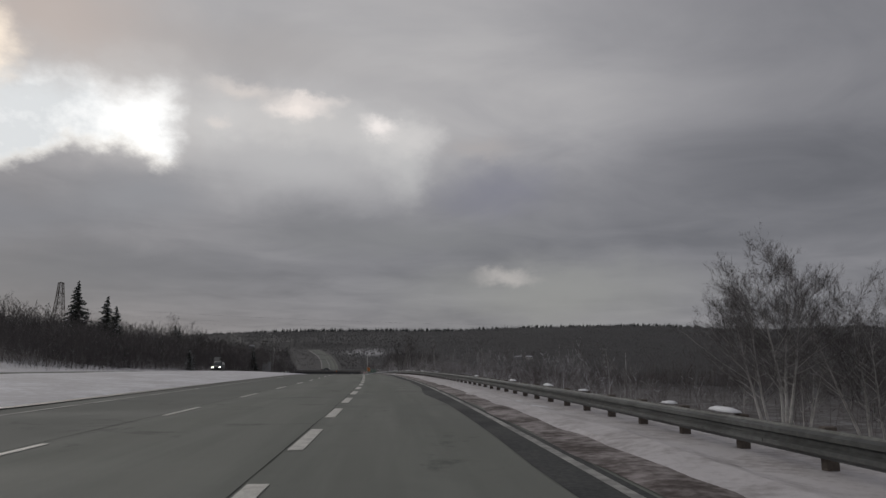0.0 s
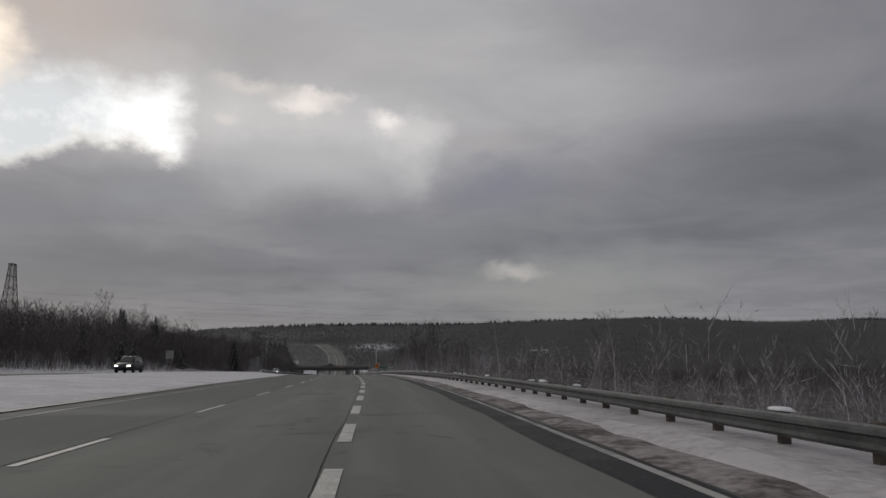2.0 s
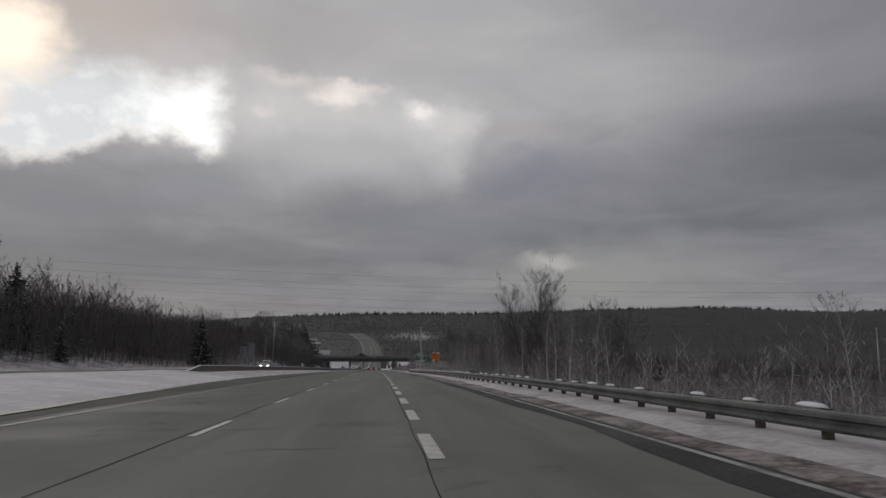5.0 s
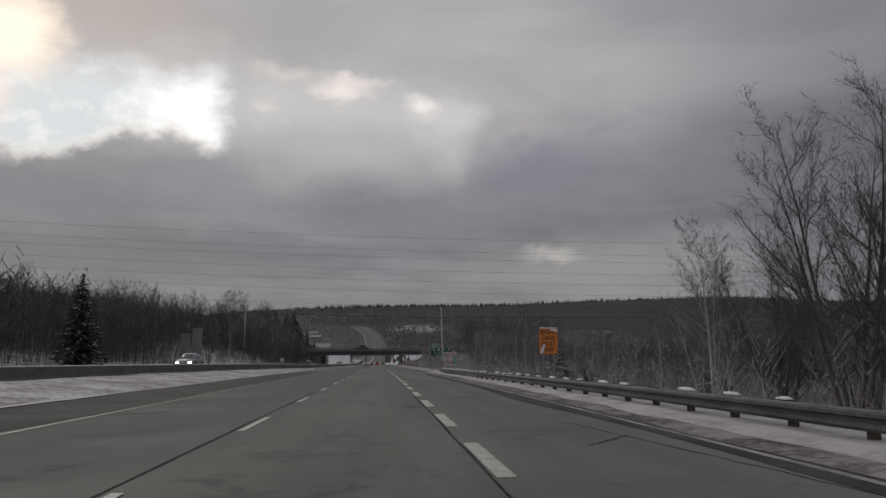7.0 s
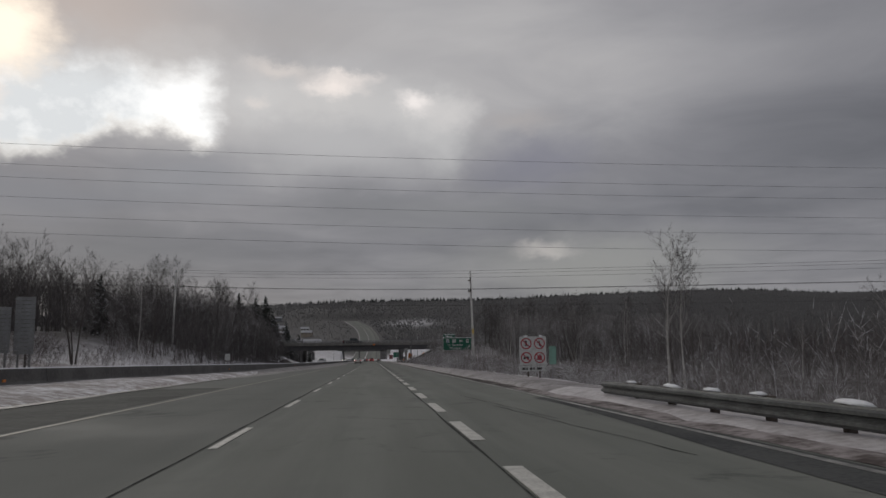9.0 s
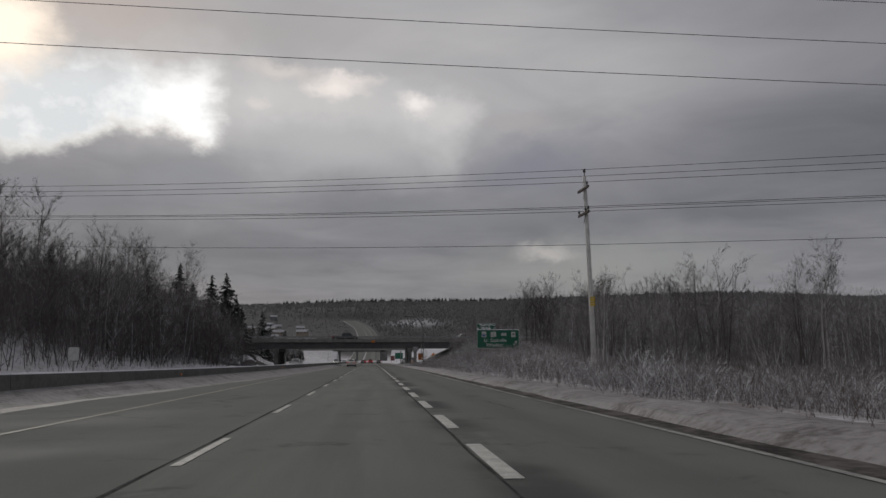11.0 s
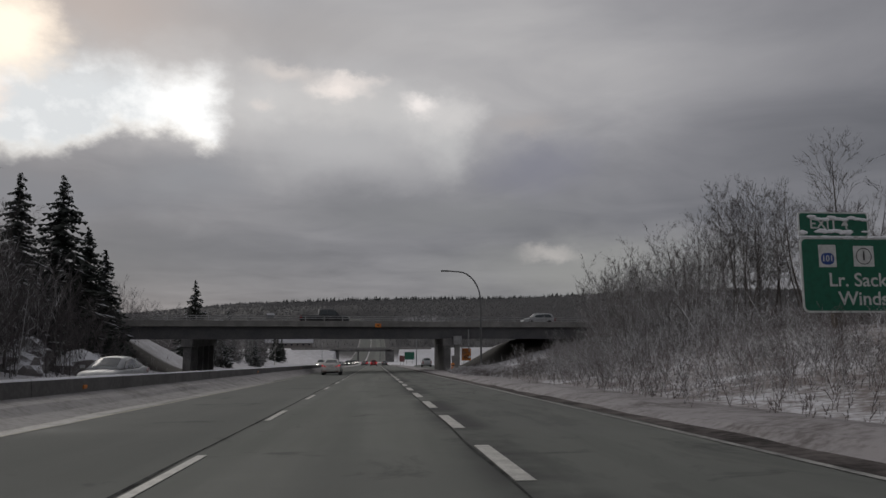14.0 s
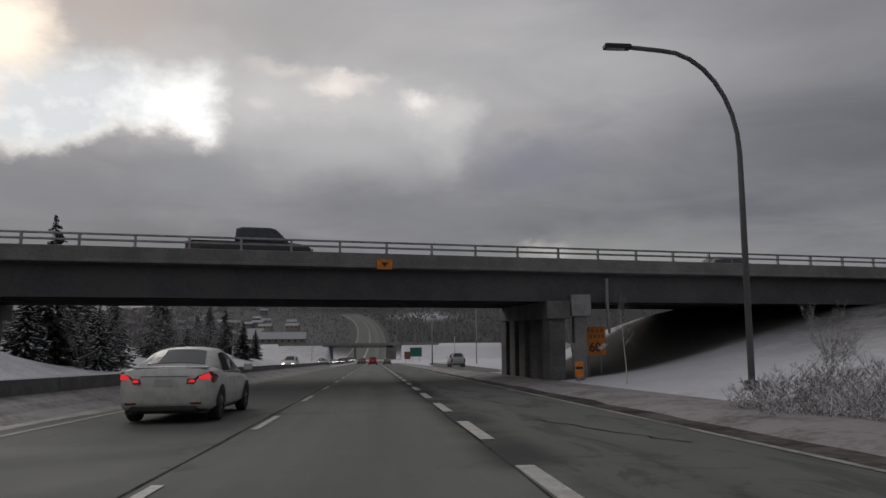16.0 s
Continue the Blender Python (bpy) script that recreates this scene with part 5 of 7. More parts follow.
def street_lamp(x, y, base, top, arm, label, group="street lamps"):
    e = thing("street_lamp", Matrix.Translation((x, y, base)), label, "street lamp", group)
    h = top - base
    bm = bmesh.new()
    pts = [(0, 0, -0.3), (0, 0, h * 0.55), (0, 0, h - arm * 0.85)]
    for k in range(1, 9):
        a = radians(90 * k / 8)
        pts.append((-arm * 0.62 * (1 - math.cos(a)), 0, h - arm * 0.85 + arm * 0.83 * math.sin(a)))
    pts.append((-arm * 0.9, 0, h))
    tube(bm, pts, [0.10, 0.09, 0.08] + [0.07] * 9, 12)
    part("pole", bm, M_LAMPPOLE, e, smooth_it=True)
    bm = bmesh.new()
    tube(bm, [(0, 0, -0.05), (0, 0, 0.25)], 0.2, 10)
    part("base", bm, M_LAMPPOLE, e)
    bm = bmesh.new()
    box(bm, -arm - 0.35, -arm * 0.9 + 0.1, -0.14, 0.14, h - 0.07, h + 0.07, 0.03)
    hd = part("lamp_head", bm, M_TRIM, e)
    bm = bmesh.new()
    box(bm, -arm - 0.30, -arm * 0.9 - 0.1, -0.10, 0.10, h - 0.085, h - 0.068, 0.005)
    part("lens", bm, M_CLEAR, hd)


M_LAMPPOLE = mottled("grey_lamp_steel", (0.13, 0.13, 0.135), (0.105, 0.105, 0.105), 1.5, 0.6, 0.2, fine=12.0)
street_lamp(10.95, 427.2, on_land(10.95, 427.2), 8.62, 3.75, "tall curved grey steel street lamp beside the ramp")


# ---- trees ----
class Sticks:
    """Collects tapered three- to five-sided sticks and turns them into one mesh."""

    def __init__(self):
        self.v, self.f, self.n = [], [], 0

    def add(self, p, q, r0, r1, sides=3):
        d = (q - p)
        a = d.orthogonal().normalized()
        b = d.normalized().cross(a)
        base = self.n
        if r1 <= 0.0:
            for k in range(sides):
                t = 2 * math.pi * k / sides
                self.v.append(p + (a * math.cos(t) + b * math.sin(t)) * r0)
            self.v.append(q)
            for k in range(sides):
                self.f.append((base + k, base + (k + 1) % sides, base + sides))
            self.n += sides + 1
            return
        for c, r in ((p, r0), (q, r1)):
            for k in range(sides):
                t = 2 * math.pi * k / sides
                self.v.append(c + (a * math.cos(t) + b * math.sin(t)) * r)
        for k in range(sides):
            k2 = (k + 1) % sides
            self.f.append((base + k, base + k2, base + sides + k2, base + sides + k))
        self.n += 2 * sides

    def mesh(self, name, mat):
        me = mesh_of(name, self.v, self.f, mat)
        return me


def unit(v):
    return v / (np.linalg.norm(v, axis=-1, keepdims=True) + 1e-9)


def prism_arrays(p, q, r0, r1, sides):
    """Tapered bars between pairs of points."""
    d = unit(q - p)
    ref = np.where(np.abs(d[:, 2:3]) < 0.9, np.array([[0.0, 0, 1]]), np.array([[1.0, 0, 0]]))
    a = unit(np.cross(d, ref))
    b = np.cross(d, a)
    w = [2 * math.pi * k / sides for k in range(sides)]
    ends = [c + (a * math.cos(t) + b * math.sin(t)) * r[:, None] for c, r in ((p, r0), (q, r1)) for t in w]
    v = np.stack(ends, 1).reshape(-1, 3)
    base = np.arange(len(p))[:, None] * 2 * sides
    f = []
    for k in range(sides):
        m = (k + 1) % sides
        f += [base + np.array([[k, m, sides + m]]), base + np.array([[k, sides + m, sides + k]])]
    return v, np.concatenate(f, 0)


def sliver_arrays(p, q, w, g):
    """Flat pointed shoots, each turned at random about its length."""
    a = unit(np.cross(unit(q - p), g.normal(0, 1, p.shape)))
    v = np.stack([p - a * w[:, None], p + a * w[:, None], q], 1).reshape(-1, 3)
    return v, np.arange(len(v)).reshape(-1, 3)


def merged(pieces):
    V, F, n = [], [], 0
    for v, f in pieces:
        V.append(v)
        F.append(f + n)
        n += len(v)
    return np.concatenate(V), np.concatenate(F)


def fast_mesh(name, v, f, mat):
    me = bpy.data.meshes.new(name)
    me.vertices.add(len(v))
    me.vertices.foreach_set("co", np.asarray(v, np.float32).ravel())
    k = f.shape[1]
    me.loops.add(f.size)
    me.loops.foreach_set("vertex_index", f.astype(np.int32).ravel())
    me.polygons.add(len(f))
    me.polygons.foreach_set("loop_start", np.arange(0, f.size, k, dtype=np.int32))
    me.update(calc_edges=True)
    me.materials.append(mat)
    return me


def along(c, t):
    """Points at shares t on bowed shoots (start, direction, bow, length)."""
    P, D, B, L = c
    return P + (D * t[:, None] + B * (t * t)[:, None]) * L[:, None]


def shoots(g, c, n, t0, fan, up, ratio, bow):
    """n side shoots on each of the shoots c, from share t0 on."""
    P, D, B, L = [np.repeat(a, n, axis=0) for a in c]
    m = len(P)
    t = t0 + (1 - t0) * g.rand(m)
    p = along((P, D, B, L), t)
    d = unit(unit(D + 2 * B * t[:, None]) + g.normal(0, fan, (m, 3)) + np.array([[0, 0, up]]))
    b = g.normal(0, 0.12, (m, 3)) + np.array([[0, 0, bow]])
    return p, d, b, L * ratio * (1.15 - 0.55 * t) * g.uniform(0.6, 1.25, m)


def bare_tree(name, seed, h, stems, bark, label, spread=0.25, first=0.3, limbs=24, sub=(6, 5, 3), thick=0.011, twigs=None, wide=0.34, rise=0.9, fine=1.0, heavy=0.34):
    """Stems, limbs that bow upwards, branches on the limbs, twigs on the branches and fine shoots on the twigs."""
    g = np.random.RandomState(seed)
    e = thing(name, Matrix(), label, "tree", "bare roadside trees")
    wood_, P, D, L, R = [], [], [], [], []
    up = np.array([0.0, 0, 1])
    for s in range(stems):
        ang = s * 2.4 + g.uniform(-0.5, 0.5)
        out = np.array([math.cos(ang), math.sin(ang), 0.0])
        many = stems > 1
        hh = h * (g.uniform(0.78, 1.0) if s else 1.0)
        d = unit(up + out * (spread * g.uniform(0.35, 1.0) if many else 0.03))
        p = out * (0.16 if many else 0.0) - up * 0.5
        n = 9
        pts = [p]
        for k in range(n):
            d = unit(d + np.array([g.uniform(-1, 1), g.uniform(-1, 1), 0.4]) * 0.065)
            p = p + d * ((hh * 0.92 + 0.5) / n)
            pts.append(p)
        pts = np.array(pts)
        r = hh * thick * (1 - 0.94 * (np.arange(n + 1) / n) ** 0.85)
        wood_.append(prism_arrays(pts[:-1], pts[1:], r[:-1], r[1:], 6))
        m = max(6, int(limbs / stems ** 0.7))
        for j in range(m):
            t = first + (0.98 - first) * (j + g.rand()) / m
            k = min(int(t * n), n - 1)
            a = g.uniform(0, 6.28)
            flat = np.array([math.cos(a), math.sin(a), 0.0]) + out * (0.7 if many else 0.0)
            q = (t - first) / (1 - first)
            P.append(pts[k] + (pts[k + 1] - pts[k]) * (t * n - k))
            D.append(unit(unit(flat) + up * rise * g.uniform(0.5, 1.4) + up * 0.45 * q))
            L.append(hh * wide * g.uniform(0.7, 1.1) * (1.0 - 0.55 * q ** 1.3) * (0.75 + 0.25 * min(1.0, q * 4)))
            R.append(max(heavy * r[k], 0.009))
    P, D, L, R = np.array(P), np.array(D), np.array(L), np.array(R)
    limb = (P, D, g.normal(0, 0.10, P.shape) + up * 0.22, L)
    one = np.ones(len(P))
    for a, b, ra, rb in ((0.0, 0.45, 1.0, 0.62), (0.45, 1.0, 0.62, 0.15)):
        wood_.append(prism_arrays(along(limb, one * a), along(limb, one * b), R * ra, R * rb, 3))
    c2 = shoots(g, limb, sub[0], 0.15, 0.46, 0.16, 0.56, 0.12)
    r2 = np.repeat(R, sub[0]) * 0.36 + 0.002
    h2 = np.full(len(r2), 0.5)
    crown = [sliver_arrays(c2[0], along(c2, h2 * 1.3), r2, g), sliver_arrays(along(c2, h2), along(c2, h2 * 2), r2 * 0.62, g)]
    c3 = shoots(g, c2, sub[1], 0.1, 0.5, 0.1, 0.58, 0.05)
    crown.append(sliver_arrays(c3[0], along(c3, np.ones(len(c3[0]))), np.full(len(c3[0]), 0.0068 * fine), g))
    c4 = shoots(g, c3, sub[2], 0.1, 0.5, 0.1, 0.95, 0.0)
    crown.append(sliver_arrays(c4[0], along(c4, np.ones(len(c4[0]))), np.full(len(c4[0]), 0.0046 * fine), g))
    link("trunk", fast_mesh("trunk", *merged(wood_), bark), e)
    link("crown", fast_mesh("crown", *merged(crown), twigs or M_TWIG), e)
    return e


def spruce(seed, h, label, snow=0.25, width=0.29):
    rnd = random.Random(seed)
    e = thing("spruce_tree", Matrix(), label, "tree", "spruce trees")
    tr = Sticks()
    tr.add(Vector((0, 0, -0.4)), Vector((0, 0, h * 0.97)), h * 0.014, 0.015, 7)
    link("trunk", tr.mesh("trunk", M_BARK), e)
    v, f, v2, f2 = [], [], [], []
    zt = h * 0.06
    while zt < h * 0.99:
        t = zt / h
        R = h * width * (1 - t) ** 0.85 + 0.10
        n = max(6, int(15 * (1 - t) + 6))
        for k in range(n):
            a = rnd.uniform(0, 6.28)
            z = zt + rnd.uniform(-0.5, 0.5) * (h * 0.022 + 0.06) + rnd.uniform(-0.15, 0.15)
            L = R * rnd.uniform(0.45, 1.15)
            droop = rnd.uniform(0.10, 0.55)
            c, s = math.cos(a), math.sin(a)
            steps = 4
            for i in range(steps):
                r0, r1 = L * i / steps, L * (i + 1.35) / steps
                w = (0.16 + 0.10 * L) * (1.15 - 0.8 * i / steps) * rnd.uniform(0.7, 1.3)
                z0, z1 = z - droop * r0 + 0.06 * r0 * r0 / max(L, 0.3), z - droop * r1 + 0.06 * r1 * r1 / max(L, 0.3) + rnd.uniform(-0.08, 0.05)
                for side in (-1, 1):
                    b = len(v)
                    v += [(c * r0, s * r0, z0), (c * r1, s * r1, z1), (c * (r0 + r1) / 2 - side * s * w, s * (r0 + r1) / 2 + side * c * w, (z0 + z1) / 2 - 0.12 * rnd.uniform(0.5, 1.6))]
                    f.append((b, b + 1, b + 2))
                b = len(v)
                hang = rnd.uniform(0.18, 0.42) * (0.5 + 0.14 * R)
                v += [(c * r0, s * r0, z0), (c * r1, s * r1, z1), (c * (r0 * 0.4 + r1 * 0.6) + rnd.uniform(-0.1, 0.1), s * (r0 * 0.4 + r1 * 0.6) + rnd.uniform(-0.1, 0.1), (z0 + z1) / 2 - hang)]
                f.append((b, b + 1, b + 2))
                if rnd.random() < snow and i > 0:
                    b = len(v2)
                    ww = w * 0.55
                    v2 += [(c * r0 - s * ww, s * r0 + c * ww, z0 + 0.02), (c * r0 + s * ww, s * r0 - c * ww, z0 + 0.02), (c * r1, s * r1, z1 + 0.03), (c * (r0 + r1) / 2, s * (r0 + r1) / 2, (z0 + z1) / 2 + 0.09)]
                    f2 += [(b, b + 1, b + 3), (b + 1, b + 2, b + 3), (b + 2, b, b + 3)]
        zt += h * 0.022 + 0.06
    link("crown", mesh_of("crown", v, f, M_NEEDLE), e)
    if f2:
        tagged(link("snow_load", mesh_of("snow_load", v2, f2, M_SNOW), e), kind="stuff")
    return e


def plant(src, x, y, s=1.0, rot=None, rnd=random, dz=-0.05):
    m = Matrix.Translation((x, y, on_land(x, y) + dz)) @ Euler((0, 0, rnd.uniform(0, 6.28) if rot is None else rot)).to_matrix().to_4x4()
    ob = copy_thing(src, m)
    ob.scale = (s, s, s * rnd.uniform(0.94, 1.06))
    return ob


def put_first(src, x, y, rot=0.0, s=1.0):
    src.matrix_basis = Matrix.Translation((x, y, on_land(x, y) - 0.05)) @ Euler((0, 0, rot)).to_matrix().to_4x4() @ Matrix.Diagonal((s, s, s, 1))
    return src


M_PALETWIG = twig_mat("frosty_birch_twigs", (0.085, 0.077, 0.075), (0.19, 0.178, 0.175), (0.42, 0.41, 0.41), 0.16)
LB = "bare deciduous tree with dark trunk and fine grey twigs"
LP = "bare birch with pale trunk and fine frosted twigs"
KINDS = [
    put_first(bare_tree("bare_tree", 11, 10.0, 1, M_BARK, LB, sub=(6, 5, 1), limbs=26, wide=0.36, rise=0.8, fine=1.7), -38, 190),
    put_first(bare_tree("bare_tree", 12, 10.5, 1, M_BARK, LB, first=0.36, limbs=26, sub=(6, 5, 1), wide=0.30, fine=1.7), -41, 214),
    put_first(bare_tree("bare_tree", 13, 9.5, 3, M_BARK, LB, 0.24, limbs=22, sub=(6, 5, 1), wide=0.34, rise=0.8, fine=1.5), -40, 246),
    put_first(bare_tree("birch_tree", 14, 10.0, 1, M_PALEBARK, LP, first=0.42, limbs=26, sub=(7, 6, 1), thick=0.0105, twigs=M_PALETWIG, wide=0.26, rise=0.9, fine=1.3), -42, 262),
    put_first(bare_tree("birch_tree", 18, 7.0, 4, M_PALEBARK, LP, 0.4, 0.40, 40, (6, 6, 2), 0.012, M_PALETWIG, 0.36, 0.7, 1.2), 24.0, 40.0, s=0.85),
    put_first(bare_tree("birch_tree", 16, 7.0, 1, M_PALEBARK, LP, first=0.5, limbs=20, sub=(7, 5, 1), twigs=M_PALETWIG, wide=0.22, rise=0.9, fine=1.3), 8.9, 123.0, s=0.66)]
ROUND = put_first(bare_tree("birch_tree", 15, 7.2, 5, M_PALEBARK, "round-crowned birch clump with pale stems and a haze of fine twigs", 0.44, 0.40, 60, (8, 8, 5), 0.013, M_PALETWIG, 0.40, 0.6, 0.72), 13.6, 27.0, s=1.13)
plant(ROUND, 17.6, 26.2, 1.1, 2.0, random.Random(3))
M_GREYBARK = mottled("frosted_grey_bark", (0.135, 0.125, 0.12), (0.215, 0.203, 0.20), 4.0, 0.9, per_object=0.15)
BUSHY = put_first(bare_tree("bare_tree", 17, 7.5, 6, M_GREYBARK, "bushy many-stemmed bare tree frosted with snow", 0.42, 0.08, 30, (6, 5, 1), 0.006, M_FROSTWOOD, 0.35, 0.8, 1.8), 19.0, 398.0)
KINDS.append(BUSHY)
BIG = put_first(bare_tree("bare_tree", 21, 13.6, 6, M_BARK, "tall bare hardwood with many upright dark branches", 0.34, 0.2, 96, (7, 7, 3), 0.0105, None, 0.29, 0.85, 0.85, 0.48), 16.6, 200.3)
SPR = [put_first(spruce(31, 10.0, "dark green spruce with snow on its boughs"), -43.5, 137.0, s=1.1), put_first(spruce(32, 10.0, "dark green spruce lightly dusted with snow", 0.12, 0.30), -46.7, 203.6, s=1.0), put_first(spruce(33, 10.0, "dark green spruce heavy with snow", 0.5, 0.30), -29, 470, s=0.7), put_first(spruce(34, 3.3, "low spreading dark pine bush with snow on it", 0.22, 0.72), 25.0, 228.0)]

rnd = random.Random(77)
# single trees that stand out beside the road
# along the guardrail
for k, x, y, s in ((2, 19.0, 27.0, 0.72), (5, 17.5, 36.0, 0.6), (5, 12.8, 127.0, 0.72), (5, 10.2, 120.5, 0.55), (3, 18.0, 150.0, 0.6), (3, 15.5, 188.0, 0.85), (3, 17.2, 192.0, 1.0), (5, 14.4, 194.0, 0.9), (3, 19.5, 186.0, 0.95), (3, 22.0, 190.0, 1.05), (2, 18.6, 189.5, 0.95), (2, 20.8, 191.0, 1.05), (0, 22.6, 187.0, 1.0), (3, 14.1, 206.0, 0.84), (3, 15.0, 207.4, 0.76), (5, 16.4, 184.0, 0.8), (4, 17.2, 213.0, 0.9), (4, 19.3, 217.0, 0.95), (3, 21.5, 219.0, 0.95)):
    plant(KINDS[k], x, y, s, rnd=rnd)
# past the guardrail and on the ramp slope
for k, x, y, s in ((2, 20.5, 205.0, 0.95), (3, 18.7, 272.0, 1.12), (3, 20.2, 273.0, 0.95), (2, 21.4, 277.0, 0.8), (2, 24.5, 281.0, 0.7), (5, 14.2, 245.0, 0.8), (3, 26.0, 262.0, 0.7), (5, 9.6, 160.0, 0.6), (4, 30.0, 330.0, 0.8), (5, 9.9, 434.5, 0.5), (5, 11.4, 107.0, 0.84), (6, 15.2, 424.0, 0.24), (6, 15.6, 430.4, 0.28), (6, 21.6, 424.0, 0.85), (6, 24.0, 426.0, 0.95), (6, 20.6, 420.0, 0.75), (6, 23.2, 421.0, 1.0), (6, 16.5, 418.0, 0.4)):
    plant(KINDS[k], x, y, s, rnd=rnd)
# spruces and pines before the overpass
for k, x, y, s in ((3, 16.2, 241.0, 1.15), (3, 18.2, 238.0, 0.9), (0, -46.0, 140.0, 1.35), (1, -49.0, 133.0, 1.4), (1, -29.0, 423.5, 1.72), (0, -26.8, 428.5, 1.15), (1, -33.5, 415.0, 1.35), (0, -31.0, 419.5, 1.5), (1, -27.4, 425.6, 1.3), (0, -29.6, 476.0, 1.35), (2, -24.5, 474.0, 0.62), (2, -27.5, 486.0, 0.8), (2, -33.0, 492.0, 0.75), (0, -36.0, 500.0, 1.0), (2, -23.5, 500.0, 0.5), (0, -30, 540, 0.9), (1, -29, 570, 0.9), (0, -33, 555, 1.1), (1, -31, 600, 0.8), (2, -27, 520, 0.8), (0, -36, 585, 1.2)):
    plant(SPR[k], x, y, s, rnd=rnd)
# spruces beyond it and along the far carriageway
for k, x, y, s in ((2, -31, 512, 0.9), (0, -34.5, 528, 1.1), (0, -38, 330, 0.8), (1, -31.5, 398.0, 1.35), (0, -33.0, 386.0, 1.1), (0, -44.0, 196.0, 0.95), (1, -40.5, 207.0, 1.0), (2, -38.0, 215.0, 0.5), (1, -40, 240, 0.7), (0, -30.0, 249.7, 0.88), (2, -37, 178, 0.42), (2, -36.0, 168.0, 0.5), (0, -42, 168, 0.6), (2, -34.5, 205.0, 0.45), (0, -47, 270, 0.9), (1, -45, 300, 0.9), (0, -41.0, 224.0, 0.75), (1, -35.5, 360.0, 0.9), (2, 31, 357, 0.35), (1, 60, 270, 0.6)):
    plant(SPR[k], x, y, s, rnd=rnd)


def wood(n, xr, yr, kinds, sr, keep=lambda x, y: True, seed=1):
    r = random.Random(seed)
    done = 0
    while done < n:
        y = r.uniform(*yr)
        u = r.uniform(*xr(y))
        x = at_u(y, u)
        if keep(x, y):
            plant(KINDS[r.choice(kinds)], x, y, r.uniform(*sr), rnd=r)
            done += 1


# left wood along the other carriageway, the thicket below the guardrail, the wood on the right bank
wood(26, lambda y: (float(other_u(y)) - 30, float(other_u(y)) - 11), (165, 418), [0, 1, 2, 3, 0, 1], (0.85, 1.2), seed=2)
wood(10, lambda y: (float(other_u(y)) - 34, float(other_u(y)) - 22), (60, 165), [0, 1, 2], (0.6, 0.8), seed=29)
wood(28, lambda y: (float(other_u(y)) - 24, float(other_u(y)) - 9.5), (318, 412), [2, 6, 6, 0], (0.8, 1.15), seed=22)
wood(16, lambda y: (float(other_u(y)) - 30, float(other_u(y)) - 11), (460, 545), [6, 6, 3], (0.7, 1.1), seed=3)
wood(20, lambda y: (13, 42), (60, 250), [3, 3, 5, 5], (0.45, 0.65), seed=4)
wood(14, lambda y: (27, 50), (262, 345), [2, 3, 0], (0.5, 0.8), seed=5)
wood(36, lambda y: (max(22, 26 + 0.45 * (y - 380)), max(22, 26 + 0.45 * (y - 380)) + 22), (338, 412), [3, 3, 2, 0, 3, 2], (0.9, 1.25), seed=6)


def bush_edge(y):
    return max(0.323 * (y - 368.5), 0.477 * (y - 381.6), 8.6) - 1.6


wood(12, lambda y: (22, 34), (352, 385), [6, 6, 2], (0.5, 0.9), seed=16)
wood(16, lambda y: (bush_edge(y) + 1.5, bush_edge(y) + 7), (393, 416), [6], (0.16, 0.34), seed=26)
wood(26, lambda y: (bush_edge(y) + 4.5, bush_edge(y) + 13), (392, 413), [6, 6, 2], (0.6, 0.88), seed=27)
wood(16, lambda y: (float(other_u(y)) - 22, float(other_u(y)) - 11), (334, 402), [0, 1, 2], (1.2, 1.5), seed=28)
wood(9, lambda y: (19, 27), (421, 434), [6, 6, 2], (0.22, 0.42), seed=18)
for x, y, s in ((-39.0, 330.0, 1.05), (-49.5, 330.0, 1.2), (-44.0, 318.0, 1.0), (-36.0, 338.0, 0.95), (-47.0, 342.0, 1.1), (-52.0, 322.0, 1.1), (-41.5, 322.0, 0.9)):
    plant(KINDS[rnd.choice((0, 1))], x, y, s, rnd=rnd)
for k in range(16):
    plant(KINDS[rnd.choice((0, 1, 2, 6))], rnd.uniform(27, 38), rnd.uniform(398, 416), rnd.uniform(0.95, 1.3), rnd=rnd)
plant(BIG, 23.5, 196.0, 0.8, 1.0, rnd)
plant(BIG, 17.2, 206.0, 0.62, 2.0, rnd)


# ---- masses of growth ----
def cone_arrays(p, q, r0):
    """Three-sided pointed twigs."""
    d = q - p
    d = d / (np.linalg.norm(d, axis=1, keepdims=True) + 1e-9)
    ref = np.where(np.abs(d[:, 2:3]) < 0.9, np.array([[0.0, 0, 1]]), np.array([[1.0, 0, 0]]))
    a = np.cross(d, ref)
    a /= np.linalg.norm(a, axis=1, keepdims=True)
    b = np.cross(d, a)
    out = [p + (a * math.cos(2.0944 * k) + b * math.sin(2.0944 * k)) * r0[:, None] for k in range(3)] + [q]
    v = np.stack(out, 1).reshape(-1, 3)
    base = np.arange(len(p))[:, None] * 4
    return v, np.concatenate([base + np.array([[k, (k + 1) % 3, 3]]) for k in range(3)], 0)


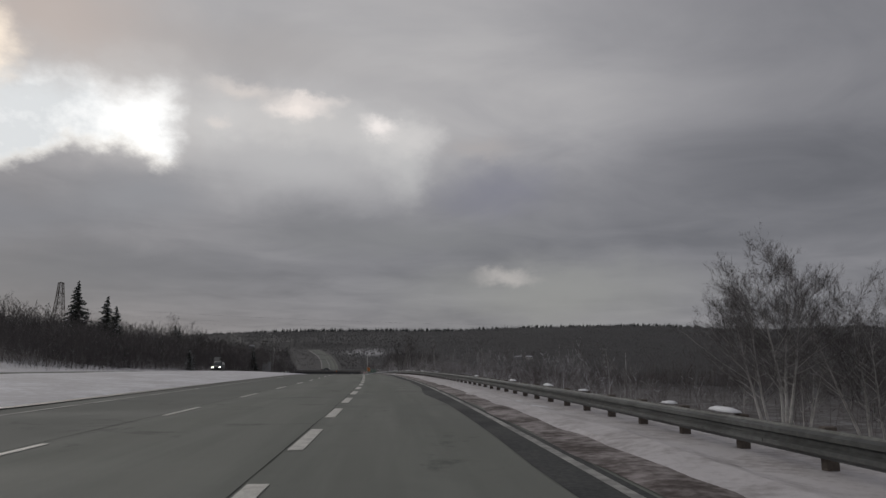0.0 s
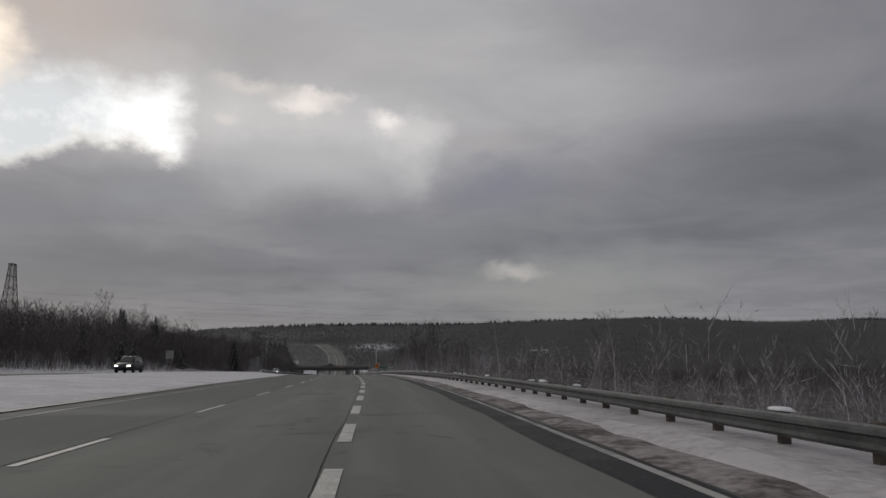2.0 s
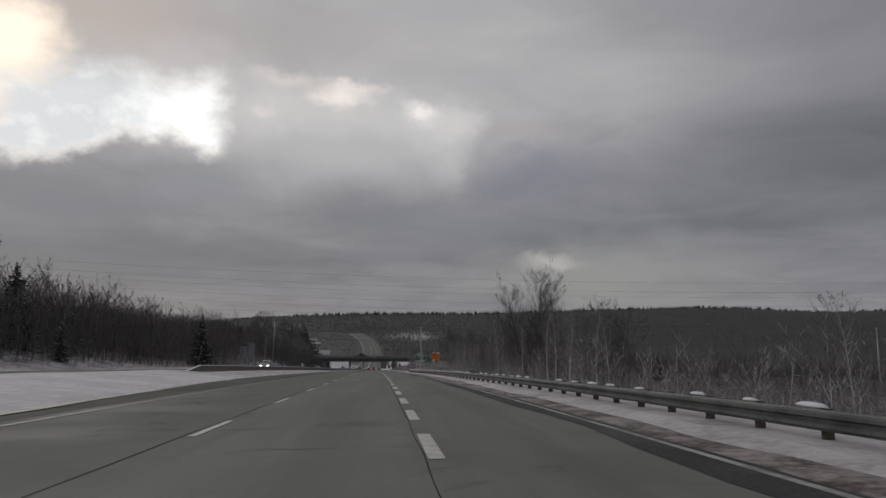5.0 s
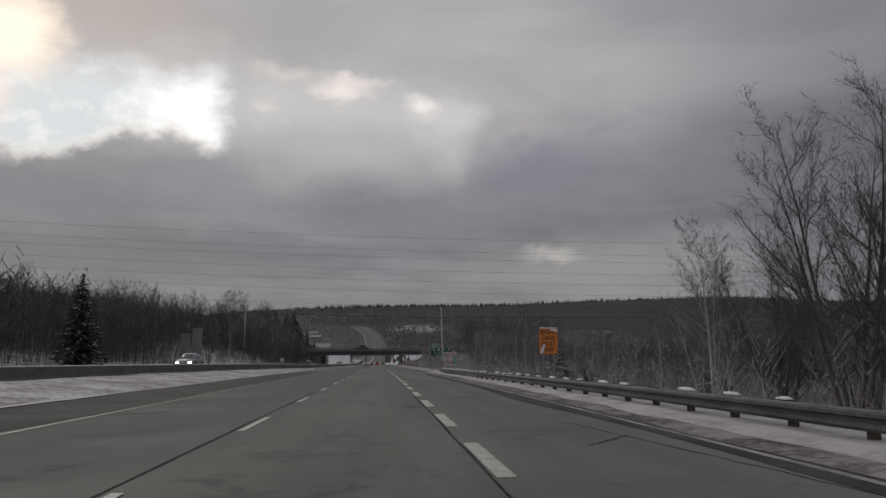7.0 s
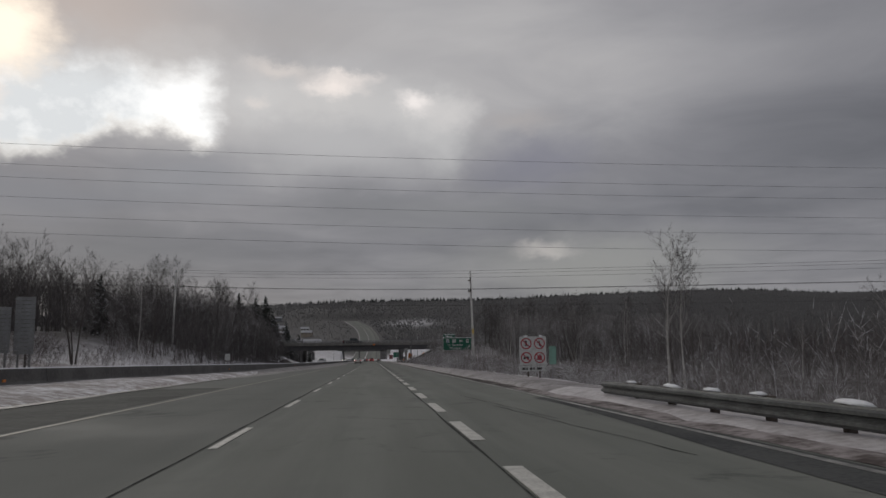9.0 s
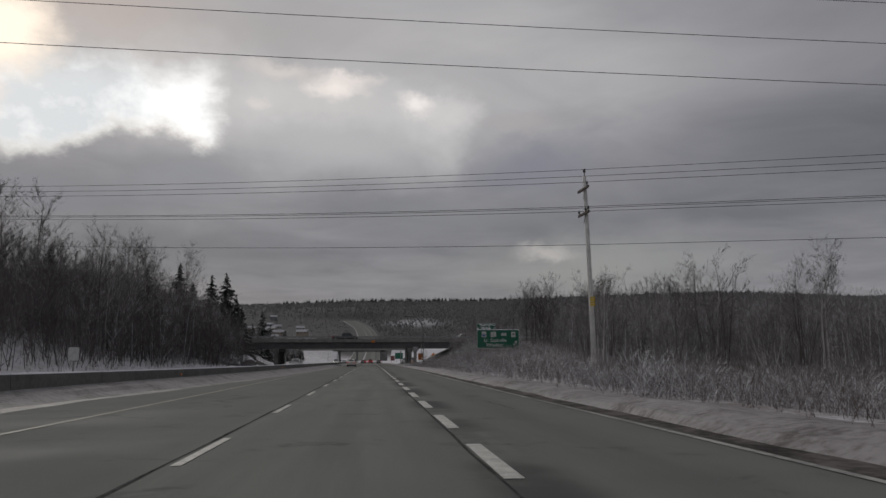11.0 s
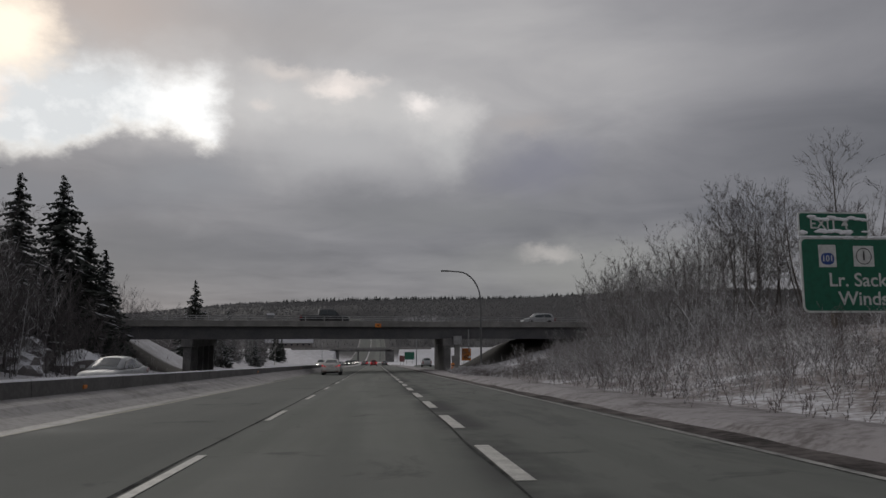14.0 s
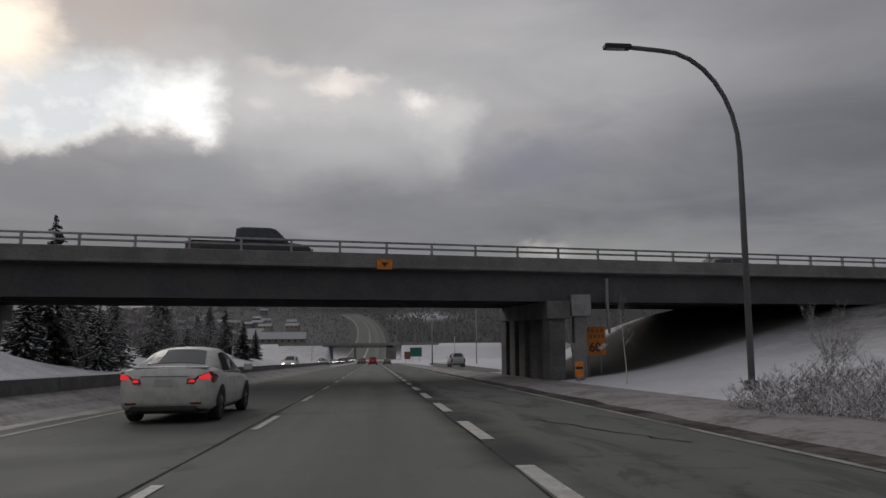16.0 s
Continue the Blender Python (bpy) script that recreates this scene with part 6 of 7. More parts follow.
def thicket(name, x, y, h, mat, label, category, branches=10, twigs=5, seed=1, lean=0.1, thick=0.012, spread=0.36, first=0.2, width=0.006, upright=1.0):
    """Many small trees or shrubs: a stem, rising branches, and twigs on them."""
    g = np.random.RandomState(seed)
    n = len(x)
    base = np.stack([x, y, land(x, y) - 0.1], 1)
    dirn = np.stack([g.normal(0, lean, n), g.normal(0, lean, n), np.ones(n)], 1)
    dirn /= np.linalg.norm(dirn, axis=1, keepdims=True)
    v, f = cone_arrays(base, base + dirn * (h * 0.93)[:, None], h * thick * 0.6 + 0.003)
    V, F, m = [v], [f], len(v)
    P, Q, W = [], [], []
    for k in range(branches):
        t = first + (0.95 - first) * (k + g.rand(n)) / branches
        p = base + dirn * (h * t * 0.93)[:, None]
        a = g.rand(n) * 6.283
        L = h * spread * (1.1 - 0.75 * np.abs(t - 0.5) / 0.5) * (0.55 + 0.6 * g.rand(n))
        up = upright * (0.8 + 1.3 * g.rand(n))
        d = np.stack([np.cos(a), np.sin(a), up], 1)
        d /= np.linalg.norm(d, axis=1, keepdims=True)
        q = p + d * L[:, None]
        P.append(p), Q.append(q), W.append(width * (0.9 + h * 0.06))
        for _ in range(twigs):
            c = p + (q - p) * g.uniform(0.3, 1.0, n)[:, None]
            e = d + g.normal(0, 0.45, (n, 3)) + np.array([[0, 0, 0.2]])
            e /= np.linalg.norm(e, axis=1, keepdims=True)
            P.append(c), Q.append(c + e * (L * g.uniform(0.25, 0.6, n))[:, None]), W.append(np.full(n, width * 0.9))
    v, f = sliver_arrays(np.concatenate(P), np.concatenate(Q), np.concatenate(W), g)
    V.append(v), F.append(f + m)
    ob = new(name, fast_mesh(name, np.concatenate(V), np.concatenate(F), mat))
    return tagged(ob, label, category, "", "stuff")


g = np.random.RandomState(9)


def scatter(n, u0, u1, y0, y1, offs=None):
    y = g.uniform(y0, y1, n)
    u = g.uniform(u0, u1, n)
    if offs is not None:
        u = u + offs(y)
    return line_x(y) + u, y


M_BRUSH = twig_mat("brown_brush", (0.105, 0.082, 0.075), (0.25, 0.228, 0.222), (0.50, 0.495, 0.51), 0.34)
x, y = scatter(2300, 15, 95, -10, 262)
ok = (y > 62) | (x - line_x(y) > 26)
x, y = x[ok], y[ok]
thicket("bare_woodland", x, y, g.uniform(3.2, 5.8, len(x)) * (1 + 0.35 * smooth(110, 60, y)), M_REDTWIG, "dense leafless grey-brown woodland below the highway", "woodland", 9, 6, 3, 0.10, 0.004, 0.27, 0.12, 0.009)
x, y = scatter(800, 30, 85, 262, 345)
thicket("bare_woodland", x, y, g.uniform(3.5, 6.5, len(x)), M_REDTWIG, "dense leafless grey-brown woodland below the highway", "woodland", 9, 6, 4, 0.12, 0.006, 0.34, 0.12, 0.010)
x, y = scatter(2300, 25, 66, 345, 430)
ok = (y < 418) & (x - line_x(y) > 27 + 0.45 * np.maximum(y - 380, -20)) | (x - line_x(y) > 52)
x, y = x[ok], y[ok]
thicket("bare_woodland", x, y, g.uniform(6.0, 9.0, len(x)), M_FROSTWOOD, "dense leafless grey woodland on the snowy bank", "woodland", 11, 7, 5, 0.07, 0.009, 0.25, 0.12, 0.013)
x, y = scatter(3000, -70, -12, 30, 425, other_u)
ok = (y < 282) | (y > 340) | (x < -40)
x, y = x[ok], y[ok]
thicket("bare_woodland", x, y, g.uniform(8.4, 11.0, len(x)) * (0.72 + 0.28 * smooth(130, 200, y)), M_TWIG, "dense leafless dark woodland beside the far carriageway", "woodland", 11, 7, 6, 0.06, 0.009, 0.24, 0.10, 0.029)
x, y = scatter(1100, -26, -12.5, 95, 280, other_u)
thicket("bare_woodland", x, y, g.uniform(5.5, 9.0, len(x)), M_TWIG, "dense leafless dark woodland beside the far carriageway", "woodland", 11, 6, 16, 0.07, 0.008, 0.25, 0.06, 0.026)
x, y = scatter(650, -25, -10.5, 346, 414, other_u)
thicket("bare_woodland", x, y, g.uniform(7.0, 11.5, len(x)), M_FROSTWOOD, "dense leafless grey woodland above the far carriageway", "woodland", 12, 7, 41, 0.07, 0.008, 0.25, 0.08, 0.020)
y = g.uniform(262, 352, 800)
x = g.uniform(-72, -41, 800)
thicket("bare_woodland", x, y, g.uniform(8.0, 10.5, len(x)), M_TWIG, "dense leafless dark woodland behind a snowy clearing", "woodland", 12, 7, 17, 0.06, 0.009, 0.27, 0.08, 0.028)
x, y = scatter(700, -70, -20, 455, 600, other_u)
thicket("bare_woodland", x, y, g.uniform(6.5, 9.5, len(x)), M_TWIG, "dense leafless dark woodland beyond the overpass", "woodland", 10, 5, 7, 0.07, 0.008, 0.30, 0.10, 0.020)
y = g.uniform(468, 502, 90)
x = g.uniform(-64, -43, 90)
thicket("bare_woodland", x, y, g.uniform(10.0, 13.5, 90), M_FROSTWOOD, "tall grey leafless trees behind the overpass", "woodland", 13, 8, 43, 0.07, 0.007, 0.25, 0.15, 0.022)
# snowy brush
x, y = scatter(1500, 8.0, 18, 30, 262)
thicket("snowy_brush", x, y, g.uniform(0.9, 3.0, len(x)), M_SNOWTWIG, "knee-high to head-high brush with snow clinging to it", "brush", 11, 7, 8, 0.16, 0.004, 0.40, 0.06, 0.006)
x, y = scatter(5600, 5.4, 27, 268, 434)
ok = (y < 408) | (x - line_x(y) > 21)
x, y = x[ok], y[ok]
thicket("snowy_brush", x, y, g.uniform(0.4, 1.7, len(x)) * (0.5 + 0.5 * smooth(5.4, 8, x - line_x(y))), M_BRUSH, "reddish snow-dusted brush on the bank", "brush", 6, 3, 9, 0.18, 0.005, 0.5, 0.02, 0.0095, 1.6)
M_SNOWLADEN = twig_mat("snow_laden_twigs", (0.15, 0.135, 0.13), (0.42, 0.41, 0.41), (0.74, 0.74, 0.76), 0.5)
cx, cy = scatter(150, 6.0, 24, 272, 405)
pick = g.randint(0, 150, 2600)
x, y = cx[pick] + g.normal(0, 0.9, 2600), cy[pick] + g.normal(0, 1.5, 2600)
ok = x - line_x(y) > 5.6
x, y = x[ok], y[ok]
thicket("snowy_brush", x, y, g.uniform(0.4, 1.5, len(x)), M_SNOWLADEN, "soft clumps of snow-laden brush on the bank", "brush", 9, 6, 31, 0.4, 0.006, 0.55, 0.03, 0.009, 0.8)

def young_edge(y):
    return np.maximum(np.maximum(0.323 * (y - 368.5), 0.477 * (y - 381.6)), 8.6) - 1.0


y = g.uniform(388, 420, 800)
off = g.uniform(0.0, 14.0, 800) * g.uniform(0.3, 1.0, 800)
x = line_x(y) + young_edge(y) + off
thicket("snowy_brush", x, y, g.uniform(1.6, 4.6, len(x)) * (0.28 + 0.72 * smooth(1.0, 8.0, off)), M_SNOWLADEN, "dense tangled young growth on the bank, dusted with snow", "brush", 9, 6, 24, 0.22, 0.008, 0.36, 0.04, 0.009)
cx, cy = scatter(90, 6.6, 17, 296, 412)
pick = g.randint(0, 90, 1500)
x, y = cx[pick] + g.normal(0, 0.9, 1500), cy[pick] + g.normal(0, 1.3, 1500)
ok = x - line_x(y) > 6.2
x, y = x[ok], y[ok]
thicket("snowy_brush", x, y, g.uniform(0.7, 2.0, len(x)), M_FROSTWOOD, "dark clumps of tangled brush in the snowy field", "brush", 9, 6, 14, 0.25, 0.008, 0.40, 0.05, 0.007)
# brush on the ramp slope: a tangled belt above the road, single shrubs and a tall clump below the bridge end
cx, cy = g.uniform(6.8, 17.5, 75), g.uniform(404, 426, 75)
ok = (cy - 404 < 1.9 * (17.5 - cx) + 4) & (cx > 6.8 + 0.16 * np.maximum(cy - 416, 0))
cx, cy = cx[ok], cy[ok]
pick = g.randint(0, len(cx), 950)
x, y = cx[pick] + g.normal(0, 0.7, 950), cy[pick] + g.normal(0, 0.7, 950)
ok = (x > 6.6) & ((x > 9.6) | (y < 423))
x, y = x[ok], y[ok]
thicket("snowy_brush", x, y, g.uniform(0.25, 0.85, len(x)), M_SNOWLADEN, "low tangled snow-laden brush on the ramp slope", "brush", 11, 7, 19, 0.6, 0.007, 0.62, 0.03, 0.009, 0.6)
pick = g.randint(0, 30, 300)
x, y = cx[pick] + g.normal(0, 0.5, 300), cy[pick] + g.normal(0, 0.5, 300)
ok = (x > 6.8) & ((x > 9.6) | (y < 423))
x, y = x[ok], y[ok]
thicket("snowy_brush", x, y, g.uniform(0.25, 0.75, len(x)), M_BRUSH, "dark tangled brush between snow on the ramp slope", "brush", 11, 7, 45, 0.6, 0.007, 0.6, 0.03, 0.008, 0.7)
cx, cy = np.array([10.4, 11.2, 10.8, 9.6, 13.4, 15.7, 16.3, 18.0, 19.6, 21.5, 23.0, 17.4]), np.array([423.6, 422.4, 424.6, 421.4, 420.0, 430.3, 431.2, 425.0, 427.0, 428.5, 430.0, 422.6])
pick = g.randint(0, 12, 150)
x, y = cx[pick] + g.normal(0, 0.4, 150), cy[pick] + g.normal(0, 0.4, 150)
thicket("snowy_brush", x, y, g.uniform(0.5, 1.25, 150) * np.where(x > 17, 1.5, 1.0), M_FROSTWOOD, "branching leafless shrubs with snow on their twigs on the ramp slope", "brush", 11, 8, 20, 0.4, 0.007, 0.5, 0.05, 0.006, 0.8)
x, y = scatter(1500, -17, -7.5, 50, 430, other_u)
thicket("snowy_brush", x, y, g.uniform(0.5, 2.6, len(x)), M_BRUSH, "snow-dusted brush at the edge of the wood", "brush", 8, 5, 10, 0.3, 0.010, 0.42, 0.05, 0.007)
cx, cy = g.uniform(-42, -22, 34), g.uniform(272, 345, 34)
pick = g.randint(0, 34, 520)
x, y = cx[pick] + g.normal(0, 1.0, 520), cy[pick] + g.normal(0, 1.6, 520)
ok = x - line_x(y) < other_u(y) - 6.5
x, y = x[ok], y[ok]
thicket("snowy_brush", x, y, g.uniform(0.6, 2.2, len(x)), M_BRUSH, "low dark brush in the snowy clearing", "brush", 9, 6, 33, 0.35, 0.008, 0.45, 0.04, 0.012)
x, y = scatter(900, 25, 60, 262, 420)
ok = x - line_x(y) > 25 + 0.45 * np.maximum(y - 380, 0)
x, y = x[ok], y[ok]
thicket("snowy_brush", x, y, g.uniform(1.2, 3.4, len(x)), M_FROSTWOOD, "dark tangled undergrowth beneath the roadside trees", "brush", 9, 6, 12, 0.2, 0.008, 0.40, 0.05, 0.009)
x, y = scatter(1300, -25, -9.5, 322, 425, other_u)
thicket("snowy_brush", x, y, g.uniform(4.0, 8.2, len(x)), M_TWIG, "tall dark tangled brush in front of the wood", "brush", 9, 6, 13, 0.15, 0.008, 0.36, 0.05, 0.016)
x, y = scatter(1700, -24, -10.5, 60, 428, other_u)
ok = (y < 282) | (y > 348) | (x < -39)
x, y = x[ok], y[ok]
x = x + 1.5 * smooth(300, 340, y)
thicket("snowy_brush", x, y, g.uniform(2.6, 6.4, len(x)), M_TWIG, "tall dark tangled brush in front of the wood", "brush", 9, 6, 11, 0.2, 0.008, 0.40, 0.05, 0.014)


def far_forest(name, n, sampler, h0, h1, mat, label, seed, wide=0.3):
    """Distant trees as slim pointed crowns, one mesh."""
    r = np.random.RandomState(seed)
    x, y = sampler(r, n)
    n = len(x)
    z = land(x, y)
    h = r.uniform(h0, h1, n) * np.where((x < -20) & (y < 1450), 0.6, 1.0)
    w = h * wide * r.uniform(0.6, 1.4, n)
    a0 = r.rand(n) * 6.28
    pts = [np.stack([x + np.cos(a0 + k * 2.0944) * w, y + np.sin(a0 + k * 2.0944) * w, z - 0.5 + h * r.uniform(0, 0.25, n)], 1) for k in range(3)]
    pts.append(np.stack([x + r.normal(0, 0.4, n), y, z + h], 1))
    v = np.stack(pts, 1).reshape(-1, 3)
    base = np.arange(n)[:, None] * 4
    f = np.concatenate([base + np.array([[k, (k + 1) % 3, 3]]) for k in range(3)], 0)
    ob = new(name, fast_mesh(name, v, f, mat))
    tagged(ob, label, "woodland", "", "stuff")


def hill(r, n):
    y = r.uniform(900, 2350, n * 3)
    x = r.uniform(-0.42, 0.80, n * 3) * y
    u = x - line_x(np.minimum(y, 1400))
    ok = (np.abs(u + 8) > 16) | (y > 1430)
    ok &= ~((u < -24) & (u > -420) & (y < 1330) & (r.rand(n * 3) < 0.15))
    return x[ok][:n], y[ok][:n]


def crest(r, n):
    x = r.uniform(-900, 1900, n)
    y = 2150 - 0.08 * np.abs(x) + r.uniform(-70, 60, n)
    return x, y


def slopes(r, n):
    y = r.uniform(300, 1000, n * 3)
    x = r.uniform(70, 700, n * 3) * np.where(r.rand(n * 3) < 0.68, 1, -1)
    ok = (np.abs(x) > 100) | (y < 480)
    return x[ok][:n], y[ok][:n]


# bare wood grey lifted in colour, standing in for aerial haze
M_FARWOOD = mottled("hazed_distant_bare_wood", (0.105, 0.103, 0.105), (0.135, 0.132, 0.133), 0.02, 0.95, fine=0.2)
M_FARPINE = mottled("distant_conifers", (0.030, 0.034, 0.034), (0.050, 0.054, 0.052), 0.02, 0.95, fine=0.2)
far_forest("hillside_wood", 40000, hill, 2.5, 5.5, M_FARWOOD, "dark leafless woodland covering the far hillside", 1, 0.24)
far_forest("ridge_conifers", 2600, crest, 7, 14, M_FARPINE, "dark conifers along the ridge line", 2, 0.18)
far_forest("valley_wood", 15000, slopes, 5, 9, M_FARWOOD, "dark leafless woodland across the valley", 3, 0.13)


# ---- far overpass, buildings, things beyond ----
def far_overpass():
    e = thing("far_overpass", Matrix.Translation((-6.5, 770, -13.5)), "distant low highway overpass on snowy embankments", "bridge")
    for nm, mat, b in (("deck", M_DARK_CONC, (-17, 17, -5, 5, 4.0, 5.3)), ("parapet", M_CONCRETE, (-40, 40, -5.3, -5.0, 5.1, 6.1)), ("parapet", M_CONCRETE, (-40, 40, 5.0, 5.3, 5.1, 6.1)), ("abutment", M_DARK_CONC, (-18.5, -13.5, -5, 5, -4.5, 5.0)), ("abutment", M_DARK_CONC, (13.5, 18.5, -5, 5, -4.5, 5.0)), ("pier", M_DARK_CONC, (-2.7, -1.7, -4, 4, -4.5, 4.0))):
        bm = bmesh.new()
        box(bm, *b, 0.05)
        part(nm, bm, mat, e)


far_overpass()
# roof snow greyed in its colour to subdue it like haze over distance
M_ROOF = snow_mat("hazed_snowy_roof", 0.3, (0.17, 0.12, 0.095), (0.42, 0.43, 0.46))
WALLS = [plain("pale_siding", (0.45, 0.44, 0.42), 0.8), plain("beige_siding", (0.32, 0.28, 0.23), 0.8), plain("grey_siding", (0.20, 0.21, 0.22), 0.8), plain("grey_brown_siding", (0.22, 0.20, 0.19), 0.8)]
M_PANE = plain("dark_window_glass", (0.03, 0.035, 0.045), 0.1)


def house(w, d, h, wall, roof_h, label, windows=3, name="house"):
    e = thing(name, Matrix(), label, "house", "hillside houses")
    bm = bmesh.new()
    box(bm, -w / 2, w / 2, -d / 2, d / 2, -3.0, h, 0.05)
    part("wall", bm, wall, e)
    bm = bmesh.new()
    o = 0.5
    pts = [(-w / 2 - o, -d / 2 - o, h), (w / 2 + o, -d / 2 - o, h), (w / 2 + o, d / 2 + o, h), (-w / 2 - o, d / 2 + o, h), (-w / 2 - o, 0, h + roof_h), (w / 2 + o, 0, h + roof_h)]
    vs = [bm.verts.new(p) for p in pts]
    for f in ((0, 1, 5, 4), (2, 3, 4, 5), (0, 4, 3), (1, 2, 5), (3, 2, 1, 0)):
        bm.faces.new([vs[i] for i in f])
    part("roof", bm, M_ROOF, e, "snow-covered gable roof")
    for k in range(windows):
        x = -w / 2 + w * (k + 0.5) / windows
        bm = bmesh.new()
        box(bm, x - 0.7, x + 0.7, -d / 2 - 0.06, -d / 2 + 0.02, h - 1.9, h - 0.6, 0.03)
        part("window", bm, M_PANE, e)
    return e


HS = [house(11, 8, 4.5, WALLS[0], 2.6, "distant pale house with a snow-covered roof"), house(13, 9, 5.5, WALLS[1], 2.8, "distant beige house with a snow-covered roof"), house(10, 8, 5.0, WALLS[2], 2.4, "distant grey house with a snow-covered roof"), house(46, 18, 3.6, WALLS[3], 5.0, "long low distant building with a snowy roof", 10, "long_building")]
rnd = random.Random(14)
spots = [(-150, 960), (-170, 1010), (-120, 1020), (-200, 1050), (-95, 990), (-230, 1010), (-140, 1080), (-185, 1110), (-250, 1100), (-110, 1100), (-80, 1130), (-160, 1160), (-220, 1180), (-300, 1160), (-270, 1230), (-190, 1250), (-130, 1230), (-340, 1260), (-90, 1210), (-400, 1300), (-350, 1390), (-280, 1360), (-210, 1340), (330, 1222), (352, 1228)]
rs = random.Random(41)
spots += [(rs.uniform(-330, -70), rs.uniform(960, 1420)) for _ in range(26)]
for i, (hx, hy) in enumerate(spots):
    m = Matrix.Translation((hx, hy, on_land(hx, hy))) @ Euler((0, 0, rnd.uniform(-0.5, 0.5))).to_matrix().to_4x4()
    if i < 3:
        HS[i].matrix_basis = m
    else:
        copy_thing(HS[i % 3], m)
HS[3].matrix_basis = Matrix.Translation((-72, 935, on_land(-72, 935))) @ Euler((0, 0, 0.05)).to_matrix().to_4x4()

for lx, ly, lh in ((11.2, 540.0, 11.0), (20.8, 548.0, 11.5), (-24.5, 700.0, 10.0), (33.0, 690.0, 10.0)):
    bm = bmesh.new()
    e = thing("light_pole", Matrix.Translation((lx, ly, on_land(lx, ly))), "tall straight pale metal light pole", "light pole", "light poles")
    tube(bm, [(0, 0, -0.3), (0, 0, lh)], [0.13, 0.08], 8)
    part("pole", bm, M_GALV, e, smooth_it=True)
    bm = bmesh.new()
    box(bm, -0.5, 0.5, -0.12, 0.12, lh - 0.05, lh + 0.1, 0.03)
    part("lamp_head", bm, M_TRIM, e)


def roadside_sign(x, y, mat, w, h, z, label, turn=0.0, posts=2):
    gz = on_land(x, y)
    e = thing("road_sign", Matrix.Translation((x, y, gz)), label, "road sign")
    bm = bmesh.new()
    sheet(bm, w, h, 0.03, 0.05)
    bmesh.ops.rotate(bm, cent=(0, 0, 0), matrix=Matrix.Rotation(turn, 3, "Y"), verts=bm.verts)
    bmesh.ops.translate(bm, vec=(0, 0, z), verts=bm.verts)
    part("board", bm, mat, e)
    sign_posts(e, (-w * 0.3, w * 0.3) if posts == 2 else (0.0,), z, -0.3, 0.05, M_GALV, y=0.035)


M_DULLRED = plain("dull_red_board", (0.16, 0.06, 0.06), 0.7)
roadside_sign(15.5, 660, M_GREEN, 4.2, 3.2, 3.6, "green guide sign far down the road")
roadside_sign(11.5, 640, M_DULLRED, 2.0, 2.4, 2.4, "dull red roadside board far down the road")
roadside_sign(21.5, 520, M_ORANGE, 1.3, 1.3, 2.6, "orange diamond work sign beside the ramp", radians(45), 1)
M_SIGNBACK = mottled("dull_plank_metal", (0.30, 0.31, 0.32), (0.22, 0.225, 0.23), 1.5, 0.6, 0.0, fine=9.0)
M_PALEBOARD = plain("weathered_pale_board", (0.34, 0.34, 0.33), 0.7)


def sign_back(x, y, w, h, top):
    """The back of a large sign made of extruded planks."""
    gz = on_land(x, y)
    e = thing("sign_back", Matrix.Translation((x, y, gz)), "weathered back of a large metal plank sign", "road sign")
    z1 = top - gz
    n = int(h / 0.3)
    for k in range(n):
        bm = bmesh.new()
        z = z1 - h * (k + 0.5) / n
        box(bm, -w / 2, w / 2, 0, 0.04, z - h / n * 0.46, z + h / n * 0.46, 0.008)
        box(bm, -w / 2, w / 2, -0.03, 0.0, z - h / n * 0.46, z - h / n * 0.36)
        part("plank", bm, M_SIGNBACK, e)
    sign_posts(e, (-w * 0.3, w * 0.3), z1 - 0.1, -0.4, 0.07, M_GALV, y=0.06)


sign_back(-27.6, 286.4, 1.5, 4.5, 10.8)
sign_back(-29.3, 286.0, 1.7, 3.6, 10.0)
roadside_sign(-20.5, 330, M_SIGNWHITE, 0.7, 0.9, 1.6, "small pale sign at the far verge", 0.0, 1)
roadside_sign(-32.5, 185.5, M_PALEBOARD, 1.4, 1.5, 12.5 - on_land(-32.5, 185.5), "small pale board on two posts before the wood")
# petrol station canopy beyond
e = thing("canopy", Matrix.Translation((38, 800, on_land(38, 800))), "distant flat orange-edged station canopy", "canopy")
bm = bmesh.new()
box(bm, -12, 12, -5, 5, 5.0, 6.4, 0.1)
part("roof", bm, M_ORANGE, e)
for a in (-10, 10):
    bm = bmesh.new()
    box(bm, a - 0.3, a + 0.3, -0.3, 0.3, -1, 5.0)
    part("post", bm, M_GALV, e)

# post with a grey box beside the pier
e = thing("cabinet_post", Matrix.Translation((10.2, 441.6, on_land(10.2, 441.6))), "pale concrete post carrying a light grey box", "post")
gz = e.location.z
bm = bmesh.new()
box(bm, -0.32, 0.32, -0.2, 0.3, -0.5, 0.80 - gz, 0.04)
part("post", bm, M_CONCRETE, e)
bm = bmesh.new()
box(bm, -0.52, 0.52, -0.35, 0.35, 0.78 - gz, 1.9 - gz - 0.03, 0.05)
part("box", bm, M_GALV, e, "light grey metal box")
e = thing("concrete_slab", Matrix.Translation((9.75, 440.2, on_land(9.75, 440.2))), "pale narrow slab leaning against the pier post", "slab")
bm = bmesh.new()
box(bm, -0.22, 0.22, -0.06, 0.06, -0.1, 1.75, 0.02, Matrix.Rotation(radians(-7), 4, "Y"))
part("slab", bm, M_CONCRETE, e)
e = thing("hazard_marker", Matrix.Translation((9.35, 439.0, on_land(9.35, 439.0))), "orange and black striped hazard marker at the pier", "road sign")
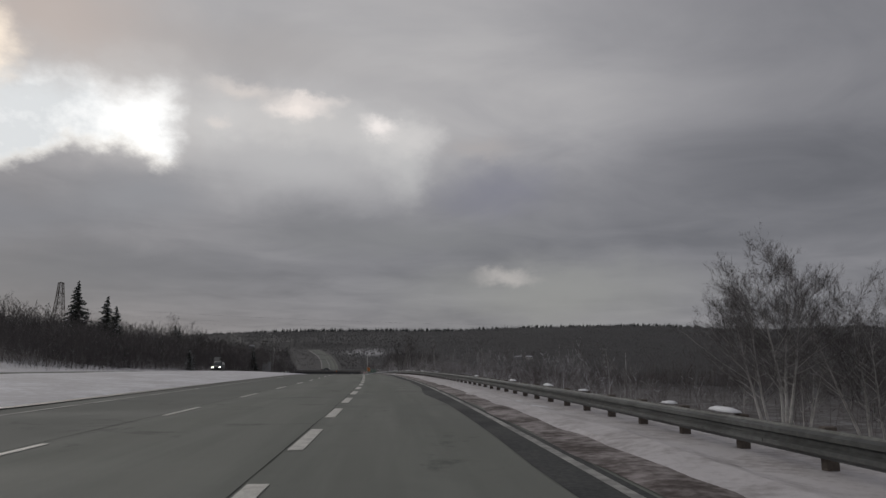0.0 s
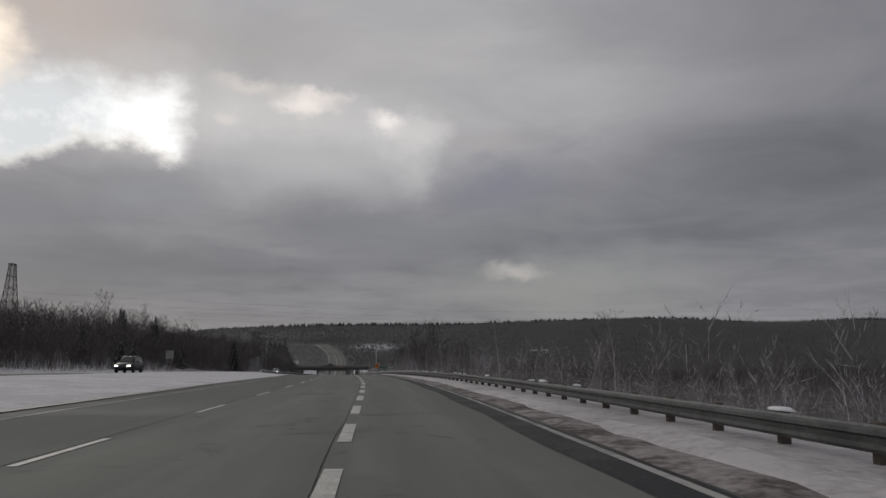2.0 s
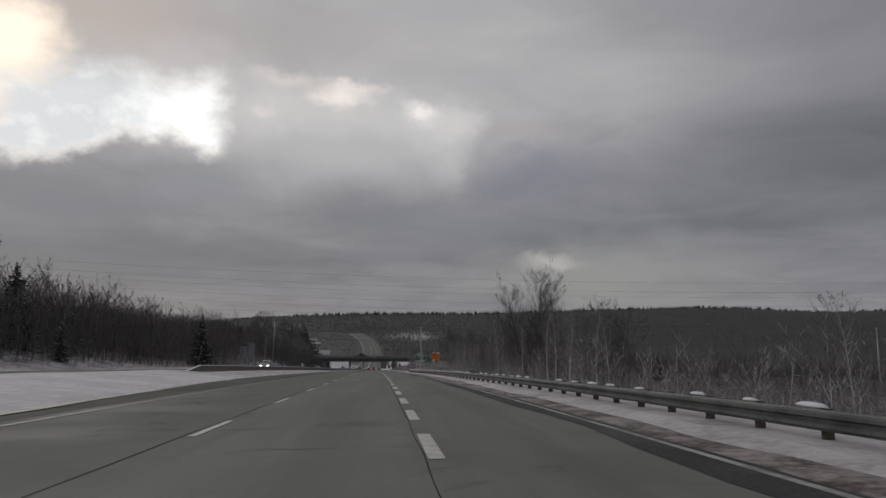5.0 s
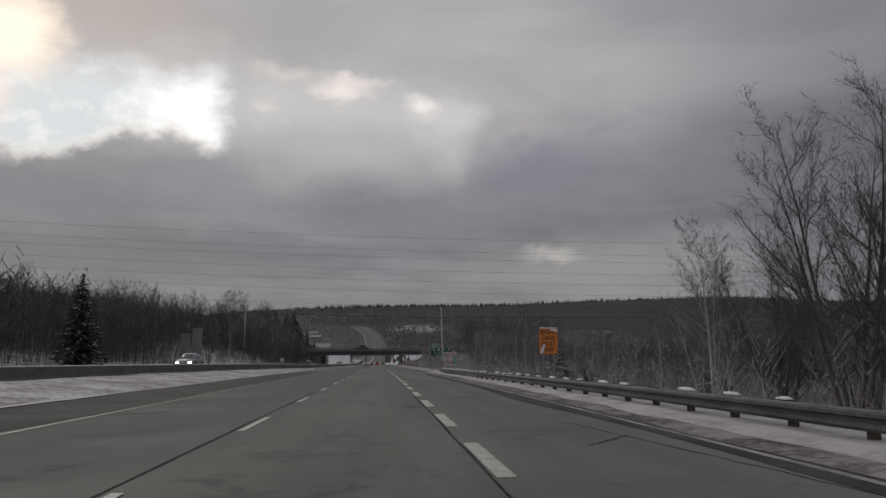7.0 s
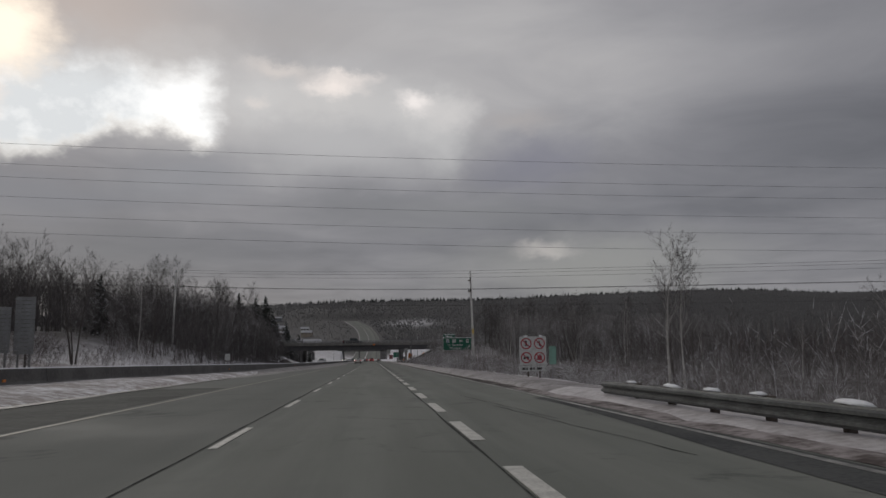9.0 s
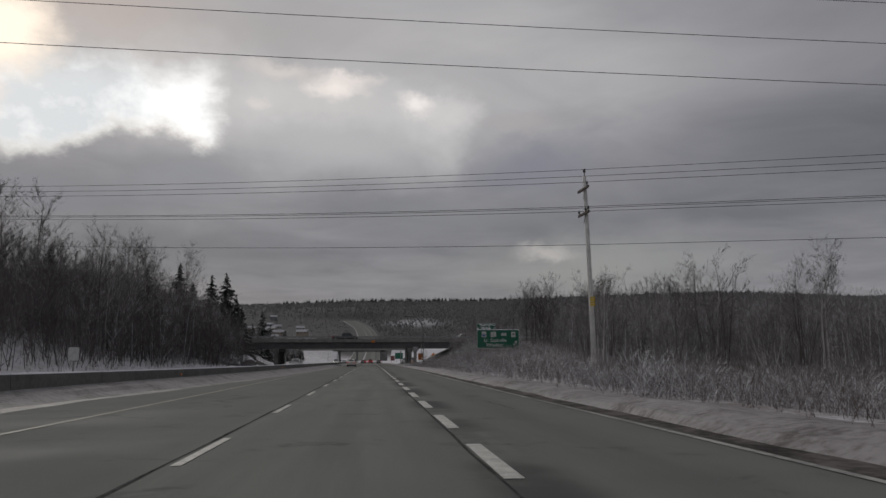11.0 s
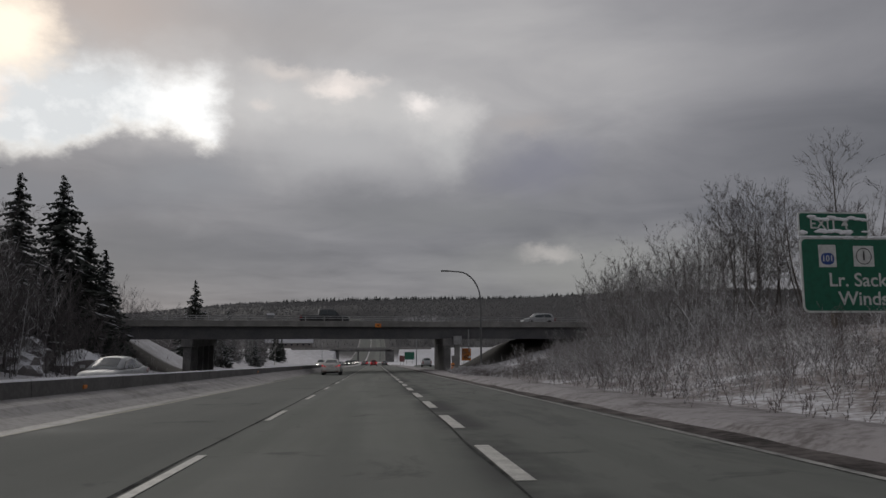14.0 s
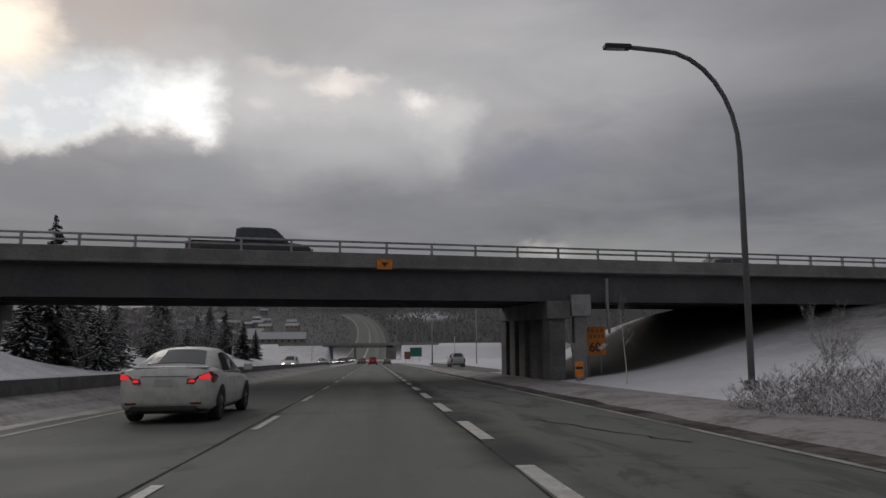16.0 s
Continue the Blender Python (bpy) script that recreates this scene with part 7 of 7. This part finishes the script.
plate("board", e, M_ORANGE, 0.4, 0.7, 0, 0.6, 0, 0.03, 0.01)
plate("stripe", e, M_SIGNBLACK, 0.34, 0.12, 0, 0.65, -0.004, 0.01, 0.003)
sign_posts(e, (0.0,), 0.6, -0.2, 0.025, M_GALV, y=0.015)


# ---- rocks by the far carriageway ----
def rock(x, y, s, seed):
    bm = bmesh.new()
    bmesh.ops.create_icosphere(bm, subdivisions=3, radius=1.0)
    for v in bm.verts:
        k = 1 + 0.35 * noise.noise(v.co * 1.3 + Vector((seed, 0, 0))) + 0.15 * noise.noise(v.co * 4 + Vector((0, seed, 0)))
        v.co = Vector((v.co.x * s * 1.3 * k, v.co.y * s * k, v.co.z * s * 0.9 * k))
    ob = part("boulder", bm, M_ROCK)
    ob.location = (x, y, on_land(x, y) + s * 0.25)
    tagged(ob, "grey rock face with snow lying on it", "rock", "boulders")


def rock_mat():
    m, nt, b = material("snowy_rock", 0.85)
    geo = nt.nodes.new("ShaderNodeNewGeometry")
    sep = nt.nodes.new("ShaderNodeSeparateXYZ")
    nt.links.new(geo.outputs["Normal"], sep.inputs[0])
    n = noise_n(nt, obj_co(nt), 2.0, 5.0).outputs[0]
    f = range_n(nt, math_n(nt, "ADD", sep.outputs[2], math_n(nt, "MULTIPLY", n, 0.7)), 0.65, 1.0)
    nt.links.new(mix_c(nt, f, (0.16, 0.15, 0.145), (0.75, 0.76, 0.79)), b.inputs["Base Color"])
    bump(nt, b, n, 0.6, 0.1)
    return m


M_ROCK = rock_mat()
for i, (x, y, s) in enumerate(((-24.6, 408, 1.3), (-23.6, 415, 1.6), (-25.0, 421, 1.2), (-26.5, 412, 1.8), (-24.8, 402, 0.9), (-27.0, 395, 1.1))):
    rock(x, y, s, i * 3.7)


# ---- vehicles ----
def loft(bm, sections, close_ends=True):
    rings = [[bm.verts.new(p) for p in s] for s in sections]
    n = len(rings[0])
    for a, b in zip(rings, rings[1:]):
        for k in range(n):
            bm.faces.new((a[k], a[(k + 1) % n], b[(k + 1) % n], b[k]))
    if close_ends:
        bm.faces.new(rings[0][::-1])
        bm.faces.new(rings[-1])
    bmesh.ops.recalc_face_normals(bm, faces=bm.faces)


def body_section(y, w, z0, z1, crown=0.04, tuck=0.06):
    """A rounded cross-section of the lower body."""
    r = min(0.10, (z1 - z0) * 0.3)
    half = [(w - tuck - 0.04, z0), (w - tuck * 0.4, z0 + 0.06), (w, z0 + (z1 - z0) * 0.45), (w - 0.015, z1 - r), (w - 0.07, z1 - r * 0.25), (w - 0.22, z1 + crown * 0.3), (0.0, z1 + crown)]
    pts = [(x, y, z) for x, z in half] + [(-x, y, z) for x, z in reversed(half[:-1])]
    return pts


def cabin_section(y, wb, wt, z0, z1):
    half = [(wb, z0), ((wb * 0.6 + wt * 0.4), z0 + (z1 - z0) * 0.4), (wt + 0.02, z0 + (z1 - z0) * 0.86), (wt - 0.08, z1 - 0.015), (wt * 0.5, z1 + 0.015), (0.0, z1 + 0.025)]
    return [(x, y, z) for x, z in half] + [(-x, y, z) for x, z in reversed(half[:-1])]


def car(name, paint, label, kind="sedan", brake=False, lamps=False, group="passing cars"):
    """Nose towards +y, on its wheels at z = 0, centred."""
    e = thing(name, Matrix(), label, "car", group)
    L, W, H = {"sedan": (4.55, 1.75, 1.44), "suv": (4.6, 1.85, 1.72), "pickup": (5.9, 2.0, 1.92)}[kind]
    w = W / 2
    h = L / 2
    belt = {"sedan": 0.93, "suv": 1.06, "pickup": 1.18}[kind]
    hood = {"sedan": 0.86, "suv": 1.02, "pickup": 1.16}[kind]
    z0 = {"sedan": 0.24, "suv": 0.30, "pickup": 0.42}[kind]
    trunk = {"sedan": 1.02, "suv": 1.08, "pickup": 1.14}[kind]
    bm = bmesh.new()
    st = [(-h, w * 0.86, z0 + 0.16, trunk - 0.20), (-h + 0.06, w * 0.92, z0 + 0.06, trunk - 0.03), (-h + 0.28, w * 0.97, z0, trunk), (-h + 0.75, w, z0, trunk + (0.02 if kind == "sedan" else 0.0)), (-h + 1.4, w, z0, belt + 0.02), (0.0, w, z0, belt), (h - 1.6, w, z0, belt - 0.01), (h - 1.2, w * 0.99, z0, hood + 0.03), (h - 0.55, w * 0.96, z0, hood - 0.04), (h - 0.18, w * 0.88, z0 + 0.02, hood - 0.16), (h, w * 0.74, z0 + 0.12, hood - 0.30)]
    loft(bm, [body_section(*s) for s in st])
    body = part("body", bm, paint, e, smooth_it=True)
    if kind == "sedan":
        cab = [(-h + 0.62, 0.74, 0.70, trunk - 0.02, trunk + 0.03), (-h + 1.35, 0.77, 0.58, belt, H - 0.05), (-h + 1.75, 0.79, 0.56, belt, H), (-0.05, 0.80, 0.57, belt, H), (0.35, 0.80, 0.55, belt, H - 0.05), (1.22, 0.76, 0.64, belt - 0.03, belt + 0.05)]
    elif kind == "suv":
        cab = [(-h + 0.10, 0.76, 0.66, belt, belt + 0.1), (-h + 0.42, 0.80, 0.64, belt, H - 0.06), (-h + 0.9, 0.83, 0.64, belt, H), (0.1, 0.84, 0.64, belt, H), (0.45, 0.83, 0.62, belt, H - 0.05), (1.15, 0.80, 0.70, belt - 0.02, belt + 0.05)]
    else:
        cab = [(-0.75, 0.84, 0.74, belt, belt + 0.1), (-0.68, 0.86, 0.70, belt, H - 0.05), (-0.4, 0.88, 0.70, belt, H), (0.9, 0.88, 0.70, belt, H), (1.15, 0.87, 0.68, belt, H - 0.06), (1.75, 0.83, 0.76, belt - 0.02, belt + 0.05)]
    bm = bmesh.new()
    loft(bm, [cabin_section(*c) for c in cab])
    part("cabin", bm, paint, e, smooth_it=True)

    def pane(nm, pts, parent=e):
        bm = bmesh.new()
        f = bm.faces.new([bm.verts.new(p) for p in pts])
        f.normal_update()
        g2 = bmesh.ops.extrude_face_region(bm, geom=[f])
        bmesh.ops.translate(bm, vec=-f.normal * 0.012, verts=[v for v in g2["geom"] if isinstance(v, bmesh.types.BMVert)])
        bmesh.ops.recalc_face_normals(bm, faces=bm.faces)
        return part(nm, bm, M_GLASS, parent)

    def on_cab(i, t, k, s, out=0.014):
        """A point on the cabin: between stations i and i+1, at section point k (fractional), on side s."""
        A, B = cabin_section(*cab[i]), cabin_section(*cab[i + 1])
        k0 = int(k)
        fr = k - k0
        P = [A[k0][j] * (1 - t) * (1 - fr) + A[k0 + 1][j] * (1 - t) * fr + B[k0][j] * t * (1 - fr) + B[k0 + 1][j] * t * fr for j in range(3)]
        return (s * (P[0] + out), P[1], P[2])
    for s in (1, -1):
        a = [on_cab(1, 0.2, 0.15, s), on_cab(2, 0.46, 0.15, s), on_cab(2, 0.46, 1.9, s), on_cab(1, 0.6, 1.85, s)]
        b = [on_cab(2, 0.52, 0.15, s), on_cab(4, 0.75, 0.10, s), on_cab(4, 0.12, 1.75, s), on_cab(2, 0.52, 1.9, s)]
        for pts in (a, b):
            pane("side_window", pts if s > 0 else pts[::-1])
    A, B = cabin_section(*cab[0]), cabin_section(*cab[1])

    def lerp3(p, q, t):
        return tuple(p[j] + (q[j] - p[j]) * t for j in range(3))

    def wide_pane(nm, A, B, t0, t1, off, ks=(3, 4, 5, 6, 7)):
        """Curved glass across the car between two cabin sections."""
        bm = bmesh.new()
        rows = [[bm.verts.new(Vector(lerp3(A[k], B[k], t)) * 1.0 + Vector((-0.04 if k == ks[0] else 0.04 if k == ks[4] else 0, 0, 0)) + off) for k in ks] for t in (t0, (t0 + t1) / 2, t1)]
        for a, b in zip(rows, rows[1:]):
            for k in range(4):
                bm.faces.new((a[k], a[k + 1], b[k + 1], b[k]))
        bmesh.ops.recalc_face_normals(bm, faces=bm.faces)
        bmesh.ops.solidify(bm, geom=list(bm.faces), thickness=0.008)
        part(nm, bm, M_GLASS, e)
    wide_pane("rear_window", A, B, 0.14, 0.93, Vector((0, -0.014, 0.014)))
    A, B = cabin_section(*cab[-2]), cabin_section(*cab[-1])
    wide_pane("windscreen", B, A, 0.08, 0.92, Vector((0, 0.014, 0.014)))
    # wheels
    r = {"sedan": 0.315, "suv": 0.35, "pickup": 0.40}[kind]
    for sx in (1, -1):
        for wy in (-h + 0.92, h - 0.92):
            bm = bmesh.new()
            prof = [(r * 0.62, -0.10), (r * 0.93, -0.105), (r, -0.07), (r, 0.07), (r * 0.93, 0.105), (r * 0.62, 0.10)]
            loft(bm, [[(dx, math.cos(a) * rr, math.sin(a) * rr) for rr, dx in prof] for a in [2 * math.pi * k / 24 for k in range(25)]], False)
            t = part("tyre", bm, M_TYRE, e, smooth_it=True)
            t.location = (sx * (w - 0.10), wy, r)
            bm = bmesh.new()
            bmesh.ops.create_cone(bm, cap_ends=True, segments=20, radius1=r * 0.64, radius2=r * 0.60, depth=0.17)
            bmesh.ops.rotate(bm, cent=(0, 0, 0), matrix=Matrix.Rotation(radians(90), 3, "Y"), verts=bm.verts)
            rim = part("rim", bm, M_TRIM, t)
            bm = bmesh.new()
            for k in range(5):
                box(bm, -0.012, 0.012, -0.035, 0.035, 0.03, r * 0.62, 0.0, Matrix.Rotation(k * 2 * math.pi / 5, 4, "X"))
            sp = part("spokes", bm, M_RIM, t)
            sp.location = (sx * 0.088, 0, 0)
            bm = bmesh.new()
            n = 14
            arc = [(math.cos(math.pi * k / n), math.sin(math.pi * k / n)) for k in range(n + 1)]
            vo = [bm.verts.new((0, c * (r + 0.075), s * (r + 0.075))) for c, s in arc]
            vi = [bm.verts.new((0, c * r * 0.9, s * r * 0.9)) for c, s in arc]
            for k in range(n):
                bm.faces.new((vo[k], vo[k + 1], vi[k + 1], vi[k]))
            ar = part("wheel_arch", bm, M_TRIM, e)
            ar.location = (sx * (w + 0.004), wy, r)
    # lamps, bumper, plate
    zl = trunk - 0.19
    for s in (1, -1):
        def lamp(nm, x0, x1, y0, y1, za, zb, mat, parent=e):
            bm = bmesh.new()
            box(bm, min(s * x0, s * x1), max(s * x0, s * x1), y0, y1, za, zb, 0.02)
            return part(nm, bm, mat, parent)
        if kind == "sedan":
            def wedge(nm, pts, y0, y1, mat, parent=e):
                """A lamp of a drawn outline (share of half width, height from the lamp line), wrapped round the corner."""
                bm = bmesh.new()
                f = bm.faces.new([bm.verts.new((s * w * a, y0 + (max(0.0, a - 0.84) * 0.75 if a < 0.92 else 0.06 + (a - 0.92) * 4.0), zl + b)) for a, b in pts])
                g2 = bmesh.ops.extrude_face_region(bm, geom=[f])
                bmesh.ops.translate(bm, vec=(0, y1 - y0, 0), verts=[v for v in g2["geom"] if isinstance(v, bmesh.types.BMVert)])
                bmesh.ops.recalc_face_normals(bm, faces=bm.faces)
                return part(nm, bm, mat, parent)
            lit = M_BRAKE if brake else M_LENS
            tl = wedge("tail_lamp", [(1.0, 0.03), (0.93, 0.13), (0.72, 0.06), (0.64, 0.005), (0.50, 0.0), (0.47, -0.09), (0.60, -0.10), (0.97, -0.085)], -h - 0.02, -h + 0.2, M_LENS)
            wedge("lens", [(0.95, 0.03), (0.91, 0.105), (0.74, 0.045), (0.74, -0.005), (0.92, -0.01)], -h - 0.026, -h + 0.1, lit, tl)
            wedge("lens", [(0.64, -0.015), (0.53, -0.015), (0.51, -0.06), (0.64, -0.065)], -h - 0.026, -h + 0.1, lit, tl)
            wedge("lens", [(0.94, -0.055), (0.50, -0.078), (0.58, -0.095), (0.94, -0.082)], -h - 0.026, -h + 0.1, M_CLEAR, tl)
        else:
            lamp("tail_lamp", w * 0.74, w * 0.97, -h - 0.02, -h + 0.2, zl - 0.25, zl + 0.16, M_BRAKE if brake else M_LENS)
        lamp("headlamp", w * 0.46, w * 0.82, h - 0.24, h + 0.015, hood - 0.38, hood - 0.24, M_HEAD if lamps else M_CLEAR)
        lamp("mirror", w + 0.02, w + 0.20, cab[-1][0] - 0.42, cab[-1][0] - 0.26, belt + 0.02, belt + 0.17, paint)
        lamp("reflector", w * 0.55, w * 0.80, -h - 0.012, -h + 0.1, z0 + 0.12, z0 + 0.17, M_LENS)
        for dy in (-0.55, 0.35):
            lamp("door_handle", w - 0.005, w + 0.03, dy - 0.1, dy + 0.1, belt - 0.13, belt - 0.09, paint)
    bm = bmesh.new()
    box(bm, -w * 0.70, w * 0.70, -h + 0.0, -h + 0.25, z0 - 0.02, z0 + 0.09, 0.03)
    part("bumper_insert", bm, M_TRIM, e)
    bm = bmesh.new()
    box(bm, -0.16, 0.16, -h - 0.006, -h + 0.02, zl - 0.14, zl + 0.0, 0.005)
    part("number_plate", bm, M_SIGNWHITE, e)
    bm = bmesh.new()
    box(bm, -w * 0.5, w * 0.5, -h - 0.004, -h + 0.05, zl + 0.04, zl + 0.052)
    part("trunk_seam", bm, M_RIM, e)
    bm = bmesh.new()
    box(bm, -w * 0.85, w * 0.85, -h + 0.2, h - 0.2, z0 - 0.06, z0 + 0.1)
    part("underbody", bm, M_TRIM, e)
    if kind == "pickup":
        bm = bmesh.new()
        box(bm, -w * 0.88, w * 0.88, -h + 0.12, -0.8, trunk - 0.02, trunk + 0.055, 0.01)
        part("bed_cover", bm, M_TRIM, e)
    return e


def drive(ob, y, u, dz=0.0, back=False, other=False):
    """Set a car down on the road at y, heading along it (back: towards the viewer)."""
    if other:
        u, dz = float(other_u(y)) + u, float(other_dz(y))
    dx = float(line_x(y + 1) - line_x(y - 1)) / 2
    sl = float(road_z(y + 1) - road_z(y - 1)) / 2
    m = Matrix.Translation((at_u(y, u), y, float(road_z(y)) + dz + 0.005)) @ Euler((math.atan(sl), 0, -math.atan(dx))).to_matrix().to_4x4()
    if back:
        m = m @ Euler((0, 0, math.pi)).to_matrix().to_4x4()
    return m


sedan = car("sedan_car", PAINTS["white"], "white four-door sedan, brake lamps lit, snow on its trunk", "sedan", brake=True)
bm = bmesh.new()
r2 = random.Random(8)
for k in range(34):
    snow_blob(bm, r2.uniform(-0.62, 0.62), r2.uniform(-2.1, -1.68), 1.042, r2.uniform(0.08, 0.2), 0.10, 0.018, k)
part("snow_dusting", bm, M_SNOW, sedan, smooth_it=True)
sedan.matrix_basis = drive(sedan, 423.6, -5.55)
suv = car("suv_car", PAINTS["red"], "red sport utility car with lit brake lamps far ahead", "suv", brake=True)
suv.matrix_basis = drive(suv, 560, -1.9)
c2 = car("suv_car", PAINTS["dark"], "dark sport utility car with headlamps on", "suv", lamps=True)
c2.matrix_basis = drive(c2, 128, 1.8, back=True, other=True)
c3 = car("sedan_car", PAINTS["silver"], "silver sedan with headlamps on", "sedan", lamps=True)
c3.matrix_basis = drive(c3, 388, 1.9, back=True, other=True)
c4 = car("sedan_car", PAINTS["grey"], "grey sedan far ahead in the next lane", "sedan", brake=True)
c4.matrix_basis = drive(c4, 575, 1.4)
c5 = car("suv_car", PAINTS["silver"], "silver sport utility car turning off on the ramp", "suv")
c5.matrix_basis = drive(c5, 496, 8.6, dz=0.12)
copy_thing(c3, drive(c3, 246, 0.4, back=True, other=True))
copy_thing(c3, drive(c3, 560, 2.0, back=True, other=True))
copy_thing(c2, drive(c2, 600, -1.4, back=True, other=True))
copy_thing(c3, drive(c3, 640, -1.4, back=True, other=True))
copy_thing(c2, drive(c2, 665, 2.0, back=True, other=True))
copy_thing(c3, drive(c3, 690, 2.0, back=True, other=True))
copy_thing(c3, drive(c3, 700, -1.5, back=True, other=True))
for yy, uu in ((708, 1.8), (716, -1.6), (724, 1.9), (733, -1.5), (741, 1.8), (752, -1.6), (655, -1.5), (630, 1.9)):
    copy_thing(c3 if yy % 2 else c2, drive(c3, yy, uu, back=True, other=True))
c6 = car("suv_car", PAINTS["white"], "white sport utility car with bright headlamps, coming towards the overpass", "suv", lamps=True)
c6.matrix_basis = drive(c6, 500, 2.2, back=True, other=True)
copy_thing(suv, drive(suv, 640, -5.3))
copy_thing(c4, drive(c4, 600, -5.3))
truck = car("pickup_truck", PAINTS["dark"], "dark pickup truck crossing on the overpass", "pickup")
truck.matrix_basis = BR @ Matrix.Translation((-5.9, 4.0, 3.225)) @ Euler((0, 0, radians(-90))).to_matrix().to_4x4()
copy_thing(c5, BR @ Matrix.Translation((24.0, 8.6, 3.225)) @ Euler((0, 0, radians(90))).to_matrix().to_4x4())
